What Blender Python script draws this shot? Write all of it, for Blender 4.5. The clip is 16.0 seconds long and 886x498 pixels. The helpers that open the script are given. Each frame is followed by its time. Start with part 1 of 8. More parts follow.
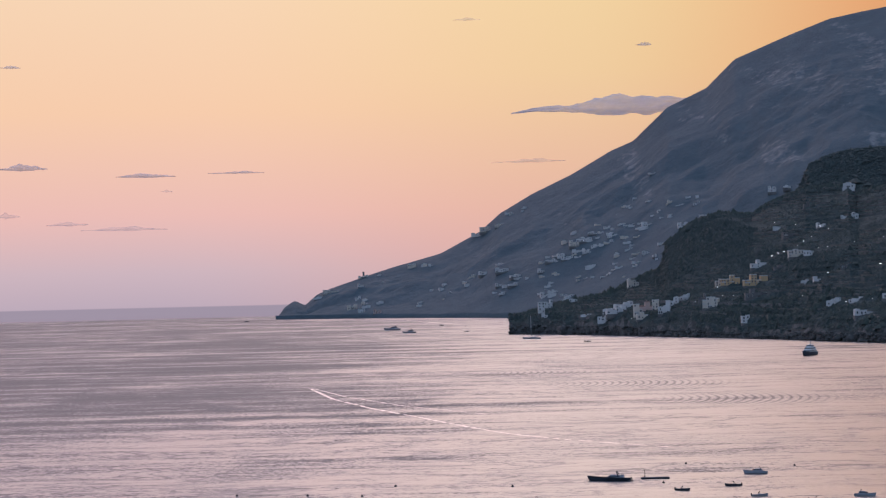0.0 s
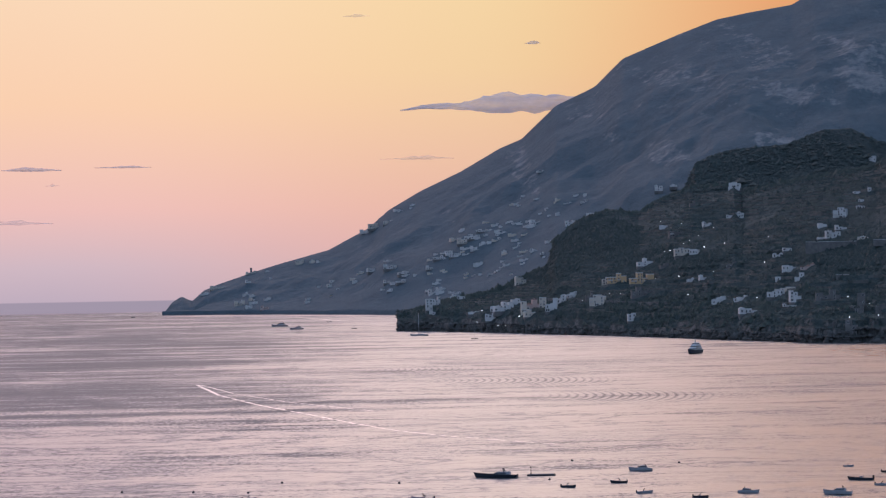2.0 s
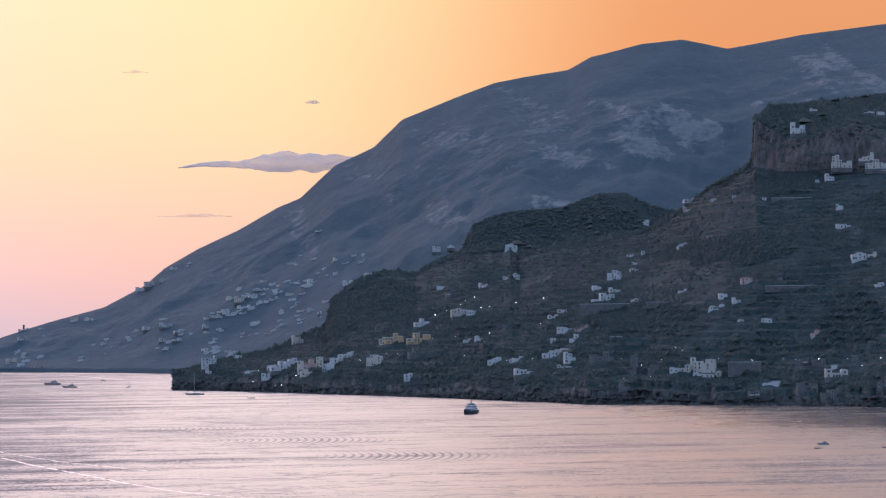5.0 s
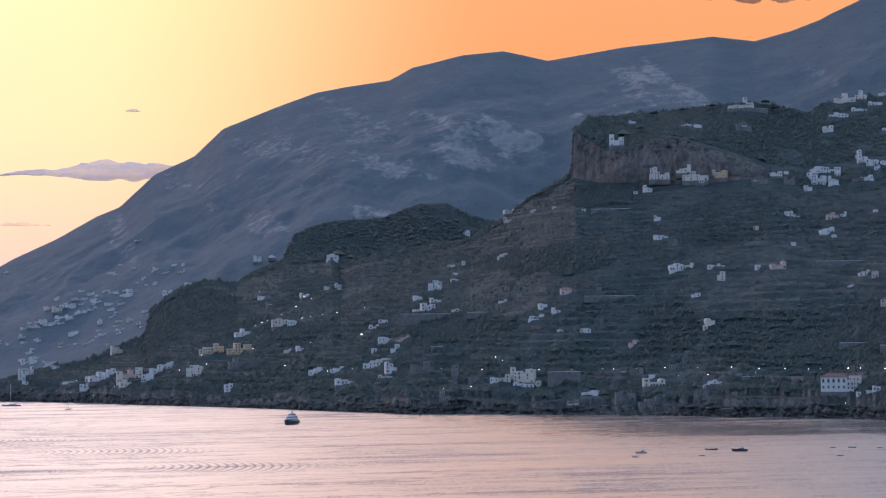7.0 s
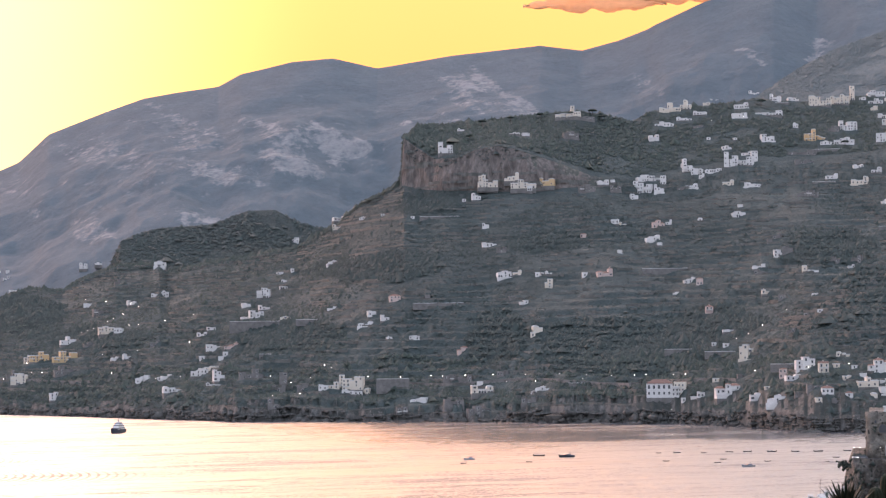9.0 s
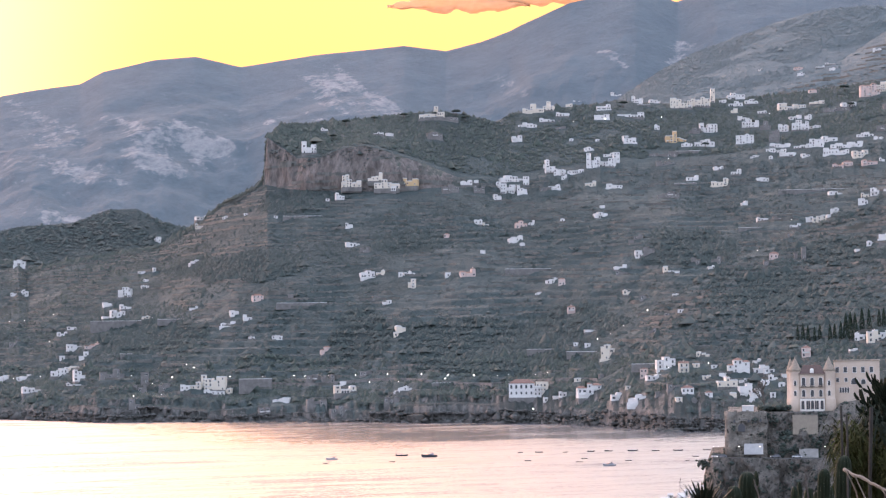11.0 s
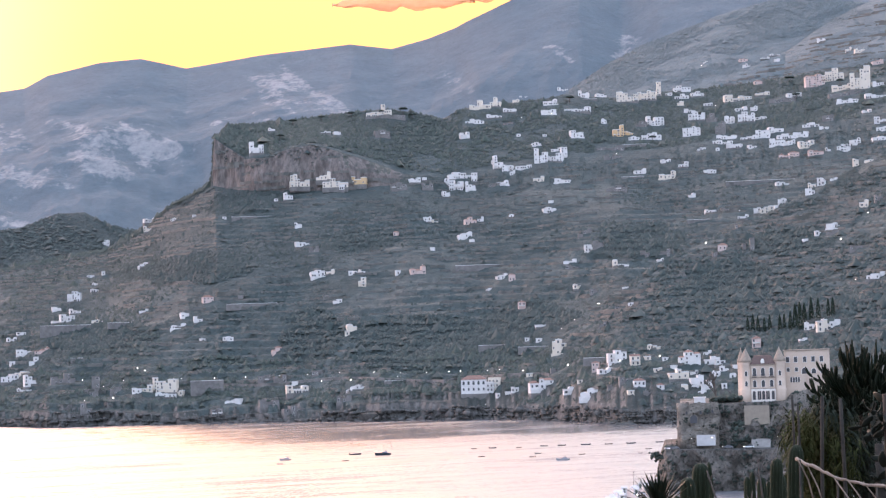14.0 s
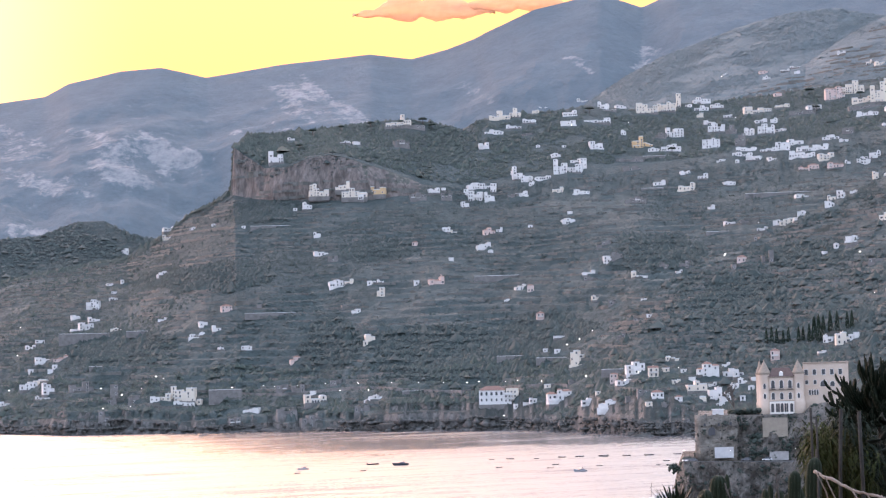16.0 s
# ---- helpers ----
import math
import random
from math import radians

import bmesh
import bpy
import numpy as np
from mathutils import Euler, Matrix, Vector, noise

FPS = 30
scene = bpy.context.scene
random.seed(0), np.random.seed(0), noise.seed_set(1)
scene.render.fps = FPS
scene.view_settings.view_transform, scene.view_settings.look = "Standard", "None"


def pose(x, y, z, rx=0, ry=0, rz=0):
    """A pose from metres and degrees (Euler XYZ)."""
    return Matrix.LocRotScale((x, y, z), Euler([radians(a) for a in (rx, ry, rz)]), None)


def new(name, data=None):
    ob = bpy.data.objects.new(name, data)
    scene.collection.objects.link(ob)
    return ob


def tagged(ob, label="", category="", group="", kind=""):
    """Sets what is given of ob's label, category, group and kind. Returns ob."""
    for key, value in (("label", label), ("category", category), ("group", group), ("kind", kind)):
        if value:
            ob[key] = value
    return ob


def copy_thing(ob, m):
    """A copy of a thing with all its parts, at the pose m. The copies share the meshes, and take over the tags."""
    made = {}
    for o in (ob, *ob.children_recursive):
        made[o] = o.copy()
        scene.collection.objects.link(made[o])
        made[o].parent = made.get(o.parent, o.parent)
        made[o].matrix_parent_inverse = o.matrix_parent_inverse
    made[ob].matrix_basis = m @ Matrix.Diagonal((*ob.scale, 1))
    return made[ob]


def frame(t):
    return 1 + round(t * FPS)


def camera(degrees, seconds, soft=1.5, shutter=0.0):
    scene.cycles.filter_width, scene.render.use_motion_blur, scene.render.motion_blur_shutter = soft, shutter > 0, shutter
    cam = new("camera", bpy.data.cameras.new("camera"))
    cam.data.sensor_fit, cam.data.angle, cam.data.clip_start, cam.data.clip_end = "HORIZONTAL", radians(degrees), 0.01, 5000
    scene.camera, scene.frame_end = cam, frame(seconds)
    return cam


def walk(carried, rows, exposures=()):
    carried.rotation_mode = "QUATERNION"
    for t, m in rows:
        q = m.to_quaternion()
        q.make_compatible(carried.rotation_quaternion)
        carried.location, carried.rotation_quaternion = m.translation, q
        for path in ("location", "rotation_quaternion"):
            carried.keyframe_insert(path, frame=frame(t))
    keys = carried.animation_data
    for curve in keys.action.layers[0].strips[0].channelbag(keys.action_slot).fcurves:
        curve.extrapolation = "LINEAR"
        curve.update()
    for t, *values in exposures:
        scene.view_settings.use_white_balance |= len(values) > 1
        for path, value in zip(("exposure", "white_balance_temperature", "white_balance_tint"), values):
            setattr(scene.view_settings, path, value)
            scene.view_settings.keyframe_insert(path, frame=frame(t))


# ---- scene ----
EYE = 60.0
cam = camera(23.3, 16.0, soft=1.25)
# seconds, yaw, pitch, roll: the camera stands on its terrace and pans to the right
ROWS = [
    (0.0, 0.005, 1.001, -1.315),
    (0.5, -0.426, 0.797, -1.236),
    (1.0, -1.183, 0.760, -1.166),
    (1.5, -1.987, 0.801, -1.096),
    (2.0, -2.974, 0.857, -0.993),
    (2.5, -3.983, 0.935, -0.935),
    (3.0, -4.931, 1.061, -0.766),
    (3.5, -5.881, 1.294, -0.657),
    (4.0, -6.829, 1.671, -0.591),
    (6.3, -11.958, 2.770, -0.575),
    (6.5, -12.450, 2.720, -0.574),
    (7.0, -13.684, 2.588, -0.604),
    (7.5, -14.902, 2.542, -0.733),
    (8.0, -16.021, 2.582, -0.838),
    (8.5, -17.156, 2.665, -0.851),
    (9.0, -18.250, 2.729, -0.739),
    (9.5, -19.271, 2.753, -0.571),
    (10.0, -20.289, 2.742, -0.490),
    (12.3, -23.089, 2.595, -1.423),
    (12.5, -23.171, 2.583, -1.551),
    (13.0, -23.290, 2.559, -1.716),
    (13.5, -23.301, 2.546, -1.820),
    (14.0, -23.237, 2.581, -1.878),
    (14.5, -23.151, 2.648, -1.873),
    (15.0, -23.034, 2.735, -1.791),
    (15.5, -22.894, 2.816, -1.671),
    (16.0, -22.745, 2.872, -1.530),
]
EXPOSE = [(0.0, -0.4, 5650, 9), (2.0, -0.35, 5600, 9), (3.5, -0.22, 5600, 9), (6.3, 0.04, 5250, 7), (7.0, 0.16, 5550, 9), (7.4, 0.42, 6050, 11), (8.0, 0.88, 7200, 15), (9.0, 1.25, 7500, 17),
          (10.0, 1.47, 7350, 17), (12.3, 1.72, 6900, 15), (16.0, 1.75, 6850, 15)]
walk(cam, [(t, pose(0, 0, EYE, 90 + pitch, 0, yaw) @ pose(0, 0, 0, 0, 0, roll)) for t, yaw, pitch, roll in ROWS], EXPOSE)


# ---- light: the sky after sunset, brightest where the sun went down behind the mountains ----
def srgb(r, g, b):
    return tuple((c / 255 / 12.92 if c < 10.5 else ((c / 255 + 0.055) / 1.055) ** 2.4) for c in (r, g, b)) + (1.0,)


def node(tree, kind, **sockets):
    n = tree.nodes.new(kind)
    for k, v in sockets.items():
        key = int(k[1:]) if k[0] == "i" and k[1:].isdigit() else k.replace("_", " ")
        if hasattr(v, "links") or isinstance(v, bpy.types.NodeSocket):
            tree.links.new(v, n.inputs[key])
        else:
            n.inputs[key].default_value = v
    return n


def math_node(tree, op, a, b=0.0, clamp=False):
    n = node(tree, "ShaderNodeMath", i0=a, i1=b)
    n.operation, n.use_clamp = op, clamp
    return n.outputs[0]


def ramp(tree, fac, stops):
    n = node(tree, "ShaderNodeValToRGB", Fac=fac)
    e = n.color_ramp.elements
    while len(e) < len(stops):
        e.new(0.5)
    for el, (p, c) in zip(e, stops):
        el.position, el.color = p, c if len(c) == 4 else (*c, 1.0)
    return n.outputs[0]


def mix(tree, fac, a, b):
    n = tree.nodes.new("ShaderNodeMix")
    n.data_type = "RGBA"
    for i, v in ((0, fac), (6, a), (7, b)):
        if isinstance(v, bpy.types.NodeSocket):
            tree.links.new(v, n.inputs[i])
        else:
            n.inputs[i].default_value = v
    return n.outputs[2]


def remap(tree, v, a, b, c=0.0, d=1.0, smooth=False):
    n = node(tree, "ShaderNodeMapRange", Value=v)
    n.interpolation_type = "SMOOTHSTEP" if smooth else "LINEAR"
    for i, x in ((1, a), (2, b), (3, c), (4, d)):
        n.inputs[i].default_value = x
    return n.outputs[0]


world = bpy.data.worlds.new("dusk_sky")
scene.world = world
world.use_nodes = True
wt = world.node_tree
wt.nodes.clear()
way = node(wt, "ShaderNodeSeparateXYZ", Vector=wt.nodes.new("ShaderNodeTexCoord").outputs["Generated"])
bearing = math_node(wt, "ARCTAN2", way.outputs[0], way.outputs[1])
rise = math_node(wt, "ARCSINE", way.outputs[2])
low = remap(wt, rise, radians(-0.39), radians(30.0))


def times(k, c):
    return tuple(k * v for v in c[:3]) + (1.0,)


# stops from 0.5 up lie above the view, brightened to light the sea
SEAWARD = [(0.0, srgb(196, 170, 174)), (0.03, srgb(212, 180, 178)), (0.08, srgb(242, 188, 170)), (0.17, srgb(254, 203, 160)),
           (0.34, srgb(255, 217, 172)), (0.52, times(3.3, srgb(255, 206, 196))), (1.0, times(1.3, srgb(222, 204, 218)))]
AMBER = [(0.0, (0.86, 0.45, 0.36, 1)), (0.05, (0.98, 0.5, 0.37, 1)), (0.12, (1.06, 0.61, 0.36, 1)), (0.2, (1.13, 0.73, 0.35, 1)),
         (0.35, (1.18, 0.82, 0.37, 1)), (0.5, times(6.0, srgb(255, 217, 192))), (1.0, times(3.6, srgb(242, 210, 212)))]
SUNWARD = [(0.0, (0.86, 0.29, 0.11, 1)), (0.05, (0.88, 0.3, 0.1, 1)), (0.12, (0.96, 0.325, 0.105, 1)), (0.2, (1.0, 0.36, 0.118, 1)),
           (0.35, (1.03, 0.41, 0.15, 1)), (0.5, (3.2, 1.62, 0.86, 1)), (1.0, (2.8, 1.75, 1.2, 1))]
glow = mix(wt, remap(wt, bearing, radians(-8), radians(7), smooth=True), ramp(wt, low, SEAWARD), ramp(wt, low, AMBER))
glow = mix(wt, remap(wt, bearing, radians(3.5), radians(15.5), smooth=True), glow, ramp(wt, low, SUNWARD))
# cooler patch above the view, added to grey the sea on the right
glow = mix(wt, math_node(wt, "MULTIPLY", remap(wt, bearing, radians(17), radians(28), smooth=True), remap(wt, rise, radians(9.5), radians(14), smooth=True)), glow, (1.0, 0.98, 1.04, 1.0))
# the glow is dimmed towards the right, to suit the rising exposure
level = math_node(wt, "MULTIPLY", remap(wt, bearing, radians(-7), radians(7), 1.32, 1.08, smooth=True), remap(wt, bearing, radians(8), radians(19), 1.0, 0.86, smooth=True))
scaled = wt.nodes.new("ShaderNodeVectorMath")
scaled.operation = "SCALE"
wt.links.new(glow, scaled.inputs[0])
wt.links.new(level, scaled.inputs["Scale"])
glow = scaled.outputs[0]
nishita = wt.nodes.new("ShaderNodeTexSky")
nishita.sky_type, nishita.sun_disc = "NISHITA", False
nishita.sun_elevation, nishita.sun_rotation = radians(0.5), radians(24)
dome = mix(wt, 0.08, (0.4, 0.515, 0.75, 1.0), nishita.outputs[0])
facing = math_node(wt, "COSINE", math_node(wt, "SUBTRACT", bearing, radians(8)))
west = math_node(wt, "MULTIPLY", remap(wt, facing, 0.1, 0.75, smooth=True), remap(wt, rise, radians(62), radians(28), smooth=True))
above = mix(wt, west, dome, glow)
# the far water past the edge of the sheet, and under it all round
below = remap(wt, rise, radians(-0.40), radians(-0.37))
sky = mix(wt, below, times(1.15, srgb(176, 156, 164)), above)
back = node(wt, "ShaderNodeBackground", Color=sky, Strength=1.0)
wt.links.new(back.outputs[0], wt.nodes.new("ShaderNodeOutputWorld").inputs[0])


# ---- materials ----
def material(name, base=(0.5, 0.5, 0.5), rough=0.7, metal=0.0):
    m = bpy.data.materials.new(name)
    m.use_nodes = True
    t = m.node_tree
    p = t.nodes["Principled BSDF"]
    p.inputs["Base Color"].default_value = (*base[:3], 1.0)
    p.inputs["Roughness"].default_value, p.inputs["Metallic"].default_value = rough, metal
    return m, t, p


def coords(t):
    return t.nodes.new("ShaderNodeTexCoord").outputs["Object"]


def noise_node(t, vec, scale, detail=4.0, rough=0.55, distort=0.0):
    return node(t, "ShaderNodeTexNoise", Vector=vec, Scale=scale, Detail=detail, Roughness=rough, Distortion=distort).outputs[0]


def stretch(t, vec, sx, sy, sz, turn=0.0):
    n = node(t, "ShaderNodeMapping", Vector=vec, Scale=(sx, sy, sz), Rotation=(0, 0, turn))
    return n.outputs[0]


def bump(t, p, height, strength, distance):
    b = node(t, "ShaderNodeBump", Height=height, Strength=strength, Distance=distance)
    t.links.new(b.outputs[0], p.inputs["Normal"])


def mottled(name, a, b, scale, rough=0.8, relief=0.0, depth=0.02, third=None, metal=0.0):
    """Two tones mixed by coarse and fine grain, with fine relief."""
    m, t, p = material(name, a, rough, metal)
    c = coords(t)
    big, fine = noise_node(t, c, scale), noise_node(t, c, scale * 7, 6, 0.65)
    f = remap(t, math_node(t, "ADD", math_node(t, "MULTIPLY", big, 0.6), math_node(t, "MULTIPLY", fine, 0.4)), 0.36, 0.64)
    col = mix(t, f, (*a, 1), (*b, 1))
    if third:
        col = mix(t, remap(t, noise_node(t, c, scale * 0.31, 3), 0.55, 0.68), col, (*third, 1))
    t.links.new(col, p.inputs["Base Color"])
    if relief:
        bump(t, p, fine, relief, depth)
    return m


def hillside(name, wood, scrub, rock, soil, rocky, terrace=0.0, grain=1.0, pale=0.6, patch=1.7, rocks_from=None):
    """Slopes of maquis, terraces and limestone: rock where it is steep, scrub and wood by noise."""
    m, t, p = material(name, wood, 0.95)
    c = coords(t)
    up = node(t, "ShaderNodeSeparateXYZ", Vector=t.nodes.new("ShaderNodeNewGeometry").outputs["Normal"]).outputs[2]
    big, mid, fine = noise_node(t, c, 0.006 * grain, 5, 0.6), noise_node(t, c, 0.03 * grain, 5, 0.62), noise_node(t, c, 0.22 * grain, 4, 0.7)
    f = remap(t, math_node(t, "ADD", math_node(t, "MULTIPLY", mid, 0.6), math_node(t, "MULTIPLY", fine, 0.4)), 0.4, 0.6)
    col = mix(t, f, (*wood, 1), (*scrub, 1))
    col = mix(t, math_node(t, "MULTIPLY", remap(t, big, 0.5, 0.66), remap(t, fine, 0.42, 0.62)), col, (*soil, 1))
    steep = math_node(t, "ADD", remap(t, up, rocky, rocky - 0.22), math_node(t, "MULTIPLY", math_node(t, "SUBTRACT", math_node(t, "ADD", math_node(t, "MULTIPLY", mid, 0.6), math_node(t, "MULTIPLY", big, 0.4)), 0.5), patch))
    streak = noise_node(t, stretch(t, c, 0.09 * grain, 0.09 * grain, 0.02 * grain), 1.0, 5, 0.65)
    stone = mix(t, remap(t, streak, 0.35, 0.68), (rock[0] * pale, rock[1] * pale, rock[2] * pale, 1), (*rock, 1))
    bare = remap(t, math_node(t, "ADD", steep, math_node(t, "ADD", math_node(t, "MULTIPLY", math_node(t, "SUBTRACT", streak, 0.5), 1.2), math_node(t, "MULTIPLY", math_node(t, "SUBTRACT", fine, 0.5), 1.3))), 0.35, 0.85)
    if rocks_from:
        height = node(t, "ShaderNodeSeparateXYZ", Vector=c).outputs[2]
        tall = remap(t, math_node(t, "ADD", height, math_node(t, "MULTIPLY", big, 150.0)), rocks_from[0] + 75, rocks_from[1] + 75, smooth=True)
        bare = math_node(t, "MULTIPLY", bare, tall)
        col = mix(t, tall, col, mix(t, fine, (*scrub, 1), (*soil, 1)))
    col = mix(t, bare, col, stone)
    if terrace:
        wobble = math_node(t, "ADD", node(t, "ShaderNodeSeparateXYZ", Vector=c).outputs[2], math_node(t, "MULTIPLY", big, 30.0))
        saw = math_node(t, "FRACT", math_node(t, "DIVIDE", wobble, terrace))
        line = math_node(t, "MULTIPLY", remap(t, math_node(t, "ABSOLUTE", math_node(t, "SUBTRACT", saw, 0.5)), 0.16, 0.07), remap(t, noise_node(t, c, 0.018, 3), 0.48, 0.6))
        col = mix(t, math_node(t, "MULTIPLY", line, remap(t, fine, 0.35, 0.6, 0.1, 0.7)), col, (*soil, 1))
    thicket = t.nodes.new("ShaderNodeAttribute")
    thicket.attribute_name = "undergrowth"
    col = mix(t, math_node(t, "MULTIPLY", thicket.outputs["Fac"], 0.8), col, mix(t, fine, (wood[0] * 0.6, wood[1] * 0.64, wood[2] * 0.62, 1), (*wood, 1)))
    t.links.new(col, p.inputs["Base Color"])
    bump(t, p, math_node(t, "ADD", fine, mid), 0.8, 2.5 / grain)
    return m


RIPPLES = [((112, 1262), (-60, 1300), (75, 110)), ((150, 1085), (-20, 1120), (62, 80)), ((60, 1430), (-120, 1480), (70, 90))]


def sea_material():
    m, t, p = material("sea_water", (0.05, 0.062, 0.075), 0.16)
    c = coords(t)
    slick = noise_node(t, stretch(t, c, 0.006, 0.0045, 1, 0.3), 1.0, 6, 0.62, 0.6)
    band = noise_node(t, stretch(t, c, 0.0022, 0.02, 1, -0.12), 1.0, 7, 0.66, 0.3)
    fleck = noise_node(t, stretch(t, c, 0.03, 0.12, 1, 0.1), 1.0, 5, 0.65)
    chop = noise_node(t, stretch(t, c, 0.16, 0.3, 1, -0.2), 1.0, 4, 0.7)
    wavelet = noise_node(t, stretch(t, c, 0.55, 0.32, 1, 0.12), 1.0, 3, 0.7)
    mixed = math_node(t, "ADD", math_node(t, "ADD", math_node(t, "MULTIPLY", slick, 0.3), math_node(t, "MULTIPLY", band, 0.38)), math_node(t, "ADD", math_node(t, "MULTIPLY", fleck, 0.2), math_node(t, "MULTIPLY", chop, 0.12)))
    place = node(t, "ShaderNodeSeparateXYZ", Vector=c)
    breeze = math_node(t, "MULTIPLY", remap(t, math_node(t, "DIVIDE", place.outputs[0], place.outputs[1]), 0.07, -0.12, smooth=True), math_node(t, "MULTIPLY", remap(t, place.outputs[1], 720, 1050, smooth=True), 0.085))
    line = noise_node(t, stretch(t, c, 0.011, 0.022, 1, 0.15), 1.0, 7, 0.72, 0.8)
    ridge = math_node(t, "MULTIPLY", remap(t, math_node(t, "ABSOLUTE", math_node(t, "SUBTRACT", line, 0.5)), 0.025, 0.0), remap(t, slick, 0.42, 0.58, 0.1, 0.8))
    calm = remap(t, math_node(t, "SUBTRACT", math_node(t, "ADD", mixed, math_node(t, "MULTIPLY", math_node(t, "SUBTRACT", wavelet, 0.5), 0.34)), breeze), 0.395, 0.5, smooth=True)
    thread = noise_node(t, stretch(t, c, 0.028, 0.075, 1, 0.05), 1.0, 5, 0.7, 0.5)
    ripple = math_node(t, "MULTIPLY", remap(t, math_node(t, "ABSOLUTE", math_node(t, "SUBTRACT", thread, 0.5)), 0.045, 0.0), remap(t, band, 0.4, 0.6, 0.6, 0.05))
    calm = math_node(t, "SUBTRACT", math_node(t, "SUBTRACT", calm, ridge, True), ripple, True)
    # rings left by passing boats
    for spot_, source, reach in RIPPLES:
        away = node(t, "ShaderNodeVectorMath", i0=c, i1=(*spot_, 0))
        away.operation = "SUBTRACT"
        flat = stretch(t, away.outputs[0], 1 / reach[0], 1 / reach[1], 0)
        size_ = node(t, "ShaderNodeVectorMath", i0=flat)
        size_.operation = "LENGTH"
        span = node(t, "ShaderNodeVectorMath", i0=c, i1=(*source, 0))
        span.operation = "DISTANCE"
        swell = math_node(t, "SINE", math_node(t, "ADD", math_node(t, "MULTIPLY", span.outputs["Value"], 2 * math.pi / 4.6), math_node(t, "MULTIPLY", fleck, 5.0)))
        ring = math_node(t, "MULTIPLY", remap(t, size_.outputs["Value"], 1.0, 0.3, smooth=True), remap(t, swell, 0.0, 1.0, 0.0, 0.75))
        calm = math_node(t, "SUBTRACT", calm, ring, True)
    lee = math_node(t, "MULTIPLY", remap(t, place.outputs[0], 330, 560, smooth=True), remap(t, math_node(t, "ADD", place.outputs[1], math_node(t, "MULTIPLY", slick, 300.0)), 1290, 1480, smooth=True))
    wave = math_node(t, "ADD", noise_node(t, stretch(t, c, 0.16, 0.3, 1, 0.2), 1.0, 4, 0.6), math_node(t, "MULTIPLY", noise_node(t, stretch(t, c, 0.03, 0.06, 1, -0.1), 1.0, 3, 0.5), 2.0))
    shelter = math_node(t, "SUBTRACT", 1.0, math_node(t, "MULTIPLY", lee, 0.5))
    t.links.new(math_node(t, "MULTIPLY", remap(t, calm, 0, 1, 0.62, 0.3), shelter), p.inputs["Roughness"])
    b = node(t, "ShaderNodeBump", Height=wave, Strength=math_node(t, "MULTIPLY", remap(t, calm, 0, 1, 1.0, 0.4), shelter), Distance=0.7)
    t.links.new(b.outputs[0], p.inputs["Normal"])
    t.links.new(remap(t, calm, 0, 1, 1.6, 3.4), p.inputs["IOR"])
    return m


SEA = sea_material()


def scarred_mountain(name, wood, scrub, stone, shade):
    """Far slopes of maquis, haze put into their colours, with bare limestone where the sheet's cover says so."""
    m, t, p = material(name, wood, 0.95)
    c = coords(t)
    big, mid, fine = noise_node(t, c, 0.0035, 4, 0.55), noise_node(t, c, 0.014, 6, 0.66), noise_node(t, c, 0.085, 5, 0.72)
    f = remap(t, math_node(t, "ADD", math_node(t, "MULTIPLY", mid, 0.55), math_node(t, "MULTIPLY", fine, 0.45)), 0.36, 0.64)
    col = mix(t, f, (*wood, 1), (*scrub, 1))
    cover = t.nodes.new("ShaderNodeAttribute")
    cover.attribute_name = "bare_rock"
    streak = noise_node(t, stretch(t, c, 0.03, 0.03, 0.009), 1.0, 6, 0.7)
    rugged = math_node(t, "ADD", math_node(t, "MULTIPLY", math_node(t, "SUBTRACT", streak, 0.5), 1.7), math_node(t, "MULTIPLY", math_node(t, "SUBTRACT", fine, 0.5), 0.9))
    bare = remap(t, math_node(t, "ADD", cover.outputs["Fac"], rugged), 0.42, 0.95, smooth=True)
    rock_ = mix(t, remap(t, math_node(t, "ADD", math_node(t, "MULTIPLY", streak, 0.6), math_node(t, "MULTIPLY", fine, 0.4)), 0.38, 0.62), (*shade, 1), (*stone, 1))
    t.links.new(mix(t, bare, col, rock_), p.inputs["Base Color"])
    bump(t, p, math_node(t, "ADD", mid, math_node(t, "MULTIPLY", fine, 0.5)), 0.7, 9.0)
    return m


# bluish, lifted base colours: the haze of distance is in the tones
FAR_HILL = scarred_mountain("haze_tinted_far_mountain", (0.077, 0.101, 0.114), (0.108, 0.136, 0.15), (0.262, 0.258, 0.252), (0.15, 0.163, 0.172))
SHORE_ROCK = hillside("shore_rock", (0.028, 0.034, 0.03), (0.045, 0.05, 0.044), (0.15, 0.144, 0.132), (0.07, 0.07, 0.062), 0.85, 0, 3.0, 0.4, 3.0)
HILL = hillside("terraced_hillside", (0.03, 0.045, 0.043), (0.047, 0.065, 0.061), (0.12, 0.128, 0.122), (0.082, 0.098, 0.09), 0.4, 7.0)
# paler and bluer than HILL, to put distance haze into the colour
HIGH_HILL = hillside("haze_tinted_high_slope", (0.078, 0.104, 0.108), (0.1, 0.128, 0.131), (0.2, 0.21, 0.21), (0.13, 0.154, 0.154), 0.4, 9.0)
CLIFF = hillside("limestone_cliff", (0.045, 0.056, 0.045), (0.075, 0.08, 0.062), (0.21, 0.178, 0.158), (0.11, 0.1, 0.085), 0.85, 0, 2.2, 0.36)


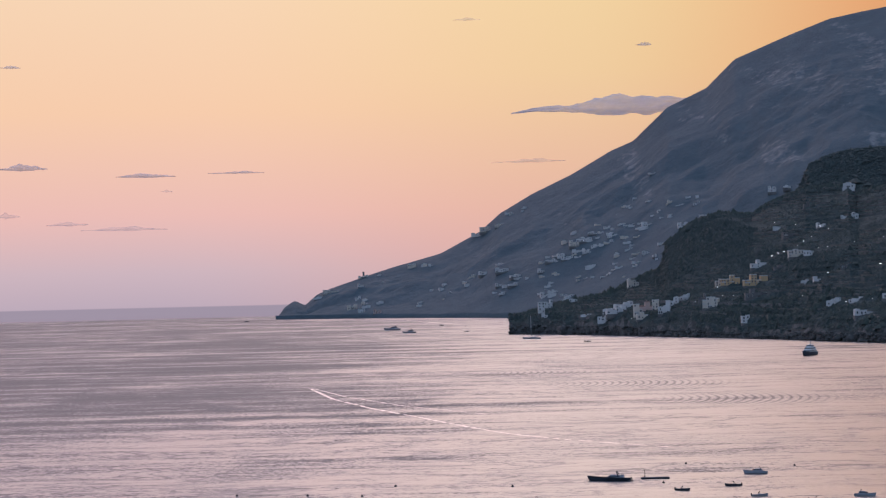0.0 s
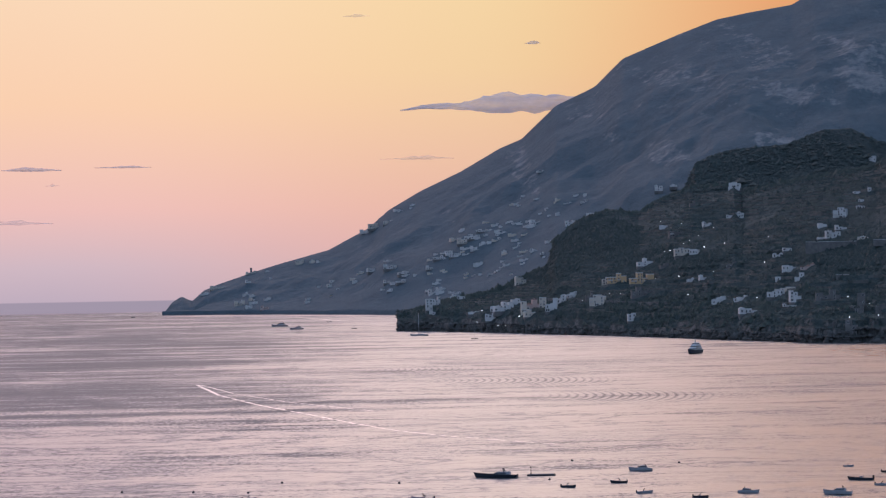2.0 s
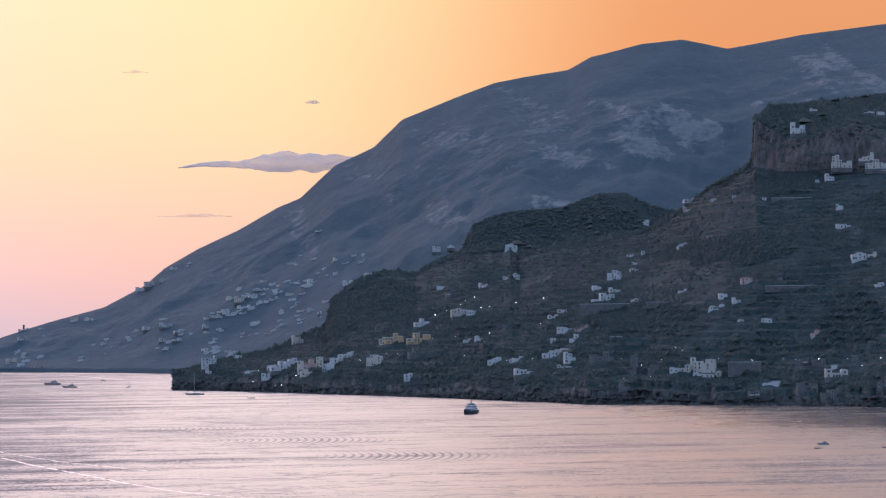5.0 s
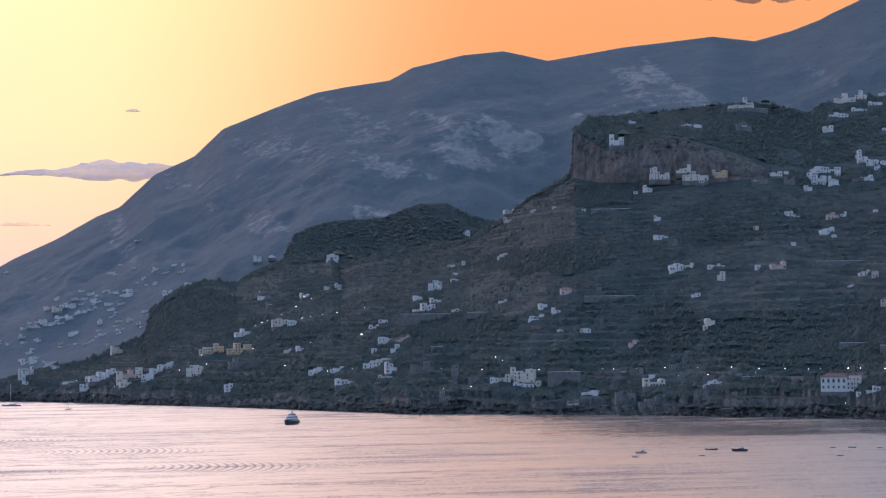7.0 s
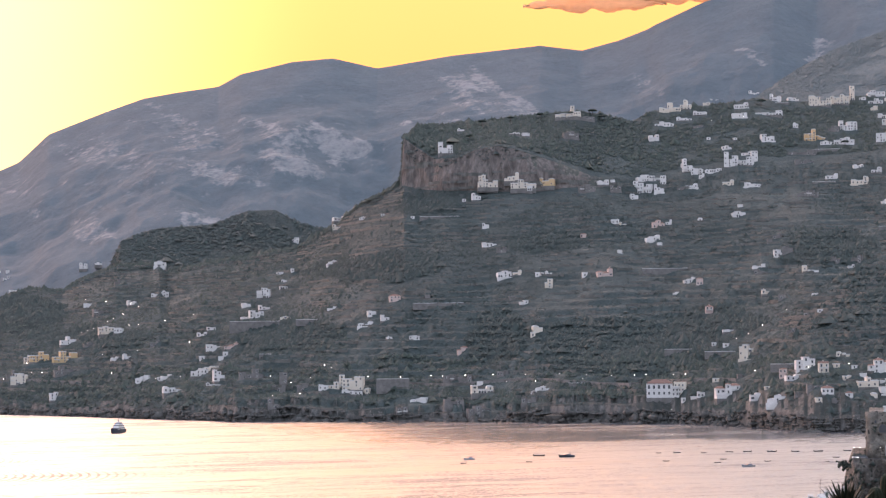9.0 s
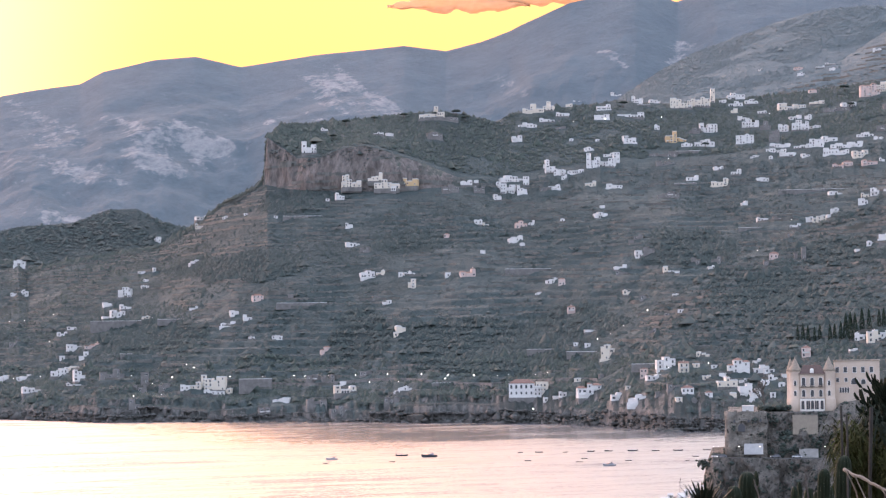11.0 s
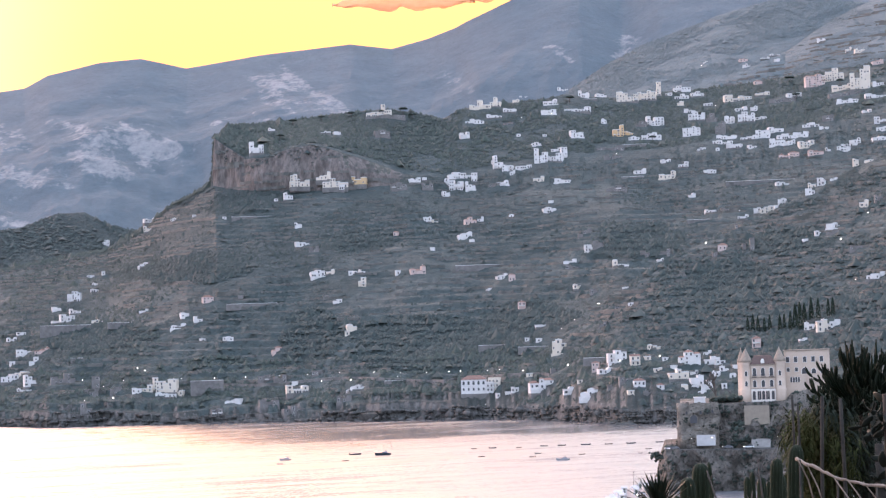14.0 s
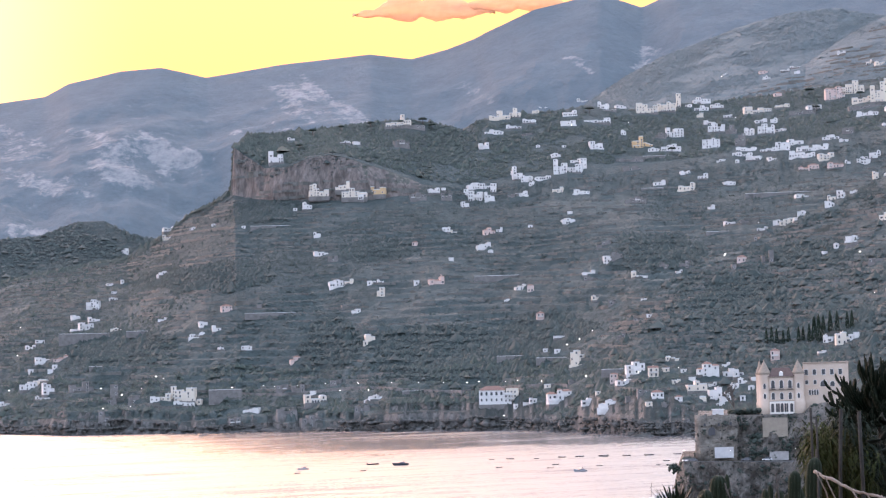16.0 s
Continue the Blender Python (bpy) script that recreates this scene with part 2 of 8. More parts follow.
def crag_rock(name):
    """Weathered fort rock: warm grey blocks, pale scars, streaks, and the shade of holes put in as dark spots."""
    m, t, p = material(name, (0.18, 0.17, 0.15), 0.95)
    c = coords(t)
    big, mid, fine = noise_node(t, c, 0.12, 4, 0.6), noise_node(t, c, 0.55, 5, 0.65), noise_node(t, c, 2.2, 4, 0.7)
    col = mix(t, remap(t, math_node(t, "ADD", math_node(t, "MULTIPLY", mid, 0.72), math_node(t, "MULTIPLY", fine, 0.28)), 0.3, 0.68), (0.075, 0.068, 0.06, 1), (0.16, 0.143, 0.122, 1))
    col = mix(t, remap(t, big, 0.52, 0.66), col, (0.21, 0.187, 0.16, 1))
    streak = noise_node(t, stretch(t, c, 0.5, 0.5, 0.06), 1.0, 4, 0.6)
    col = mix(t, remap(t, streak, 0.55, 0.75, 0, 0.6), col, (0.06, 0.058, 0.052, 1))
    # hole shade as dark spots by noise; the surface has no hollows there
    col = mix(t, remap(t, noise_node(t, c, 0.6, 3, 0.55), 0.58, 0.63), col, (0.025, 0.032, 0.024, 1))
    t.links.new(col, p.inputs["Base Color"])
    bump(t, p, math_node(t, "ADD", mid, math_node(t, "MULTIPLY", fine, 0.5)), 0.9, 0.9)
    return m


CRAG = crag_rock("fort_rock")


# ---- the ground: sea, mountains and slopes, laid out by bearing, distance and height ----
def lattice(ix, iy, seed):
    h = (ix * 374761393 + iy * 668265263 + seed * 144665213) & 0xFFFFFFFF
    h = ((h ^ (h >> 13)) * 1274126177) & 0xFFFFFFFF
    return ((h ^ (h >> 16)) & 0xFFFF) / 32768.0 - 1.0


def value_noise(x, y, seed):
    ix, iy = np.floor(x).astype(np.int64), np.floor(y).astype(np.int64)
    fx, fy = x - ix, y - iy
    fx, fy = fx * fx * (3 - 2 * fx), fy * fy * (3 - 2 * fy)
    a, b = lattice(ix, iy, seed), lattice(ix + 1, iy, seed)
    c, d = lattice(ix, iy + 1, seed), lattice(ix + 1, iy + 1, seed)
    return (a + (b - a) * fx) * (1 - fy) + (c + (d - c) * fx) * fy


def fbm(x, y, size, octaves=5, seed=1, gain=0.5):
    total, amp, f = np.zeros_like(x), 1.0, 1.0 / size
    for k in range(octaves):
        total += amp * value_noise(x * f + 17.3 * k, y * f - 9.1 * k, seed + k)
        amp, f = amp * gain, f * 2.03
    return total


def grid_mesh(name, X, Y, Z, mat):
    """A sheet from three arrays of rows and columns."""
    r, c = X.shape
    me = bpy.data.meshes.new(name)
    idx = np.arange(r * c).reshape(r, c)
    q = np.stack([idx[:-1, :-1], idx[:-1, 1:], idx[1:, 1:], idx[1:, :-1]], -1).reshape(-1)
    me.vertices.add(r * c)
    me.vertices.foreach_set("co", np.stack([X, Y, Z], -1).astype(np.float32).reshape(-1))
    n = len(q) // 4
    me.loops.add(len(q))
    me.loops.foreach_set("vertex_index", q.astype(np.int32))
    me.polygons.add(n)
    me.polygons.foreach_set("loop_start", np.arange(0, 4 * n, 4, dtype=np.int32))
    me.polygons.foreach_set("use_smooth", np.ones(n, dtype=bool))
    me.update(calc_edges=True)
    me.validate()
    me.materials.append(mat)
    return me


def loft(rings, first, last, cols, rows, rough, seed, terraces=None, bulge=None, crag=None, flat_rows=None, grain=None, zfreq=0.45, ease=0, fissure=None):
    """A slope through contour rings of (bearing, distance, height), foot first. rough: height of the relief on each ring."""
    az = np.linspace(first, last, cols)
    D = [np.interp(az, [p[0] for p in r], [p[1] for p in r]) for r in rings]
    Z = [np.interp(az, [p[0] for p in r], [p[2] for p in r]) for r in rings]
    if ease:
        kernel = np.ones(2 * ease + 1) / (2 * ease + 1)
        D = [np.convolve(np.pad(np.convolve(np.pad(d, ease, mode="edge"), kernel, mode="valid"), ease, mode="edge"), kernel, mode="valid") for d in D]
    dd, zz, amp = [], [], []
    for k in range(len(rings) - 1):
        s = np.linspace(0, 1, rows[k], endpoint=k == len(rings) - 2)[:, None]
        b = bulge[k] if bulge else 0.0
        dd.append(D[k] + (D[k + 1] - D[k]) * s)
        zz.append(Z[k] + (Z[k + 1] - Z[k]) * (s + b * s * (1 - s)))
        amp.append(np.broadcast_to(rough[k] + (rough[k + 1] - rough[k]) * s, dd[-1].shape))
    dd, zz, amp = np.vstack(dd), np.vstack(zz), np.vstack(amp)
    a = np.radians(az)[None, :]
    if crag:
        jut = np.vstack([np.broadcast_to(np.linspace(crag[k], crag[k + 1], rows[k], endpoint=k == len(rings) - 2)[:, None], (rows[k], cols)) for k in range(len(rings) - 1)])
        arc = a * dd.mean() + 0 * dd
        g = grain or 40.0
        dd = dd - jut * (fbm(arc, zz * zfreq, g, 6, seed + 3, 0.55) + 0.5 * np.abs(fbm(arc, zz * zfreq * 0.5, g * 0.4, 4, seed + 13, 0.5)))
    for r0, r1, reach, width in fissure or ():
        window = np.zeros(len(dd))
        window[r0:r1] = np.sin(np.linspace(0.25, np.pi - 0.05, r1 - r0))
        arc = a * dd.mean() + 0 * dd
        dd = dd - reach * window[:, None] * (fbm(arc, zz * 0.3, width, 5, seed + 21, 0.6) + 0.8 * np.abs(fbm(arc, zz * 0.12, width * 0.5, 3, seed + 22)))
    X, Y = dd * np.sin(a), dd * np.cos(a)
    size = grain or max(60.0, 0.35 * (dd.max() - dd.min()))
    relief = fbm(X, Y, size, 7, seed, 0.52)
    ridged = 1 - np.abs(fbm(X, Y, size * 0.6, 5, seed + 40, 0.5))
    zz = zz + amp * (0.75 * relief + 0.6 * (ridged - 0.6))
    if terraces:
        step, share = terraces
        ph = zz / step + 0.8 * fbm(X, Y, 160, 3, seed + 90)
        saw = ph - np.floor(ph)
        flat = np.clip((saw - 0.72) / 0.28, 0, 1) - saw
        where = np.clip(fbm(X, Y, 120, 3, seed + 70) * 1.6 + share, 0, 1) * np.clip(amp / 4, 0, 1)
        if flat_rows:
            where[flat_rows[0]:] = 0
        zz = zz + step * flat * where * 0.85
    return X, Y, zz


def land(name, label, mat, *args, **kw):
    X, Y, Z = loft(*args, **kw)
    ob = new(name, grid_mesh(name, X, Y, Z, mat))
    tagged(ob, label, "hill", kind="structure")
    return ob, X, Y, Z


FAR_CREST = [
    (-4.44, 4665, 2.7), (-4.24, 4670, 24.3), (-3.98, 4680, 37.2), (-3.71, 4690, 25.6), (-3.4, 4700, 48.4),
    (-3.03, 4720, 61.3), (-2.15, 4740, 85.8), (-1.43, 4760, 103.3), (-0.07, 4780, 133.6), (1, 4800, 181.1),
    (1.54, 4820, 221.2), (2.38, 4840, 262.2), (3.45, 4850, 305), (4.51, 4860, 356.8), (5.12, 4860, 378.3),
    (6.04, 4860, 452.5), (7.09, 4860, 494.2), (7.85, 4870, 556.5),
]
FAR_CREST_INLAND = [
    (9.35, 4870, 608.7), (10.34, 4880, 639), (11.12, 4880, 651.4), (12.31, 4880, 666.5), (12.92, 4880, 695.9),
    (14.28, 4880, 723.2), (15.35, 4880, 731.1), (16.55, 4880, 707.4), (18.52, 4880, 733.9), (20.92, 4880, 754.5),
    (22.03, 4880, 741.4), (23, 4880, 761.8), (23.74, 4880, 785.1), (24.03, 4890, 798.2), (25.34, 4890, 846.8),
    (27.11, 4890, 881), (28.23, 4890, 843.3), (29.22, 4890, 877.2), (34.67, 4890, 884.1),
]
FAR_SHORE = [
    (-4.44, 4501, 0), (-2.82, 4366, 0), (-0.56, 4166, 0), (1.78, 3914, 0), (5, 3500, 0),
    (10, 3300, 0), (36, 3300, 0),
]
COAST = [
    (1.77, 2615, 0), (3.19, 2554, 0), (4.69, 2441, 0), (6.1, 2333, 0), (9.37, 2120, 0),
    (12.98, 1911, 0), (17.63, 1864, 0), (21.35, 1781, 0), (24.04, 1743, 0), (26.29, 1657, 0),
    (27.93, 1549, 0), (30, 1540, 0), (36, 1400, 0),
]
CLIFF_FOOT = [
    (1.77, 2675, -2), (2.03, 2695, 14.2), (2.85, 2715, 27.4), (4.3, 2755, 39.3), (5.77, 2815, 70.8),
    (5.96, 2825, 104.2), (6.65, 2855, 132.5), (7.32, 2875, 144.3), (8.18, 2875, 140.8), (8.66, 2895, 155.2),
    (9.61, 2915, 174.3), (10.71, 2875, 174.8), (10.91, 2825, 162.4), (12.41, 2775, 174.6), (14.38, 2725, 189.6),
    (15.14, 2695, 209.2), (16.05, 2635, 233.3), (17.12, 2590, 256), (17.21, 2600, 261.2), (18.18, 2560, 252.5),
    (19.23, 2530, 247.2), (20.74, 2510, 244.2), (22.25, 2530, 252.7), (23.45, 2500, 235.8), (26.48, 2480, 240.4),
    (29.47, 2480, 236.1), (32.45, 2500, 252.3), (35.39, 2500, 266.3),
]
CLIFF_EDGE = [
    (1.77, 2692, -2), (2.03, 2712, 18.7), (2.85, 2732, 31.9), (4.3, 2772, 43.8), (5.77, 2832, 75.3),
    (5.96, 2842, 108.7), (6.65, 2872, 137), (7.32, 2892, 148.8), (8.18, 2892, 145.3), (8.66, 2912, 159.7),
    (9.61, 2932, 178.8), (10.71, 2892, 179.3), (10.91, 2842, 166.9), (12.41, 2792, 179.1), (14.38, 2742, 194.1),
    (15.14, 2712, 213.7), (16.05, 2652, 237.8), (17.12, 2598, 262), (17.24, 2615, 319.5), (18.05, 2575, 292.4),
    (18.65, 2550, 290.3), (19.26, 2545, 299.4), (19.86, 2540, 302.4), (20.61, 2535, 291.8), (21.21, 2540, 283.5),
    (22.26, 2545, 267.3), (23.46, 2560, 260.3), (26.5, 2600, 283.4), (29.5, 2620, 287.3), (32.48, 2650, 305.3),
    (35.42, 2650, 319.8),
]
SKYLINE = [
    (1.77, 2700, -0.5), (2.03, 2720, 20.2), (2.85, 2740, 33.4), (4.3, 2780, 45.3), (5.77, 2840, 76.8),
    (5.96, 2850, 110.2), (6.65, 2880, 138.5), (7.32, 2900, 150.3), (8.18, 2900, 146.8), (8.66, 2920, 161.2),
    (9.61, 2940, 180.3), (10.71, 2900, 180.8), (10.91, 2850, 168.4), (12.41, 2800, 180.6), (14.38, 2750, 195.6),
    (15.14, 2720, 215.2), (16.05, 2660, 239.3), (17.12, 2606, 263), (17.24, 2640, 323.3), (17.62, 2680, 341.9),
    (18.83, 2740, 355.1), (20.49, 2800, 366.6), (21.85, 2800, 372.4), (22.6, 2800, 366.3), (23.36, 2800, 357.1),
    (23.97, 2820, 371.9), (25.49, 2850, 382.7), (26.7, 2880, 392.5), (28.05, 2900, 389.3), (29.55, 2950, 397.5),
    (31.05, 2980, 405.5), (32.98, 3000, 418.9), (35.47, 3000, 431.8),
]
DOME_CREST = [
    (9.31, 3050, 173.4), (9.71, 3060, 220.9), (10.38, 3080, 235.9), (10.91, 3080, 239.6), (12.12, 3080, 245.6),
    (13.03, 3080, 263.8), (13.79, 3080, 265), (14.39, 3080, 246), (15.44, 3060, 230.4),
]
VALLEY_CREST = [
    (26.55, 3600, 474.1), (26.86, 3610, 488.9), (27.78, 3630, 527.6), (28.69, 3650, 559.8), (29.6, 3680, 582.9),
    (30.81, 3700, 611.5), (32.31, 3720, 636.1), (33.34, 3720, 637.4), (34.08, 3700, 622.9), (35.38, 3700, 613.1),
]
UPPER_CREST = [
    (30.3, 3100, 413), (32.48, 3300, 489.1), (33.31, 3350, 525.6), (34.06, 3400, 556.9), (34.95, 3430, 585.1),
    (36.27, 3500, 627.2),
]
NEAR_CREST = [
    (25.21, 1830, 41.1), (25.75, 1850, 53.1), (26.36, 1890, 70.7), (27.59, 1910, 99.8), (29.26, 1960, 132.5),
    (31.37, 2050, 166.6), (33.47, 2120, 207.7), (35.68, 2150, 245.2),
]

def shifted(ring, far, up, times=1.0):
    return [(a, d + far, max(z * times + up, -6.0)) for a, d, z in ring]


def between(lower, upper, s, lift=0.0):
    """A ring that lies the share s of the way from one ring to another."""
    az = sorted({p[0] for p in lower} | {p[0] for p in upper})
    f = lambda ring, k, a: float(np.interp(a, [p[0] for p in ring], [p[k] for p in ring]))
    return [(a, f(lower, 1, a) * (1 - s) + f(upper, 1, a) * s, f(lower, 2, a) * (1 - s) + f(upper, 2, a) * s + lift) for a in az]


def disc(radius, rings, cols):
    r = np.concatenate([[0.5], np.geomspace(40, radius, rings)])[:, None]
    a = np.linspace(0, 2 * np.pi, cols)[None, :]
    return r * np.sin(a), r * np.cos(a), 0 * r * a


tagged(new("sea", grid_mesh("sea", *disc(4960, 40, 181), SEA)), "calm dusk-pink sea with slicks and ripples", "sea", kind="structure")

far_ring = FAR_CREST + FAR_CREST_INLAND
far = land("mountain_far", "limestone mountain with haze in its colour, falling to a sea cape", FAR_HILL,
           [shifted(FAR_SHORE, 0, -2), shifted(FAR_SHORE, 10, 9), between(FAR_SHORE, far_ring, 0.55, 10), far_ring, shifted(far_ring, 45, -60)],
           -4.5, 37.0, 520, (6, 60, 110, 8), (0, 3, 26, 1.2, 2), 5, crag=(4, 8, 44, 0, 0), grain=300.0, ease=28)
# bare limestone scars: bearing, height angle from the terrace, half width, half height, how bare
SCARS = [
    (14.6, 5.9, 0.9, 0.45, 1.0), (15.5, 5.44, 0.75, 0.33, 1.0), (13.85, 5.1, 0.75, 0.27, 1.0), (12.2, 4.75, 0.9, 0.26, 0.85),
    (18.9, 6.86, 0.83, 0.57, 1.0), (20.2, 6.52, 0.53, 0.21, 0.9), (16.8, 6.23, 0.48, 0.3, 1.0), (11.6, 3.62, 0.9, 0.3, 1.0),
    (13.1, 6.22, 1.2, 0.36, 0.75), (26.0, 7.83, 0.8, 0.2, 0.9), (28.0, 7.82, 0.55, 0.18, 0.9), (9.3, 5.5, 1.8, 0.6, 0.55),
    (11.5, 6.1, 1.4, 0.42, 0.6), (7.3, 4.3, 1.6, 0.55, 0.5), (9.36, 3.28, 0.6, 0.38, 0.75), (8.0, 3.7, 1.0, 0.38, 0.5),
    (10.0, 5.15, 1.3, 0.4, 0.6), (5.5, 2.9, 0.3, 0.45, 0.7), (1.2, 0.6, 0.4, 0.3, 0.5), (23.5, 7.1, 0.5, 0.12, 0.6), (3.3, 1.7, 0.5, 0.3, 0.4),
]
bearing_ = np.degrees(np.arctan2(far[1], far[2]))
lift_ = np.degrees(np.arctan2(far[3] - EYE, np.hypot(far[1], far[2])))
drift_ = 0.5 * fbm(far[1], far[3] * 1.6, 330.0, 6, 301, 0.62)
slip_ = 0.26 * fbm(far[1], far[3] * 1.6, 210.0, 6, 311, 0.62)
ragged_ = 0.7 * fbm(far[1] * 1.3, far[3] * 0.8, 75.0, 5, 321, 0.66)
bare_ = 0.3 * np.clip(1.6 - np.hypot((bearing_ - 11.5) / 6.0, (lift_ - 5.3 - 0.12 * (bearing_ - 11.5)) / 1.3) + ragged_, 0, 1)
for a_, e_, wa_, we_, k_ in SCARS:
    r_ = np.hypot((bearing_ + drift_ - a_) / wa_, (lift_ + slip_ + 0.25 * (bearing_ - a_) - e_) / we_) + ragged_
    bare_ = np.maximum(bare_, 0.88 * k_ * np.clip(1.5 - r_, 0, 1.0))
cover_ = far[0].data.attributes.new("bare_rock", "FLOAT", "POINT")
cover_.data.foreach_set("value", bare_.astype(np.float32).reshape(-1))
main = land("hill_terraced", "terraced wooded hillside with a cliff plateau above the coast road", HILL,
            [shifted(COAST, 0, -2), shifted(COAST, 10, 9), shifted(COAST, 45, 24), CLIFF_FOOT, CLIFF_EDGE, SKYLINE, shifted(SKYLINE, 300, -100)],
            1.72, 36.5, 1000, (6, 12, 212, 30, 30, 6), (0, 5, 6, 2.5, 2, 2.5, 10), 31, terraces=(7, 0.1), crag=(9, 9, 6, 11, 9, 0, 0), flat_rows=(230,), grain=110.0, ease=7, fissure=((229, 262, 6.0, 24.0), (236, 260, 2.0, 9.0), (1, 26, 6.0, 18.0)))
for poly in main[0].data.polygons:
    row, col = divmod(poly.index, 999)
    if 230 <= row < 260 and 443 < col < 600 + 14 * math.sin(row * 1.7):
        poly.material_index = 1
    elif row < 10 + (7 if col > 560 else 0) + 5 * math.sin(col * 0.31) * math.sin(col * 0.083):
        poly.material_index = 2
main[0].data.materials.append(CLIFF)
main[0].data.materials.append(SHORE_ROCK)
dome_hill = land("hill_dome", "wooded dome behind the headland", HILL,
                 [[(9, 2750, 60), (16, 2750, 120)], DOME_CREST, shifted(DOME_CREST, 250, -120)], 9.25, 16, 240, (90, 20), (8, 2, 10), 23)
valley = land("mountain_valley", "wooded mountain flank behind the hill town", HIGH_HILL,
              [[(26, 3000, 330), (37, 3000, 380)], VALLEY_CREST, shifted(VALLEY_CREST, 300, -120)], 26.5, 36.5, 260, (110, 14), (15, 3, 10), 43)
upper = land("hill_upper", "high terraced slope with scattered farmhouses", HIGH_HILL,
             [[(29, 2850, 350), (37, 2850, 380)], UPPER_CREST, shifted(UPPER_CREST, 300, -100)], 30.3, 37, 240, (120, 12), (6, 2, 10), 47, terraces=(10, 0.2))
near = land("hill_near", "near slope of terraces and scrub over the cove", HILL,
            [shifted(COAST, 2, -2), shifted(COAST, 12, 12), shifted(COAST, 60, 24), NEAR_CREST, shifted(NEAR_CREST, 250, -40)], 25.1, 36.5, 360, (8, 10, 170, 12), (1, 4, 4, 2, 8), 53,
            terraces=(6, 0.25), crag=(8, 8, 3, 0, 0), grain=70.0)
near[0].data.materials.append(SHORE_ROCK)
for poly in near[0].data.polygons:
    if poly.index // 359 < 9 + 4 * math.sin(poly.index % 359 * 0.23) * math.sin(poly.index % 359 * 0.071):
        poly.material_index = 1
# unseen slope, added behind the camera to keep sky light off the garden
behind = land("hill_shade_blocker", "unseen slope added behind the terrace to shade the garden", HILL,
              [[(50, 9, 57), (190, 7, 57), (322, 9, 57)], [(50, 60, 100), (190, 50, 120), (322, 60, 100)], [(50, 300, 260), (190, 260, 320), (322, 300, 260)]], 50, 322, 120, (20, 30), (0.3, 4, 10), 71, grain=30.0)

# the closed woods of the slope: bearing, height angle from the terrace, half width, half height
CLOSED = [(22.8, 0.0, 2.6, 0.75), (21.2, 2.8, 1.05, 0.33), (25.4, 0.64, 1.2, 0.53), (19.8, 0.3, 0.9, 0.6), (28.4, 2.57, 1.36, 0.45), (16.6, 2.2, 1.8, 0.38),
          (14.0, 0.48, 1.4, 0.6), (6.8, 1.2, 1.66, 0.68), (9.2, 0.44, 1.05, 0.33), (12.6, 3.1, 2.5, 0.6), (5.9, 0.33, 0.9, 0.45), (30.8, 1.43, 1.1, 0.68), (18.0, 4.0, 1.2, 0.3), (32.5, 2.4, 1.4, 0.4), (20.3, 6.35, 3.0, 0.45), (22.6, 5.7, 1.0, 0.5)]


def closed_wood(x, y, z):
    """How far a place lies inside a closed wood: above nought is inside."""
    a, e = np.degrees(np.arctan2(x, y)), np.degrees(np.arctan2(z - EYE, np.hypot(x, y)))
    edge = 0.3 * fbm(x, y, 70.0, 3, 210)
    return np.max([1.0 + edge - np.hypot((a - p[0]) / p[2], (e - p[1]) / p[3]) for p in CLOSED], axis=0)


for sheet_ in (main, near, dome_hill):
    shade_ = sheet_[0].data.attributes.new("undergrowth", "FLOAT", "POINT")
    shade_.data.foreach_set("value", np.clip(closed_wood(*sheet_[1:]) * 4, 0, 1).astype(np.float32).reshape(-1))

# ---- the castle rock, its coast road and the beach ----
ROCK_FOOT = [(28.6, 905, -3), (28.75, 865, -3), (29, 852, -3), (31, 843, -3), (34, 836, -3), (36.5, 825, -3)]
ROAD_EDGE = [(28.6, 908, -3), (28.7, 872, 2), (28.8, 863, 10), (28.95, 857, 16.2), (29.3, 854, 16.2), (31, 851, 15.8), (34, 845, 15.6), (36.5, 836, 15.6)]
ROAD_BACK = [(a, d + 8, z) for a, d, z in ROAD_EDGE]
ROCK_MID = [(28.6, 917, -3), (28.7, 881, 2), (28.8, 872, 10), (28.95, 867, 16.3), (29.26, 864, 16.4), (29.31, 865, 21.6), (29.36, 865, 24.6), (30.3, 862, 25.1), (31, 861, 24.6), (32.2, 862, 24.6), (34, 863, 24.6), (36.5, 863, 26.6)]
ROCK_TOP = [(28.6, 918, -3), (28.7, 882, 2), (28.8, 873, 10), (28.95, 869, 16.4), (29.28, 868, 16.6), (29.33, 868, 25.6), (29.39, 868, 33.2), (30.3, 865, 33.4), (31, 864, 33.4), (32.15, 866, 33.8), (32.3, 870, 36.6), (33, 874, 38.6), (36.5, 876, 44.6)]
rock = land("castle_rock", "craggy fortified rock above the coast road", CRAG,
            [ROCK_FOOT, ROAD_EDGE, ROAD_BACK, ROCK_MID, ROCK_TOP, shifted(ROCK_TOP, 34, 1.5), shifted(ROCK_TOP, 120, -45)], 28.6, 36.5, 460, (46, 6, 36, 36, 10, 8),
            (1.5, 0.0, 0.0, 1.2, 0.2, 0.2, 3), 61, crag=(5, 2.2, 0.6, 3.6, 1.8, 0, 0), grain=8.0, zfreq=0.9)
ROADWAY = mottled("worn_asphalt", (0.045, 0.045, 0.047), (0.07, 0.068, 0.066), 0.6, 0.9)
for poly in rock[0].data.polygons:
    row = poly.index // 459
    if 46 <= row < 52:
        poly.material_index = 1
rock[0].data.materials.append(ROADWAY)
SAND = mottled("pale_beach_shingle", (0.2, 0.19, 0.18), (0.3, 0.28, 0.26), 0.5, 0.95, 0.5, 0.1)
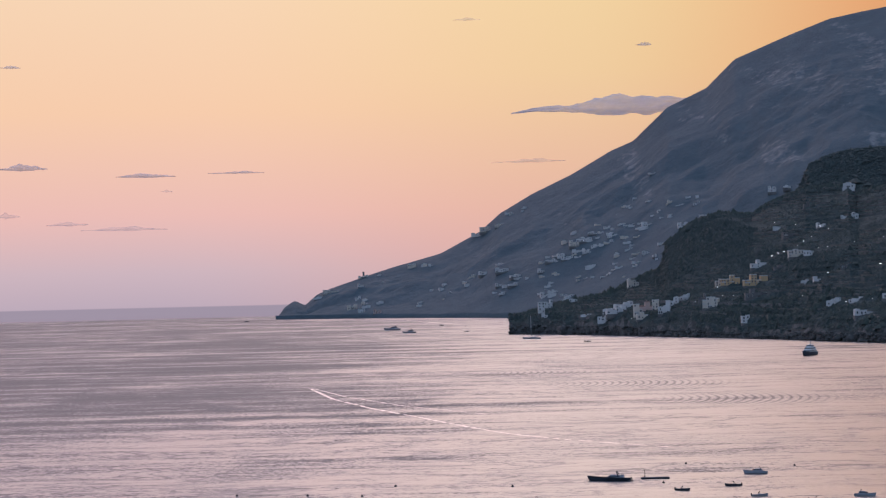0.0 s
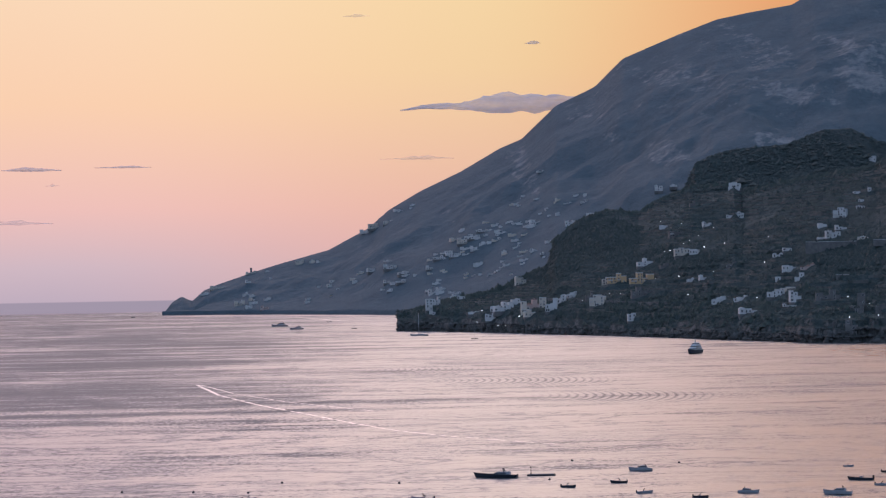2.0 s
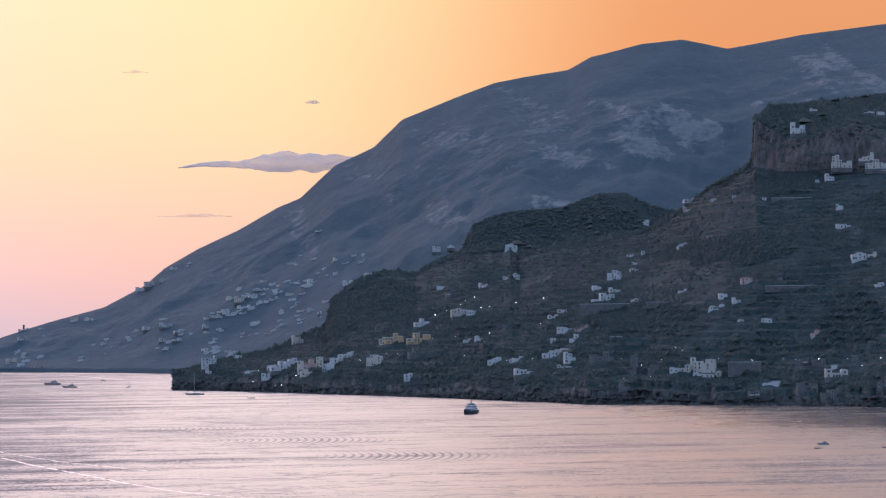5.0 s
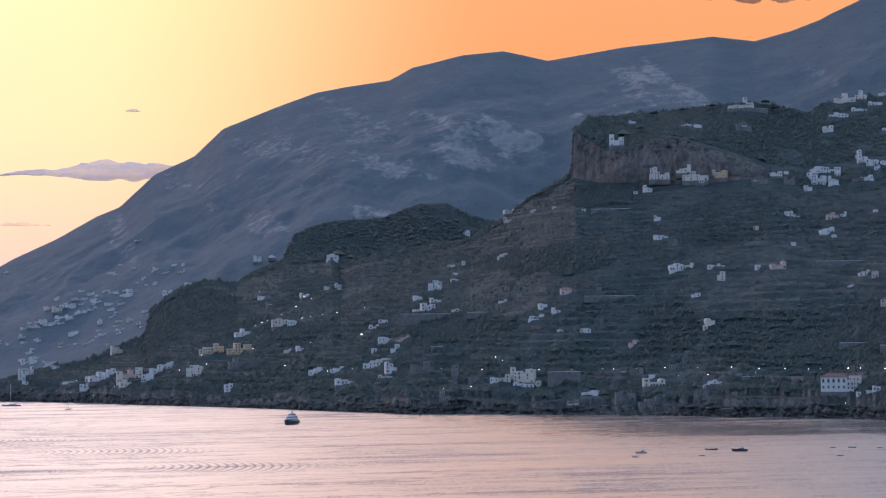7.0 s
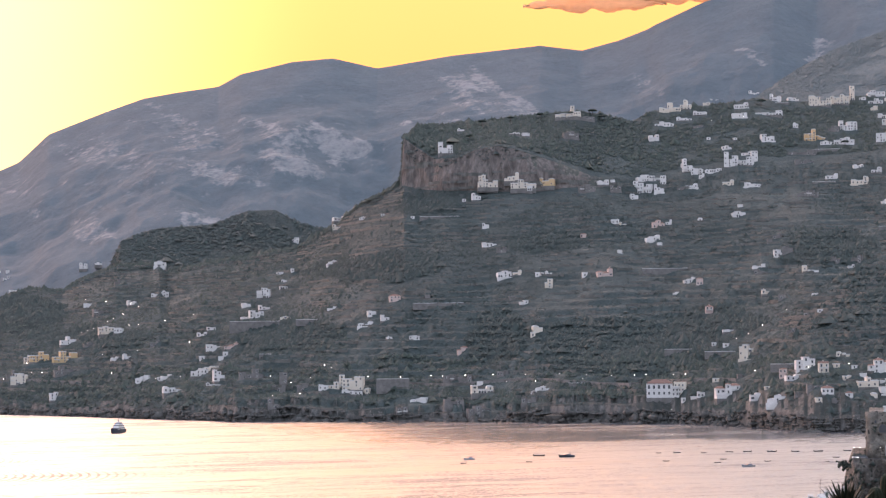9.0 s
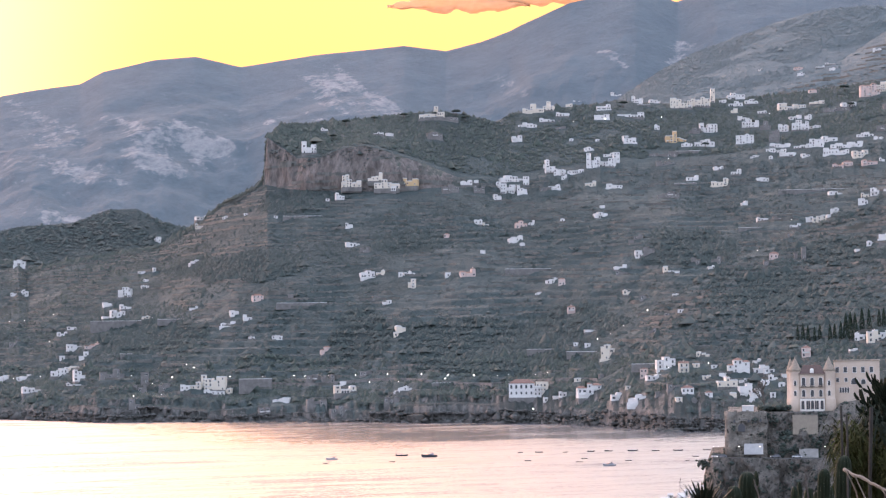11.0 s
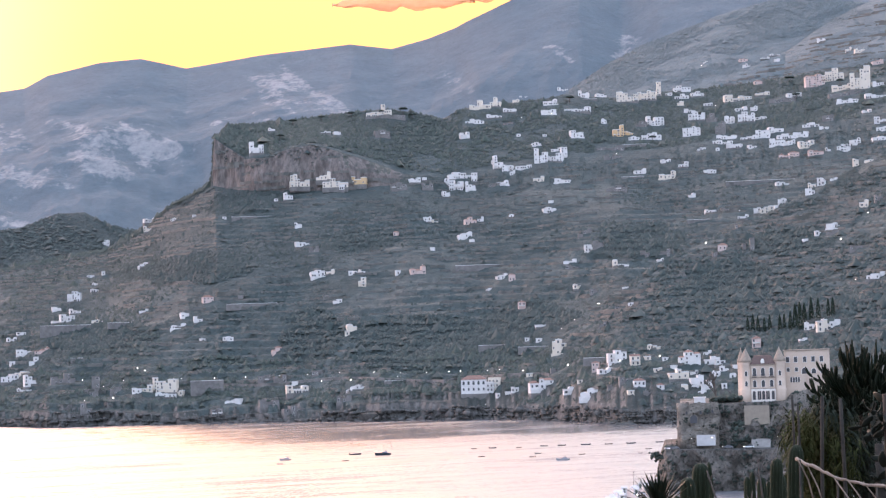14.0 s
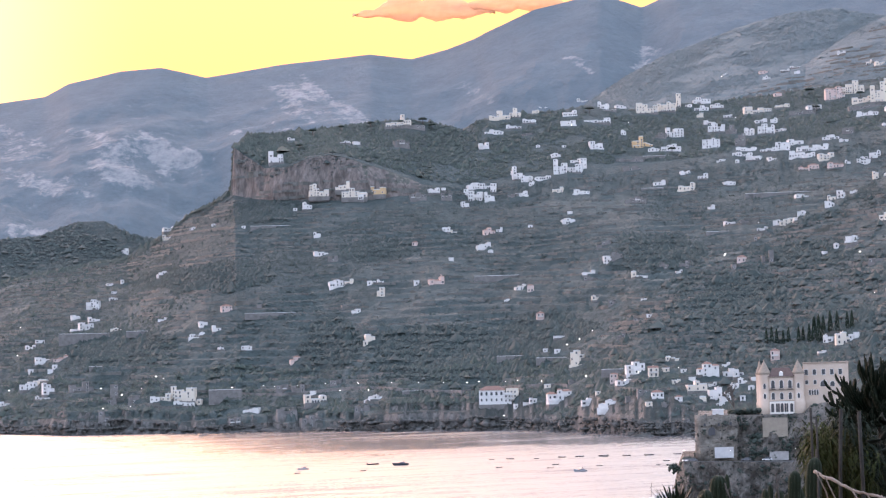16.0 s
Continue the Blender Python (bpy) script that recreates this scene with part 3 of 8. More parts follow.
beach = land("beach", "pale shingle beach at the foot of the rock", SAND,
             [[(27.0, 808, -1.5), (27.9, 872, -1.5), (28.9, 915, -1.5)], [(27.0, 792, 0.9), (27.9, 856, 0.9), (28.9, 895, 0.9)], [(27.0, 700, 3), (28.9, 700, 3)]], 27.0, 29.0, 60, (12, 20), (0.1, 0.3, 0.3), 63, grain=9.0)


# ---- building blocks for things ----
def part(name, bm, mat, parent, label=""):
    """One mesh object of a bmesh, under a thing or a part."""
    me = bpy.data.meshes.new(name)
    bmesh.ops.recalc_face_normals(bm, faces=bm.faces)
    bm.to_mesh(me)
    bm.free()
    for m in mat if isinstance(mat, (list, tuple)) else [mat]:
        me.materials.append(m)
    return hang(name, me, parent, label)


def hang(name, me, parent, label="", at=None):
    ob = new(name, me)
    ob.parent = parent
    if at is not None:
        ob.matrix_local = at
    if label:
        ob["label"] = label
    return ob


def thing(name, at, label, category, group="", kind=""):
    ob = new(name)
    ob.empty_display_size = 0.5
    ob.matrix_world = at
    return tagged(ob, label, category, group, kind)


def box(bm, x0, x1, y0, y1, z0, z1, mat=0, taper=1.0, bevel=0.0):
    cx, cy = (x0 + x1) / 2, (y0 + y1) / 2
    v = [bm.verts.new((x if k == 0 else cx + (x - cx) * taper, y if k == 0 else cy + (y - cy) * taper, z))
         for k, z in enumerate((z0, z1)) for x, y in ((x0, y0), (x1, y0), (x1, y1), (x0, y1))]
    fs = [bm.faces.new([v[i] for i in q]) for q in ((3, 2, 1, 0), (4, 5, 6, 7), (0, 1, 5, 4), (1, 2, 6, 5), (2, 3, 7, 6), (3, 0, 4, 7))]
    for f in fs:
        f.material_index = mat
    if bevel:
        bmesh.ops.bevel(bm, geom=list({e for f in fs for e in f.edges}), offset=bevel, segments=1, affect="EDGES")


def lathe(bm, profile, sides=10, at=(0, 0, 0), mat=0, smooth=True, arc=2 * math.pi):
    """A turned shape: (radius, height) from the foot up."""
    rows = []
    for r, z in profile:
        rows.append([bm.verts.new((at[0] + max(r, 1e-4) * math.cos(arc * k / sides), at[1] + max(r, 1e-4) * math.sin(arc * k / sides), at[2] + z)) for k in range(sides)])
    for a, b in zip(rows, rows[1:]):
        for k in range(sides):
            f = bm.faces.new((a[k], a[(k + 1) % sides], b[(k + 1) % sides], b[k]))
            f.smooth, f.material_index = smooth, mat
    bm.faces.new(rows[0][::-1]).material_index = mat
    bm.faces.new(rows[-1]).material_index = mat


def tube(bm, path, radii, sides=6, mat=0, wobble=0.0, smooth=True):
    """A round bar along a path of points; radii: one or one for each point."""
    path = [Vector(p) for p in path]
    if not isinstance(radii, (list, tuple)):
        radii = [radii] * len(path)
    rows, side = [], None
    for i, p in enumerate(path):
        d = (path[min(i + 1, len(path) - 1)] - path[max(i - 1, 0)]).normalized()
        side = (side - d * side.dot(d)) if side is not None else d.orthogonal()
        side = side.normalized() if side.length > 1e-6 else d.orthogonal().normalized()
        up = d.cross(side)
        ring = []
        for k in range(sides):
            a = 2 * math.pi * k / sides
            r = radii[i] * (1 + wobble * (random.random() - 0.5))
            ring.append(bm.verts.new(p + side * (r * math.cos(a)) + up * (r * math.sin(a))))
        rows.append(ring)
    for a, b in zip(rows, rows[1:]):
        for k in range(sides):
            f = bm.faces.new((a[k], a[(k + 1) % sides], b[(k + 1) % sides], b[k]))
            f.smooth, f.material_index = smooth, mat
    bm.faces.new(rows[0][::-1]).material_index = mat
    bm.faces.new(rows[-1]).material_index = mat


WHITE = mottled("white_plaster", (0.57, 0.55, 0.52), (0.7, 0.68, 0.65), 0.12, 0.85, third=(0.44, 0.42, 0.39))
CREAM = mottled("cream_plaster", (0.6, 0.53, 0.43), (0.68, 0.6, 0.5), 0.12, 0.85, third=(0.5, 0.44, 0.37))
PINK = mottled("faded_pink_plaster", (0.52, 0.4, 0.36), (0.6, 0.46, 0.4), 0.12, 0.85, third=(0.45, 0.36, 0.33))
OCHRE = mottled("ochre_plaster", (0.56, 0.38, 0.2), (0.62, 0.44, 0.25), 0.12, 0.85, third=(0.48, 0.34, 0.2))
STONE = mottled("weathered_grey_stone", (0.13, 0.125, 0.118), (0.23, 0.215, 0.2), 0.25, 0.92, 0.5, 0.2, third=(0.1, 0.098, 0.09))
TILES = mottled("terracotta_roof_tiles", (0.15, 0.085, 0.068), (0.21, 0.122, 0.096), 0.5, 0.85, 0.4, 0.05)
ROOF = mottled("pale_flat_roof", (0.5, 0.49, 0.47), (0.62, 0.61, 0.59), 0.2, 0.9)
# window panes, and the dark faces that replace shade inside open arches
GLASS_AND_SHADE = material("dark_glass_and_arch_shade", (0.07, 0.074, 0.08), 0.15)[0]
TRIM = mottled("painted_window_trim", (0.5, 0.48, 0.45), (0.6, 0.58, 0.54), 1.0, 0.7)
SHUTTER = mottled("green_shutter_paint", (0.06, 0.09, 0.075), (0.09, 0.12, 0.1), 1.0, 0.6)
IRON = mottled("dark_iron", (0.04, 0.04, 0.042), (0.07, 0.068, 0.065), 2.0, 0.5, metal=0.6)


def lamp_glass():
    m, t, p = material("lit_lamp_glass", (1, 0.93, 0.82), 0.4)
    p.inputs["Emission Color"].default_value = (1.0, 0.9, 0.76, 1)
    p.inputs["Emission Strength"].default_value = 13.0
    return m


LIT = lamp_glass()
LOOKS = {"w": (WHITE, ROOF, "white plastered"), "c": (CREAM, ROOF, "cream plastered"), "p": (PINK, TILES, "faded pink"), "o": (OCHRE, ROOF, "ochre plastered"),
         "g": (STONE, STONE, "grey stone"), "r": (WHITE, TILES, "white plastered"), "h": (CREAM, TILES, "cream plastered")}


def window_mesh(w, h, arched=False):
    """A window with a proud surround, a reveal and a dark pane set back in it."""
    bm = bmesh.new()
    t = 0.16
    box(bm, -w / 2 - t, -w / 2, -0.1, 0.05, 0, h, 1)
    box(bm, w / 2, w / 2 + t, -0.1, 0.05, 0, h, 1)
    box(bm, -w / 2 - t, w / 2 + t, -0.1, 0.05, h, h + t, 1)
    box(bm, -w / 2 - t - 0.08, w / 2 + t + 0.08, -0.2, 0.05, -t, 0, 1)
    box(bm, -w / 2, w / 2, -0.02, 0.04, 0, h, 0)
    me = bpy.data.meshes.new("window")
    bm.to_mesh(me)
    bm.free()
    me.materials.append(GLASS_AND_SHADE)
    me.materials.append(TRIM)
    return me


WINDOWS = {"small": window_mesh(1.1, 1.5), "tall": window_mesh(1.3, 2.1), "wide": window_mesh(2.2, 1.6)}


def gable(bm, w, deep, o, z, rise_, hip):
    base = [bm.verts.new(p) for p in ((-w / 2 - o, -o, z), (w / 2 + o, -o, z), (w / 2 + o, deep + o, z), (-w / 2 - o, deep + o, z))]
    r0, r1 = bm.verts.new((-w / 2 + hip, deep / 2, z + rise_)), bm.verts.new((w / 2 - hip, deep / 2, z + rise_))
    for q in ((base[0], base[1], r1, r0), (base[1], base[2], r1), (base[2], base[3], r0, r1), (base[3], base[0], r0), base[::-1]):
        bm.faces.new(q)


def loggia_mesh(bays):
    """An arcade of round arches, a flat dark face in place of their shaded depth; each bay is 2.4 m wide and 2.7 m
    high.
    """
    bm = bmesh.new()
    for b in range(bays):
        x = (b - (bays - 1) / 2) * 2.4
        r, spring, n = 0.85, 1.5, 8
        arch = [(x - r, 0)] + [(x - r * math.cos(math.pi * k / n), spring + r * math.sin(math.pi * k / n)) for k in range(n + 1)] + [(x + r, 0)]
        bm.faces.new([bm.verts.new((p[0], 0.02, p[1])) for p in arch[::-1]]).material_index = 0
        rim = [(x - 1.15, 0)] + [(x - 1.15 if k < n / 2 else (x + 1.15 if k > n / 2 else x), 2.65 if k not in (0, n) else spring) for k in range(n + 1)] + [(x + 1.15, 0)]
        for (a, c), (d, e) in zip(zip(arch, rim), zip(arch[1:], rim[1:])):
            v = [bm.verts.new((p[0], -0.28, p[1])) for p in (a, d, e, c)]
            bm.faces.new(v).material_index = 1
            s_ = [bm.verts.new((p[0], yy, p[1])) for p, yy in ((a, -0.28), (d, -0.28), (d, 0.02), (a, 0.02))]
            bm.faces.new(s_).material_index = 1
    me = bpy.data.meshes.new("loggia")
    bm.to_mesh(me)
    bm.free()
    me.materials.append(GLASS_AND_SHADE)
    me.materials.append(TRIM)
    return me


def arch_opening(bm, x, z, w, h, y, depth=0.35, pane=0, surround=1, t=0.18):
    """A round-headed opening: a proud surround of voussoirs and a dark pane set back, which stands for shade in open
    arches.
    """
    n = 10
    def ring(r, base):
        return [(x - r, z)] + [(x - r * math.cos(math.pi * k / n), base + r * math.sin(math.pi * k / n)) for k in range(n + 1)] + [(x + r, z)]
    base = z + h - w / 2
    inner, outer = ring(w / 2, base), ring(w / 2 + t, base)
    for a, b, c, d in zip(inner, inner[1:], outer[1:], outer):
        v = [bm.verts.new((p[0], y - 0.12, p[1])) for p in (a, b, c, d)]
        bm.faces.new(v).material_index = surround
        e = [bm.verts.new((p[0], y + 0.02, p[1])) for p in (d, c)]
        bm.faces.new((v[3], v[2], e[1], e[0])).material_index = surround
        g = [bm.verts.new((p[0], y - 0.01, p[1])) for p in (a, b)]
        bm.faces.new((v[0], v[1], g[1], g[0])).material_index = surround
    bm.faces.new([bm.verts.new((p[0], y - 0.015, p[1])) for p in inner]).material_index = pane


LOGGIAS = {n: loggia_mesh(n) for n in (2, 3, 4, 5)}


def house(x, y, z, w, h, look_, where, group, plain=False):
    """A hillside house that faces the bay: one to four cubes of different height and depth, roofs, arcade, balcony, terrace and windows."""
    wall, roof, word = LOOKS[look_]
    w, h = 0.96 * w, 0.92 * h
    rnd = random.Random(int(x * 13 + y * 7 + w * 31))
    face = math.degrees(math.atan2(x, y)) + rnd.choice((-1, 1)) * rnd.uniform(3, 15)
    deep = max(4.0, min(0.8 * w, 10.0)) * rnd.uniform(0.8, 1.1)
    tall, long = h > 1.35 * w, w > 2.6 * h
    kind = "tower" if tall else ("terrace_house" if long else "house")
    shape = "tower" if tall else ("terrace" if long else "villa")
    top = {"r": "with tiled roof", "h": "with gabled roof", "g": "with rough walls", "p": "with tiled roof"}.get(look_, "with flat roof")
    ob = thing(kind, pose(x, y, z, 0, 0, -face), f"{word} {shape} {top} {where}", "house", group)
    tiled = look_ in "rph"
    # the cubes: centre, width, front, height
    count = 1 if tall or w < 5.5 or (tiled and w < 12) else (2 if w < 10 else (3 if w < 20 else 4))
    cuts = sorted(rnd.uniform(0.28, 0.72) if count == 2 else (k + 1 + rnd.uniform(-0.25, 0.25)) / count for k in range(count - 1))
    edges = [0.0, *cuts, 1.0]
    full = rnd.randrange(count)
    cubes = []
    for k in range(count):
        a, b = -w / 2 + w * edges[k], -w / 2 + w * edges[k + 1]
        hh = h if k == full else h * rnd.choice((0.48, 0.6, 0.72, 0.86))
        cubes.append(((a + b) / 2, b - a, rnd.choice((0.0, 0.0, 0.8, 1.6, -0.9)) if count > 1 else 0.0, hh))
    for k, (cx, cw, front, hh) in enumerate(cubes):
        bm = bmesh.new()
        box(bm, cx - cw / 2 - 0.02 * k, cx + cw / 2 + 0.02 * k, front, deep + 0.05 * k, -0.4, hh, bevel=0.06)
        part("wall" if k == full else "wing", bm, wall, ob)
        bm = bmesh.new()
        if tiled and hh > 3:
            gable(bm, cw, deep - front, 0.35, 0.0, min(0.24 * min(cw, deep), 1.9), 0.0 if look_ == "h" else min((deep - front) / 2, cw * 0.3))
            bmesh.ops.translate(bm, vec=(cx, front, hh), verts=bm.verts)
        elif look_ in "wc" and cw < 6 and rnd.random() < 0.25:
            n = 8
            for f0, f1 in zip(range(n), range(1, n + 1)):
                q = [(cx - cw / 2 * math.cos(math.pi * f / n), hh + 0.22 * cw * math.sin(math.pi * f / n)) for f in (f0, f1)]
                bm.faces.new([bm.verts.new(p) for p in ((q[0][0], front, q[0][1]), (q[1][0], front, q[1][1]), (q[1][0], deep, q[1][1]), (q[0][0], deep, q[0][1]))])
                bm.faces.new([bm.verts.new(p) for p in ((q[0][0], front, q[0][1]), (q[1][0], front, q[1][1]), (cx, front, hh))])
        else:
            p = 0.18
            box(bm, cx - cw / 2 - p, cx + cw / 2 + p, front - p, deep + p, hh, hh + 0.2, bevel=0.04)
            for a, b, c, d in ((cx - cw / 2, cx + cw / 2, front - 0.1, front + 0.12), (cx - cw / 2, cx - cw / 2 + 0.2, front + 0.12, deep - 0.2), (cx + cw / 2 - 0.2, cx + cw / 2, front + 0.12, deep - 0.2)):
                box(bm, a, b, c, d, hh + 0.2, hh + 0.2 + min(0.6, 0.1 * h))
        part("roof", bm, roof, ob)
        if hh < 2.2 or plain:
            continue
        floors, cols = max(1, min(6, int(hh / 2.8))), max(1, min(7, int(cw / 2.9)))
        arcade = cw > 5.5 and hh > 3 and look_ in "wcr" and rnd.random() < 0.3
        if arcade:
            n = min(5, max(2, int(cw / 2.6)))
            hang("loggia", LOGGIAS[n], ob, at=pose(cx, front - 0.03, 0.1))
        for f in range(1 if arcade else 0, floors):
            for i in range(cols):
                if rnd.random() < (0.5 if look_ == "g" else 0.36):
                    continue
                me = WINDOWS["tall" if rnd.random() < 0.35 and hh / floors > 2.8 else ("wide" if rnd.random() < 0.15 and cw / cols > 3 else "small")]
                px = cx - cw / 2 + cw * (i + 0.5) / cols + rnd.uniform(-0.2, 0.2)
                pz = hh * (f + 0.5) / floors - (1.0 if me is WINDOWS["tall"] else 0.6)
                hang("window", me, ob, at=pose(px, front - 0.03, max(pz, 0.15)))
        if floors > 1 and cw > 4.5 and rnd.random() < 0.45:
            bm = bmesh.new()
            pz = hh / floors - 0.1
            box(bm, cx - cw * 0.4, cx + cw * 0.4, front - 1.2, front, pz - 0.18, pz)
            for a, b, c, d in ((cx - cw * 0.4, cx + cw * 0.4, front - 1.2, front - 1.1), (cx - cw * 0.4, cx - cw * 0.4 + 0.1, front - 1.1, front), (cx + cw * 0.4 - 0.1, cx + cw * 0.4, front - 1.1, front)):
                box(bm, a, b, c, d, pz, pz + 0.85)
            part("balcony", bm, TRIM, ob)
    if plain:
        return ob
    bm = bmesh.new()
    box(bm, -w / 2 - 0.25, w / 2 + 0.25, min(q[2] for q in cubes) - 0.3, deep + 0.3, -6.0, -0.35, bevel=0.06)
    part("plinth", bm, STONE, ob)
    hh = cubes[full][3]
    if rnd.random() < 0.5 and w > 6 and not tall:
        bm = bmesh.new()
        cx = cubes[full][0]
        t_ = hh + (1.9 if tiled else 1.1)
        box(bm, cx - 0.35, cx + 0.35, deep * 0.6, deep * 0.6 + 0.6, hh - 0.2, t_)
        box(bm, cx - 0.45, cx + 0.45, deep * 0.6 - 0.1, deep * 0.6 + 0.7, t_, t_ + 0.18)
        part("chimney", bm, wall, ob)
    if not tall and w > 9 and look_ in "wcr" and rnd.random() < 0.5:
        bm = bmesh.new()
        box(bm, -w / 2 - 0.5, w / 2 + 0.5, -2.9, 0, -4.5, -0.3)
        box(bm, -w / 2 - 0.5, w / 2 + 0.5, -3.0, -2.8, -0.3, 0.5)
        part("terrace", bm, STONE if rnd.random() < 0.6 else wall, ob)
    return ob


def retaining_wall(x, y, z, w, h):
    face = math.degrees(math.atan2(x, y))
    ob = thing("retaining_wall", pose(x, y, z, 0, 0, -face), "long grey stone retaining wall holding a terrace", "wall", "retaining walls")
    bm = bmesh.new()
    n = max(3, int(w / 4))
    for i in range(n):
        a = -w / 2 + w * i / n
        dy = 1.2 * math.sin(i * 0.9)
        box(bm, a, a + w / n + 0.02, dy, dy + 2.5, -4, h + 0.15 * math.sin(i * 2.1))
    part("wall", bm, STONE, ob)
    bm = bmesh.new()
    for i in range(n):
        a = -w / 2 + w * i / n
        dy = 1.2 * math.sin(i * 0.9)
        box(bm, a, a + w / n - 0.05, dy - 0.15, dy + 0.5, h + 0.15, h + 0.55, bevel=0.04)
    part("coping", bm, ROOF, ob)


def street_lamp_parts(glass=1.0, where="beside the road"):
    ob = thing("street_lamp", pose(0, 0, -500), f"lit street lamp on an iron post {where}", "street lamp", "street lamps along the coast")
    bm = bmesh.new()
    lathe(bm, [(0.16, -3), (0.12, 0.6), (0.07, 1.0), (0.06, 4.6)], 6)
    tube(bm, [(0, 0, 4.5), (0, -0.3, 4.9), (0, -0.8, 5.0)], 0.05, 5)
    part("post", bm, IRON, ob)
    bm = bmesh.new()
    lathe(bm, [(0.12 * glass, -0.3 * glass), (0.34 * glass, -0.1 * glass), (0.36 * glass, 0.1 * glass), (0.15 * glass, 0.3 * glass)], 8, (0, -0.8, 4.85))
    part("lantern", bm, LIT, ob, "glowing warm white lantern")
    return ob


# buildings and lamps: east, north, foot height, width, height, look
PLATEAU = [
    (810.6, 2443.5, 296.9, 17.6, 14.9, "w"), (861.3, 2534, 334.8, 8.5, 2.8, "w"), (926.9, 2476.8, 324.3, 9.7, 3.5, "w"), (910.9, 2475.3, 325.3, 12.5, 2.8, "w"),
    (1019.4, 2570.4, 357.8, 33.5, 8.7, "c"), (1036.4, 2596.6, 369.9, 5.2, 7.4, "c"), (987.5, 2478.2, 322.4, 19.7, 8.4, "g"), (1037.8, 2561.4, 355.7, 29.1, 4.4, "g"),
    (839.5, 2374.1, 250.8, 23.9, 9.9, "c"), (833.8, 2377.2, 258.3, 8, 8, "c"), (863.6, 2364.1, 258.7, 14.6, 5.3, "c"), (871.9, 2343.4, 248.5, 30.3, 10.5, "c"),
    (868.7, 2355.1, 259.3, 4, 8.6, "c"), (900.5, 2344.3, 252, 19.8, 9.3, "o"), (877.3, 2339.3, 245.5, 9.2, 5.3, "w"), (970.6, 2336.9, 253.7, 13.3, 5.3, "w"),
    (983.2, 2339.2, 256.7, 5.3, 2.7, "w"), (818.5, 2355, 235.4, 10.5, 7.9, "w"), (804.6, 2359, 233.7, 4.6, 2.6, "w"),
]
PLATEAU_2 = [
    (940.3, 2312.6, 243, 19.7, 8.5, "g"), (978.7, 2318.9, 245, 13.2, 6.6, "g"),
]
PLATEAU += PLATEAU_2
RIDGE = [
    (1152.3, 2564.6, 367.6, 13.3, 7.4, "c"), (1165.3, 2562.6, 369.1, 17.8, 12.6, "c"), (1182, 2563.1, 372.5, 14.9, 13.4, "c"), (1215.7, 2571.3, 379.4, 9, 4.5, "c"),
    (1873.5, 3916.9, 551.5, 22.9, 9.1, "w"), (1187.5, 2531.7, 361.6, 17.7, 5.9, "w"), (1161.8, 2523.8, 352.9, 20.5, 5.1, "w"), (1130, 2516.1, 344.3, 24.7, 6.5, "w"),
    (1096.5, 2472.4, 320.5, 12.8, 8.5, "w"), (1165.1, 2488.3, 340.4, 13, 3.6, "g"), (1943.7, 3887.5, 563.3, 22.9, 13.7, "w"), (1313, 2563.9, 387.3, 15.2, 9.9, "w"),
    (1340.3, 2563.8, 387.8, 15.2, 4.6, "w"), (1251.5, 2539.2, 373.4, 19.4, 7.4, "w"), (1228.8, 2498.9, 355.8, 20.5, 6.6, "w"), (1269, 2496.8, 359.2, 35.4, 6.6, "w"),
    (1362.4, 2531.6, 377.7, 30.3, 15.1, "c"), (1391.4, 2531.1, 380.5, 25.8, 13.7, "c"), (1419.4, 2546.8, 389, 6.1, 19.9, "c"),
]
RIDGE_2 = [
    (1213.7, 2390.2, 314.5, 16.9, 9.2, "w"), (1154.9, 2437.4, 319.9, 5, 2.8, "w"), (1181.7, 2416.2, 318.1, 5, 2.8, "w"),
]
RIDGE += RIDGE_2
TOWN = [
    (1276, 2436.8, 337.4, 6.5, 6.5, "w"), (1266.5, 2380.1, 314.9, 14.2, 15.6, "o"), (1277.9, 2377.3, 316.2, 12.8, 5.7, "o"), (1274.2, 2354.4, 308.2, 14.1, 4.2, "w"),
    (1293.4, 2344.3, 308.2, 25.4, 8.5, "w"), (1312.7, 2405, 330.3, 14.4, 7.2, "g"), (1332.7, 2402.5, 331.8, 23.1, 13, "w"), (1157.1, 2390.6, 304, 11.2, 4.2, "w"),
    (1131.5, 2328, 276.4, 16.3, 19.1, "w"), (1147.1, 2322.5, 277.4, 20.5, 10.9, "w"), (1164.7, 2330.1, 283.1, 8.2, 13.7, "w"), (1165.8, 2353.5, 292.9, 13.8, 4.8, "w"),
    (1083.6, 2345.2, 270.7, 12.2, 17, "w"), (1086.6, 2365.9, 278, 6.2, 4.8, "w"), (1087.3, 2329.1, 266.6, 13.5, 8.1, "w"), (1105.5, 2321.4, 268.8, 20.3, 4.7, "w"),
    (1084, 2309.6, 259.5, 6.7, 6.7, "w"), (1031.9, 2343.3, 258.6, 29.6, 8.1, "w"), (1011.9, 2331.8, 248.8, 12, 9.4, "w"),
]
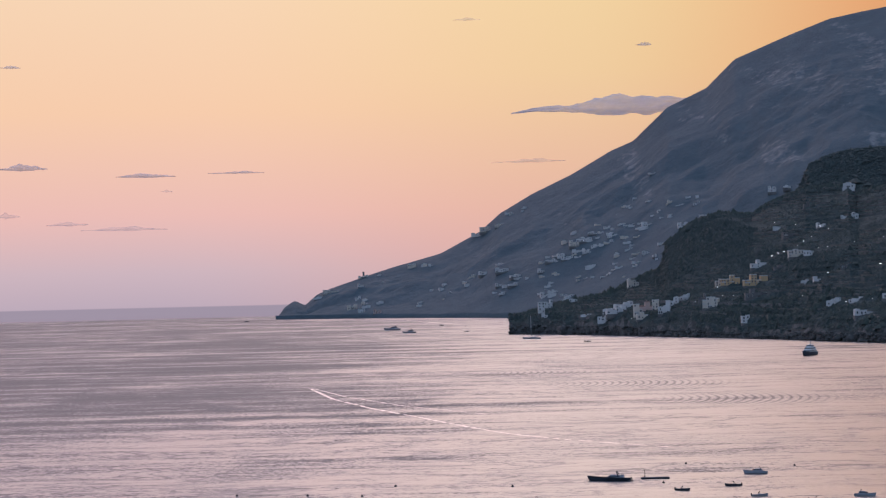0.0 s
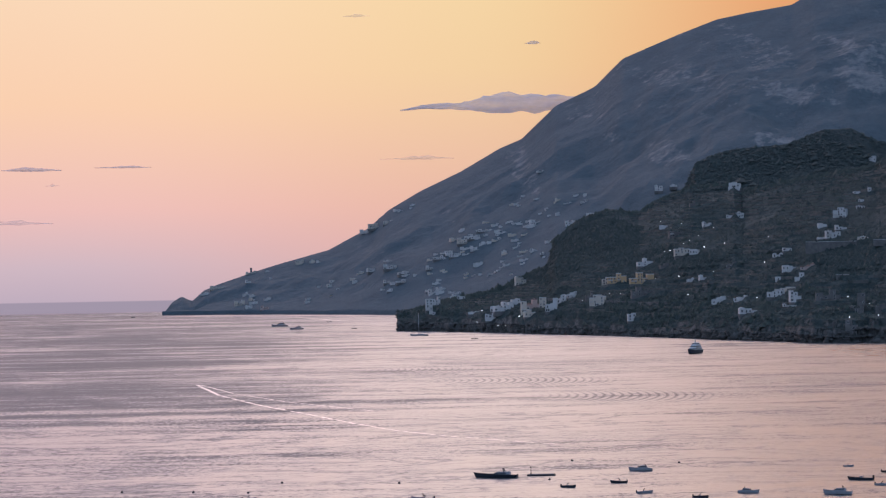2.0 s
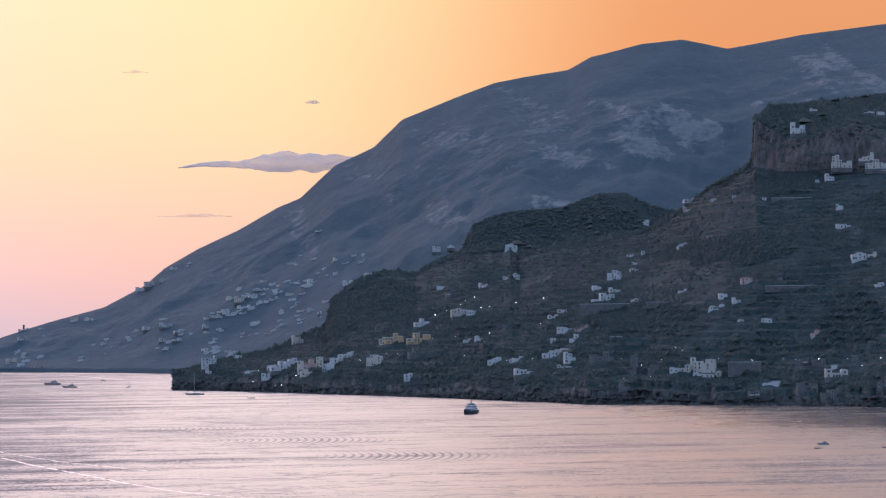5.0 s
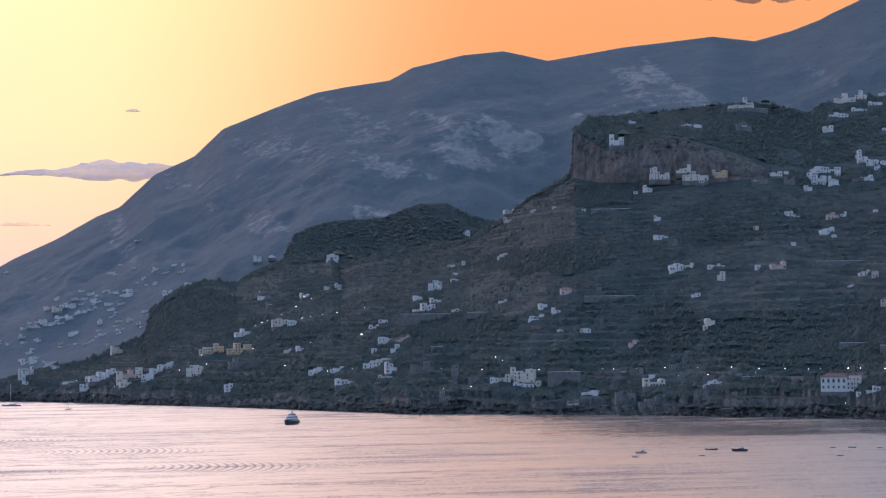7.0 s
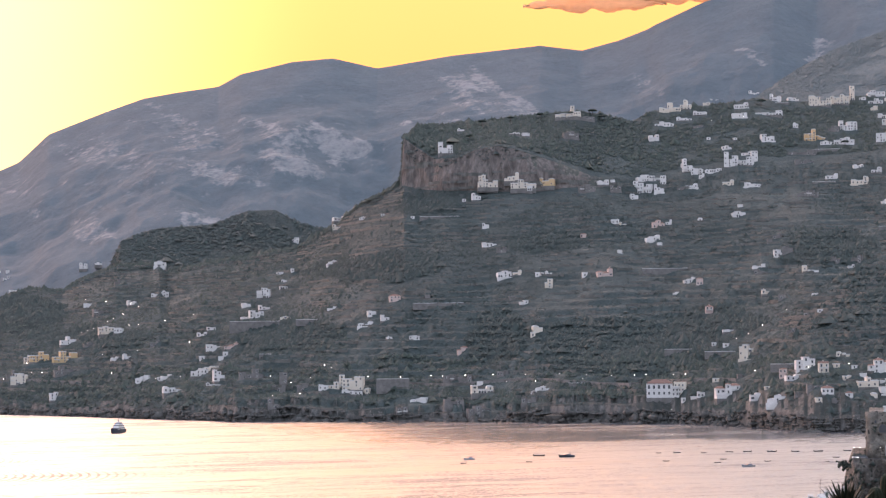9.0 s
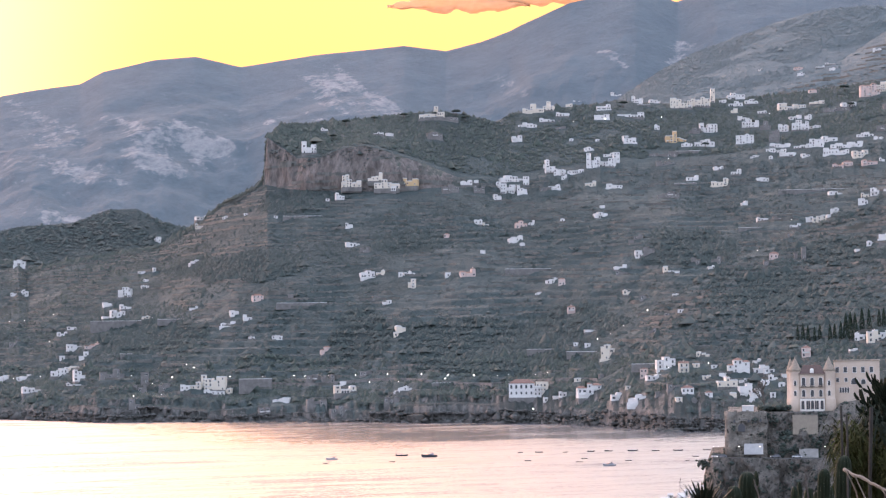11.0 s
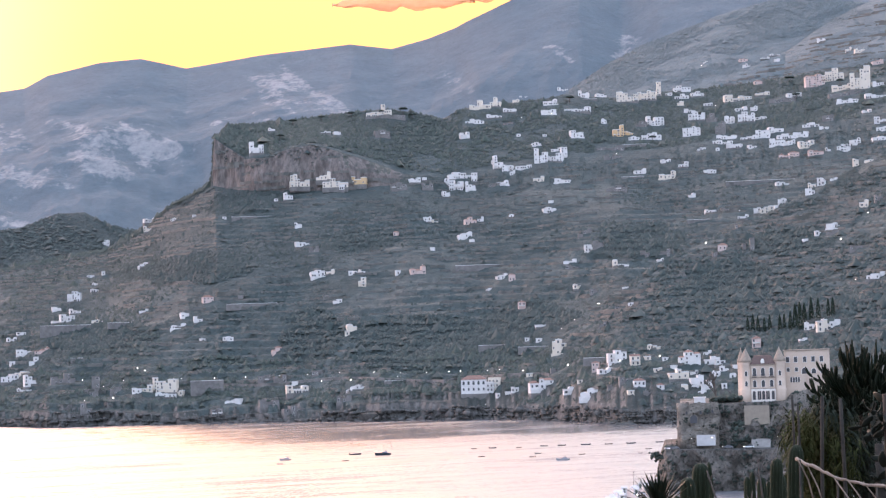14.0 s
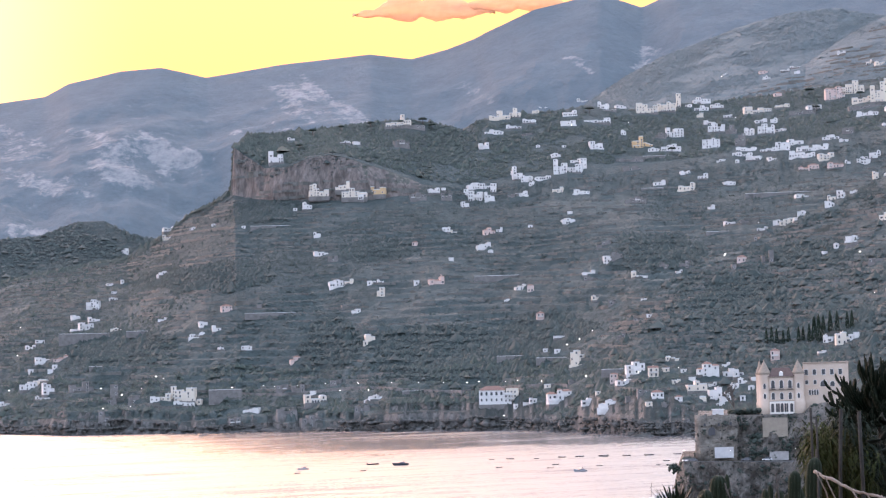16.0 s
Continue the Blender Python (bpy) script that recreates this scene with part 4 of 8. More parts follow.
TOWN_2 = [
    (1012.6, 2313.6, 242.7, 17.3, 12, "w"), (1025.4, 2300, 241.7, 11.9, 10.6, "w"), (989.4, 2289.1, 232.8, 9.2, 6.6, "w"), (1041.4, 2325.1, 253.8, 6.7, 10.7, "w"),
    (1094.1, 2258.6, 248, 13.2, 6.6, "c"), (1116.1, 2240.8, 245.4, 19.8, 5.3, "w"), (1057.7, 2279.3, 246.2, 14.5, 5.3, "w"), (1046.4, 2280.2, 244.2, 13.2, 4, "g"),
    (1228.1, 2331.2, 292.1, 34.7, 6.2, "g"), (1213.5, 2296.7, 278.4, 23.2, 5.5, "g"), (1205.8, 2215.5, 253.8, 14.6, 6, "w"), (1141.5, 2156, 228.4, 24.4, 7.1, "g"),
]
TOWN += TOWN_2
UPPER_TOWN = [
    (1460, 2554.8, 395.4, 24.8, 9.3, "w"), (1437.5, 2517.4, 381.3, 19.8, 6.9, "w"), (1460.9, 2515.4, 384.6, 18.4, 6.9, "w"), (1414.7, 2481.1, 367.6, 9, 6, "c"),
    (1431, 2541, 388.6, 9.2, 3.8, "w"), (1386.8, 2392.7, 338.2, 21.8, 11.6, "w"), (1399.1, 2432.2, 352.2, 14.8, 5.9, "w"), (1395.5, 2370.8, 333.8, 14.5, 11.6, "g"),
    (1443, 2457.5, 364.7, 12, 4.5, "w"), (1370.1, 2306.7, 311.1, 12.7, 16.9, "g"), (1404.7, 2341.8, 328.7, 12.9, 10.1, "w"), (1421.8, 2329.1, 329.8, 21.5, 13.6, "w"),
    (1457.1, 2397.1, 351.5, 16.2, 5.9, "w"), (1467.5, 2384.9, 350.4, 8.8, 6.6, "w"), (1443.2, 2328.6, 332.9, 14.4, 3.6, "w"), (1338.1, 2322.4, 310.1, 22.6, 12.7, "w"),
    (1485.2, 2451.2, 370.8, 37.7, 9.1, "c"), (1523.4, 2451.7, 379.2, 19.7, 5.3, "c"), (1561, 2521.5, 403.8, 10.9, 4.7, "p"),
]
UPPER_TOWN_2 = [
    (1516.4, 2392.6, 363.2, 35.8, 6, "g"), (1540.5, 2400.1, 370.5, 19.5, 6.8, "w"), (1586.7, 2420.4, 388.2, 27.4, 18.3, "p"), (1614, 2422.2, 396.6, 30.6, 18.4, "c"),
    (1593.5, 2367.2, 378.2, 28.5, 8.3, "c"), (1603.6, 2342.2, 375.4, 26.9, 32.9, "c"), (1576.4, 2332, 365.5, 48.9, 5.9, "g"), (1553.2, 2298.3, 352.4, 27.7, 5.1, "w"),
    (1583.9, 2279.1, 356.6, 27.8, 5.8, "w"), (1623.9, 2330.7, 379.6, 15, 5.2, "w"), (1706.2, 2447, 424.3, 15.7, 7.9, "p"), (1785.4, 2704.2, 493.9, 12.8, 6, "w"),
    (1750.9, 2582, 461, 9, 7.4, "c"), (1747.2, 2548.6, 455.6, 14.6, 5.7, "c"), (1795.4, 2849.4, 493.4, 16, 3.5, "w"), (1754.5, 2874.8, 486.8, 14.2, 5.3, "p"),
    (1742.5, 2847.4, 474.9, 12.3, 5.3, "w"), (1776.9, 2847.9, 487.4, 14.1, 3.5, "w"), (1724.7, 2731.5, 467.1, 9.4, 4.3, "w"),
]
UPPER_TOWN_3 = [
    (1723.1, 2937, 492.3, 7.2, 3.6, "w"),
]
UPPER_TOWN += UPPER_TOWN_2 + UPPER_TOWN_3
TERRACE_TOWN = [
    (1526.6, 2216.9, 330, 11.3, 4.3, "w"), (1478.9, 2232.5, 320.4, 14.1, 8.5, "g"), (1449.5, 2225.4, 312.3, 21, 5.6, "w"), (1450.5, 2198.7, 306.8, 11.1, 3.5, "w"),
    (1499.7, 2150.5, 309.3, 16.6, 8.3, "w"), (1483.2, 2125.2, 297, 13.6, 5.5, "w"), (1460.1, 2095.1, 282.3, 18.8, 5.4, "w"), (1343.3, 2257.1, 293.3, 24.9, 5.5, "w"),
    (1344.9, 2234.9, 286.4, 19.2, 6.9, "w"), (1359.7, 2276.2, 301.6, 25.1, 5.6, "w"), (1377.4, 2252.5, 298.8, 20.8, 5.6, "w"), (1393, 2245.2, 301, 18.1, 9.7, "w"),
    (1413.2, 2251.4, 307.5, 25.2, 7, "w"), (1407.2, 2208, 296.1, 30.3, 6.9, "w"), (1382.9, 2196.5, 286.6, 19.1, 8.2, "w"), (1390.6, 2181.3, 285.2, 15, 6.8, "w"),
    (1419.9, 2202.8, 297.8, 19.3, 6.2, "w"), (1308.3, 2248.9, 285.2, 10.3, 3.4, "w"), (1320.9, 2231.7, 282.4, 4.8, 4.1, "w"),
]
TERRACE_TOWN_2 = [
    (1356.5, 2210, 284.1, 10.2, 4.1, "w"), (1399.1, 2157.9, 280.4, 19, 8.8, "c"), (1382.8, 2113.3, 266.7, 18.6, 6.6, "p"), (1400.2, 2114.7, 271.6, 6, 4.7, "w"),
    (1417, 2108.4, 270.6, 16, 6.7, "w"), (1435.3, 2112, 277.7, 13.4, 10.1, "w"), (1430.7, 2127.3, 278.5, 9.4, 2.7, "w"), (1355.2, 2135.2, 264.5, 17.3, 5.3, "p"),
    (1364.4, 2131.4, 266.2, 12, 6, "p"),
]
TERRACE_TOWN += TERRACE_TOWN_2
RIGHT_SLOPE = [
    (1252.7, 2236.4, 268.6, 12.1, 4.7, "w"), (1257.7, 2205.1, 260.6, 12, 6.7, "w"), (1220.4, 2178.7, 244.9, 19.7, 9.2, "c"), (1269.1, 2162.4, 249, 14.5, 5.3, "w"),
    (1189.5, 2067.6, 214.9, 7.5, 4.4, "w"), (1266.7, 2004.4, 222.8, 15, 3.7, "w"), (1148.6, 1958.6, 190.1, 12, 3.6, "w"), (1161.6, 1947.1, 190, 13.1, 4.8, "g"),
    (1148.6, 1895.5, 179.5, 10.5, 4.7, "w"), (1179.9, 1915.5, 186.1, 10.7, 6.5, "w"), (1185.9, 1907.5, 186.1, 15.4, 7.7, "c"), (1102.6, 1757.1, 181, 3.8, 2.7, "w"),
    (1213.7, 1919.7, 195.2, 13.1, 7.2, "w"), (1135, 1748.6, 192.9, 9.3, 6, "w"), (1276.4, 1961.7, 215.8, 8.6, 6.2, "c"), (1156.4, 1762.1, 202.8, 7.8, 7.8, "w"),
    (1171.5, 1762.3, 207.8, 6.7, 2.8, "w"), (1366.2, 2009.5, 244.4, 6.4, 9, "c"), (1209.1, 1757, 225.2, 9, 2.8, "c"),
]
RIGHT_SLOPE_2 = [
    (1114.8, 1630.4, 172.8, 8.3, 6.8, "c"), (1129.8, 1628, 177.8, 7.3, 5.7, "g"), (1072.8, 1616.4, 152.7, 14.3, 5.1, "w"), (1058.5, 1619.3, 146.9, 7.1, 4.1, "w"),
    (1042.5, 1615.8, 141.8, 4.6, 2, "w"), (1063.3, 1598, 147.6, 19.2, 3, "g"), (1000, 1687.4, 137.7, 8.8, 5.7, "p"), (1013.8, 1672, 137.3, 3.1, 5.7, "g"),
    (1017.7, 1664.9, 137, 4.1, 11.3, "g"), (1048.4, 1742, 160.3, 2.7, 4.8, "g"), (1012.8, 1817.2, 139.3, 9.9, 7.1, "g"), (997, 1797.1, 133.1, 6.5, 3.8, "w"),
    (983.2, 1672.3, 131, 4.6, 4.6, "g"), (1034.2, 1525.5, 129.3, 13.6, 3.9, "g"), (990, 1435.8, 101.6, 15.6, 6, "w"), (999.2, 1528.8, 114, 8.7, 2.9, "g"),
]
RIGHT_SLOPE += RIGHT_SLOPE_2
MID_SLOPE = [
    (1060.3, 2158.4, 215.6, 5.7, 3.2, "w"), (1044.7, 2130.4, 203, 15, 6.2, "w"), (957.4, 2149.9, 191.9, 13.6, 8.7, "p"), (972.4, 2157.5, 195.5, 6.9, 5.6, "w"),
    (1002.6, 2140.8, 198.7, 5.6, 3.1, "w"), (928.4, 2100.6, 174.4, 15.7, 6.6, "w"), (926.9, 2079.8, 169, 5.4, 2.4, "w"), (1012.2, 1979.5, 170.6, 9.4, 5.3, "g"),
    (997.9, 1965.6, 165.8, 5.2, 4.1, "g"), (978.3, 1908.2, 149.1, 10.2, 6.8, "w"), (985, 1903.8, 152.2, 10.2, 7.3, "g"), (936.8, 1870, 135.9, 13.2, 4.4, "w"),
    (930.3, 1854.9, 129.3, 12, 4.9, "g"), (996.7, 1828.6, 139.4, 8.8, 6, "g"), (952.5, 1806.1, 130.2, 4.8, 5.9, "c"), (958.6, 1801.5, 129.9, 10.7, 2.1, "w"),
    (884, 1913.8, 123.4, 11.1, 5.5, "w"), (880.7, 1884.7, 120.7, 6.6, 6.6, "p"), (858.4, 1889.2, 111.9, 7.6, 2.2, "w"),
]
MID_SLOPE_2 = [
    (851.4, 1801.5, 91.7, 7.3, 6.8, "p"), (903.5, 1785.1, 109.2, 12.6, 3.7, "c"), (890, 1730.6, 102.4, 8.2, 4.6, "g"), (900.1, 1689.7, 104.9, 6, 2, "w"),
    (871.3, 1626.5, 88.7, 4.9, 2.9, "w"), (865.7, 1636.7, 86.1, 9.7, 2.4, "g"),
]
MID_SLOPE += MID_SLOPE_2
GROVES = [
    (734.7, 2338, 212, 4.5, 2.6, "w"), (787.8, 2238.6, 194.8, 7.5, 6.2, "w"), (768.9, 2171.7, 171.3, 15.8, 4.9, "w"), (768.8, 2136.3, 163.5, 10.8, 6, "g"),
    (746.3, 2063.5, 134.5, 15, 6.9, "w"), (757.5, 2058.7, 137.1, 9.2, 4.6, "c"), (772.6, 2038.7, 134.3, 4.6, 4.6, "w"), (778.3, 2039.1, 135.4, 4, 2.9, "w"),
    (785.6, 2040.2, 136.5, 6.9, 3.5, "w"), (768.4, 1996.7, 121.4, 7.9, 9.6, "c"), (811.6, 2006.6, 132.5, 5.7, 5.1, "w"), (824.7, 1984.7, 132.6, 15.8, 8.5, "p"),
    (865.3, 2142.8, 180.1, 6.1, 4.3, "p"), (871.4, 2057, 159.2, 5.3, 3.5, "w"), (918.9, 2182.8, 197.8, 8.7, 5, "w"), (926.9, 2181.1, 195.2, 8.7, 4.4, "c"),
    (731.9, 1968.9, 104.9, 8.8, 3.9, "w"), (730.6, 1995.5, 110.7, 7.8, 2.8, "g"), (706.8, 1865.6, 76.1, 9.4, 6.3, "c"),
]
GROVES_2 = [
    (701.3, 1864.7, 72, 4.7, 4.7, "c"), (660.2, 2054.4, 112.5, 5.7, 4.5, "g"), (616.5, 1965, 72.2, 7.6, 3.3, "w"),
]
GROVES += GROVES_2
SADDLE = [
    (720.4, 2596.3, 225.4, 17, 5.7, "w"), (704.8, 2551.5, 211.5, 12.5, 6.3, "c"), (717.4, 2485.3, 219.7, 7.5, 3.4, "w"), (726.7, 2426.8, 220.5, 6.7, 2.7, "w"),
    (741.8, 2907.4, 214.9, 9.5, 6.3, "w"), (624.7, 2516.5, 155, 12.3, 2.7, "w"), (633.8, 2498, 156.8, 4.1, 4.7, "w"), (657.3, 2401.7, 162.9, 9.8, 3.3, "w"),
    (652.3, 2403.3, 159.2, 3.3, 3.9, "w"), (609.3, 2444.5, 143.1, 6.6, 2.7, "w"), (600.8, 2411.1, 134.2, 9.2, 3.3, "w"), (569.7, 2383, 122.9, 15.5, 12.3, "w"),
    (554.5, 2312.7, 108, 12.5, 5.6, "w"), (539.8, 2285.4, 99.1, 16.1, 8, "w"), (530.1, 2294, 98.3, 12.4, 2.5, "w"), (544.4, 2357.6, 113.1, 10.2, 3.8, "w"),
    (633, 2075.4, 110.8, 11.4, 6.3, "p"), (590, 2163.9, 104.2, 9.4, 4.1, "w"), (556.2, 2227.1, 96.3, 10.9, 3, "c"),
]
SADDLE_2 = [
    (603.2, 2057, 95.6, 9, 5.6, "w"), (609.4, 2033.4, 91.1, 8.9, 5.6, "w"), (592.4, 2044.4, 85.5, 15.7, 4.5, "w"),
]
SADDLE += SADDLE_2
SHORE_WEST = [
    (474.7, 2267.3, 79.1, 11, 4.9, "w"), (487.9, 2280.8, 86.2, 9.8, 3.1, "w"), (468.1, 2173.8, 64.8, 17.6, 5.3, "w"), (478.6, 2143.4, 65.4, 15, 5.8, "p"),
    (446.4, 2131.8, 53.8, 5.7, 4.6, "w"), (460.8, 2109.9, 53.9, 5.7, 4, "w"), (465.6, 2110.7, 57.7, 5.1, 4.6, "w"), (427.5, 2058.2, 38.5, 16.6, 7.2, "w"),
    (441, 2070.1, 44, 24.5, 4.5, "c"), (438.9, 2016, 34.6, 10.9, 10.9, "w"), (473.4, 1922, 25.3, 12.5, 6.8, "g"), (482.7, 1942, 29.4, 7.4, 13.7, "g"),
    (462.8, 1986.8, 36.1, 23.6, 9.7, "g"), (431.6, 2009.9, 30.1, 14.1, 2.7, "w"), (451.4, 1854.2, 10.4, 10, 10, "g"), (504.4, 1880.4, 26.2, 9.2, 5.1, "w"),
    (514.3, 1878.7, 27.4, 9.2, 6.2, "c"), (522, 1879.9, 27.6, 5.1, 12.8, "c"), (530.4, 1874.7, 25.9, 19.5, 12.8, "c"),
]
SHORE_WEST_2 = [
    (528.4, 1870, 21.9, 19.4, 4.1, "w"), (540.8, 1870.8, 23, 8.2, 4.6, "c"), (490.8, 1902.1, 25.4, 10.3, 7.2, "g"), (550.9, 1788.7, 5, 9.9, 7.4, "g"),
    (600.9, 1987.8, 71.3, 7.7, 3.3, "w"),
]
SHORE_WEST += SHORE_WEST_2
SHORE_MID = [
    (615, 1949.9, 71, 6.5, 3.8, "w"), (646.9, 1901.8, 60.1, 6.3, 3.7, "p"), (636.9, 1885.6, 56.6, 3.7, 4.7, "p"), (608.5, 1827.1, 31.7, 15.2, 7.6, "g"),
    (619.7, 1819.2, 31.9, 12.1, 7.1, "g"), (649.5, 1805.1, 37.6, 10.1, 4.5, "g"), (621.6, 1779.6, 22.7, 19.8, 7.4, "c"), (626.7, 1801.4, 29.3, 5.5, 3.5, "w"),
    (570.5, 1806.1, 15.2, 15, 4.5, "w"), (590.9, 1766.4, 13.6, 17.6, 4.9, "g"), (605.4, 1742.1, 3.8, 19.4, 9.2, "g"), (657.1, 1725.9, 24.9, 13.6, 3.9, "w"),
    (648.6, 1725.2, 22.8, 5.8, 2.4, "w"), (637.3, 1706.8, 15.2, 13.4, 5.3, "g"),
]
SHORE_EAST = [
    (735.1, 1573.7, 20.4, 6.4, 4.6, "w"), (732.7, 1581.8, 19, 5.5, 2.3, "w"),
    (726.2, 1587.4, 16.4, 3.2, 3.7, "w"), (744.7, 1544.2, 23, 19.9, 9.0, "r"), (742.4, 1541.7, 20.4, 17.1, 2.7, "w"), (741.1, 1485, 19.3, 12.2, 5.7, "w"),
    (732.9, 1438.5, 18.3, 14.4, 5.9, "w"), (798.6, 1621.4, 50, 11.4, 12.8, "c"), (773.9, 1469.4, 43.1, 14.9, 9.2, "w"), (777.7, 1447.4, 40.3, 7.8, 7.8, "h"),
    (765.4, 1490.3, 35.9, 6.2, 7.9, "p"), (757.3, 1456.9, 34.9, 12.1, 3.9, "w"), (828.4, 1715.3, 73.3, 10, 2.5, "w"), (808.1, 1678.6, 60.4, 5.4, 3.4, "w"),
    (804.2, 1694.3, 61.6, 3.9, 3, "w"), (832.2, 1604.6, 71.2, 6.7, 4.8, "g"), (749.6, 1389.9, 25.7, 9.1, 4.6, "r"),
]
SHORE_EAST_2 = [
    (745.7, 1404.3, 28.7, 9.2, 3.8, "g"), (816.9, 1489.6, 51.7, 10.7, 4, "c"), (829.4, 1512, 58.3, 9.1, 2.3, "g"), (748.3, 1483.3, 27.7, 4.4, 2.6, "c"),
    (739.9, 1416, 24.2, 5.9, 2.9, "g"), (738.1, 1382, 20.4, 4.9, 2.9, "c"), (756.3, 1591.1, 32.4, 5.6, 2.8, "c"), (771.5, 1574.6, 35.7, 6.5, 2.8, "g"),
]
SHORE_EAST += SHORE_EAST_2
COVE = [
    (808, 1417.7, 39.8, 17.2, 10.3, "r"), (825, 1413.3, 38.9, 12.1, 6.5, "w"), (838.6, 1443.8, 46.8, 6.2, 3.1, "w"), (783.5, 1391.4, 29.6, 15.1, 7.6, "c"),
    (788.5, 1373, 25, 10, 7.5, "w"), (790.4, 1361.6, 22.2, 9.1, 6.6, "w"), (825.6, 1401.9, 39.3, 7.7, 3.9, "w"), (815.6, 1381.2, 34.1, 6.8, 4.2, "w"),
    (863.1, 1411.8, 50.7, 7, 7.8, "p"), (904, 1401.6, 62.5, 7.9, 6.6, "w"), (905, 1381.5, 61.3, 11.3, 9.6, "c"), (912.2, 1379.1, 64.5, 7.8, 5.7, "w"),
    (885.5, 1381.1, 55.4, 6, 1.7, "w"), (748.2, 1340.9, 5.7, 8.1, 5.7, "g"), (782.7, 1357.6, 18.4, 5.8, 4.1, "w"), (797.7, 1395, 32.5, 5.9, 3.4, "w"),
    (807.9, 1379.7, 31, 6.7, 3.4, "w"), (776.2, 1370.5, 23, 5, 2.9, "c"), (803.7, 1448.2, 43, 4.4, 2.6, "w"),
]
COVE_2 = [
    (783.3, 1422.4, 35, 6.8, 3.4, "c"), (760.2, 1377.9, 23.4, 5.8, 3.3, "r"), (795, 1419.8, 36.8, 5.1, 3, "w"), (749.8, 1378, 19.3, 6.6, 3.3, "g"),
    (815.1, 1367.7, 29.2, 5, 3.4, "w"), (828, 1384.8, 35.8, 4.2, 3, "w"), (796.2, 1461.5, 43.7, 5.3, 3.1, "c"), (795.2, 1346.5, 23, 4.1, 3.3, "w"),
]
COVE += COVE_2
FAR_VILLAGE = [
    (397.7, 4308.6, 224.1, 31.9, 5.7, "w"), (352.9, 4256.7, 191.3, 15.7, 6.7, "w"), (414.2, 4082.2, 191.2, 10.8, 5.4, "w"), (449.7, 4059, 197.3, 17.2, 8.6, "w"),
    (474, 4008.5, 198.4, 12.7, 10.6, "w"), (430.1, 4029.1, 180.6, 14.9, 6.4, "w"), (393.8, 4043.7, 164.5, 38.5, 8.6, "w"), (367.1, 4105.9, 161.2, 21.7, 5.4, "w"),
    (438.8, 3900.2, 159.9, 24.8, 7.2, "w"), (357.1, 4115.2, 166, 21.7, 6.5, "w"), (323.4, 4173.6, 162.6, 22, 6.6, "w"), (288.5, 4149.4, 153.8, 17.5, 5.5, "w"),
    (324.6, 4080.3, 145.1, 25.9, 7.5, "w"), (325.2, 4063.3, 134, 21.5, 7.5, "w"), (269.9, 4120.4, 140.3, 30.4, 8.7, "w"), (250.9, 4115.5, 131.9, 19.5, 10.9, "c"),
    (288.1, 4072.4, 128.3, 15, 5.4, "w"), (354.4, 4005.2, 129.2, 12.7, 6.3, "w"), (342.1, 3964.7, 114, 14.7, 10.5, "w"),
]
FAR_VILLAGE_2 = [
    (365.3, 3866.2, 108, 14.3, 8.2, "w"), (234.1, 4077.2, 105.6, 23.6, 7.5, "w"), (202.9, 4100.5, 102.1, 19.4, 6.5, "w"), (224.8, 4101.8, 112.6, 15.1, 5.4, "w"),
    (271.1, 4064.1, 114.5, 17.2, 8.6, "w"), (323.7, 3924.6, 90.9, 29, 8.3, "w"), (345, 3837, 92.7, 16.2, 5.1, "w"), (373.3, 3791.4, 103.8, 7, 5, "w"),
    (185.1, 4073.5, 81.7, 12.9, 8.6, "w"), (252.1, 4027.9, 79.2, 14.9, 6.4, "w"), (289.3, 3859.3, 67.4, 18.3, 7.1, "w"), (299.1, 3852, 73.3, 12.2, 5.1, "w"),
    (219.9, 4025.8, 64.9, 17, 6.4, "w"), (256.7, 3941.1, 56.8, 27, 14.6, "c"), (196, 3979.9, 46.4, 21, 8.4, "w"), (187.7, 3918.4, 36.3, 24.8, 8.3, "w"),
    (223.7, 3828, 34.2, 18.2, 6.1, "w"), (163.1, 2731.7, 36.5, 10.1, 4.3, "w"), (213, 3819.1, 28.4, 14.1, 6, "w"),
]
FAR_VILLAGE += FAR_VILLAGE_2
CAPE_VILLAGE = [
    (118.1, 2616, 25, 8.3, 13.8, "w"), (131.2, 2714.9, 29.3, 11.4, 11.4, "w"), (120.8, 2603, 19.7, 8.2, 4.8, "w"), (102, 4732.7, 178.1, 42.4, 12.5, "c"),
    (124.8, 4696, 185.4, 22.3, 9.9, "c"), (113.3, 4193.4, 85.9, 26.5, 8.8, "w"), (81.9, 4285.3, 81.4, 22.6, 6.8, "w"), (138.2, 4118.8, 74.1, 21.7, 6.5, "w"),
    (130.8, 4065, 58, 19.3, 6.4, "w"), (105, 4101.4, 58.4, 13, 5.4, "w"), (108.6, 4045.9, 42.4, 9.6, 5.3, "w"), (179.7, 4723.3, 225.1, 12.4, 6.2, "w"),
    (154.9, 4731.9, 213.4, 17.4, 6.2, "w"), (-70.3, 4698, 98.5, 17.3, 13.6, "c"), (-41.9, 4685.5, 100.4, 14.8, 8.6, "w"), (-246.4, 4644, 48.7, 34.3, 9.8, "c"),
    (-176.2, 4560.2, 63.3, 12, 6, "w"), (-176.4, 4462.9, 34.1, 16.5, 10.6, "w"), (-186.5, 4363.3, 17.7, 20.7, 10.3, "c"),
]
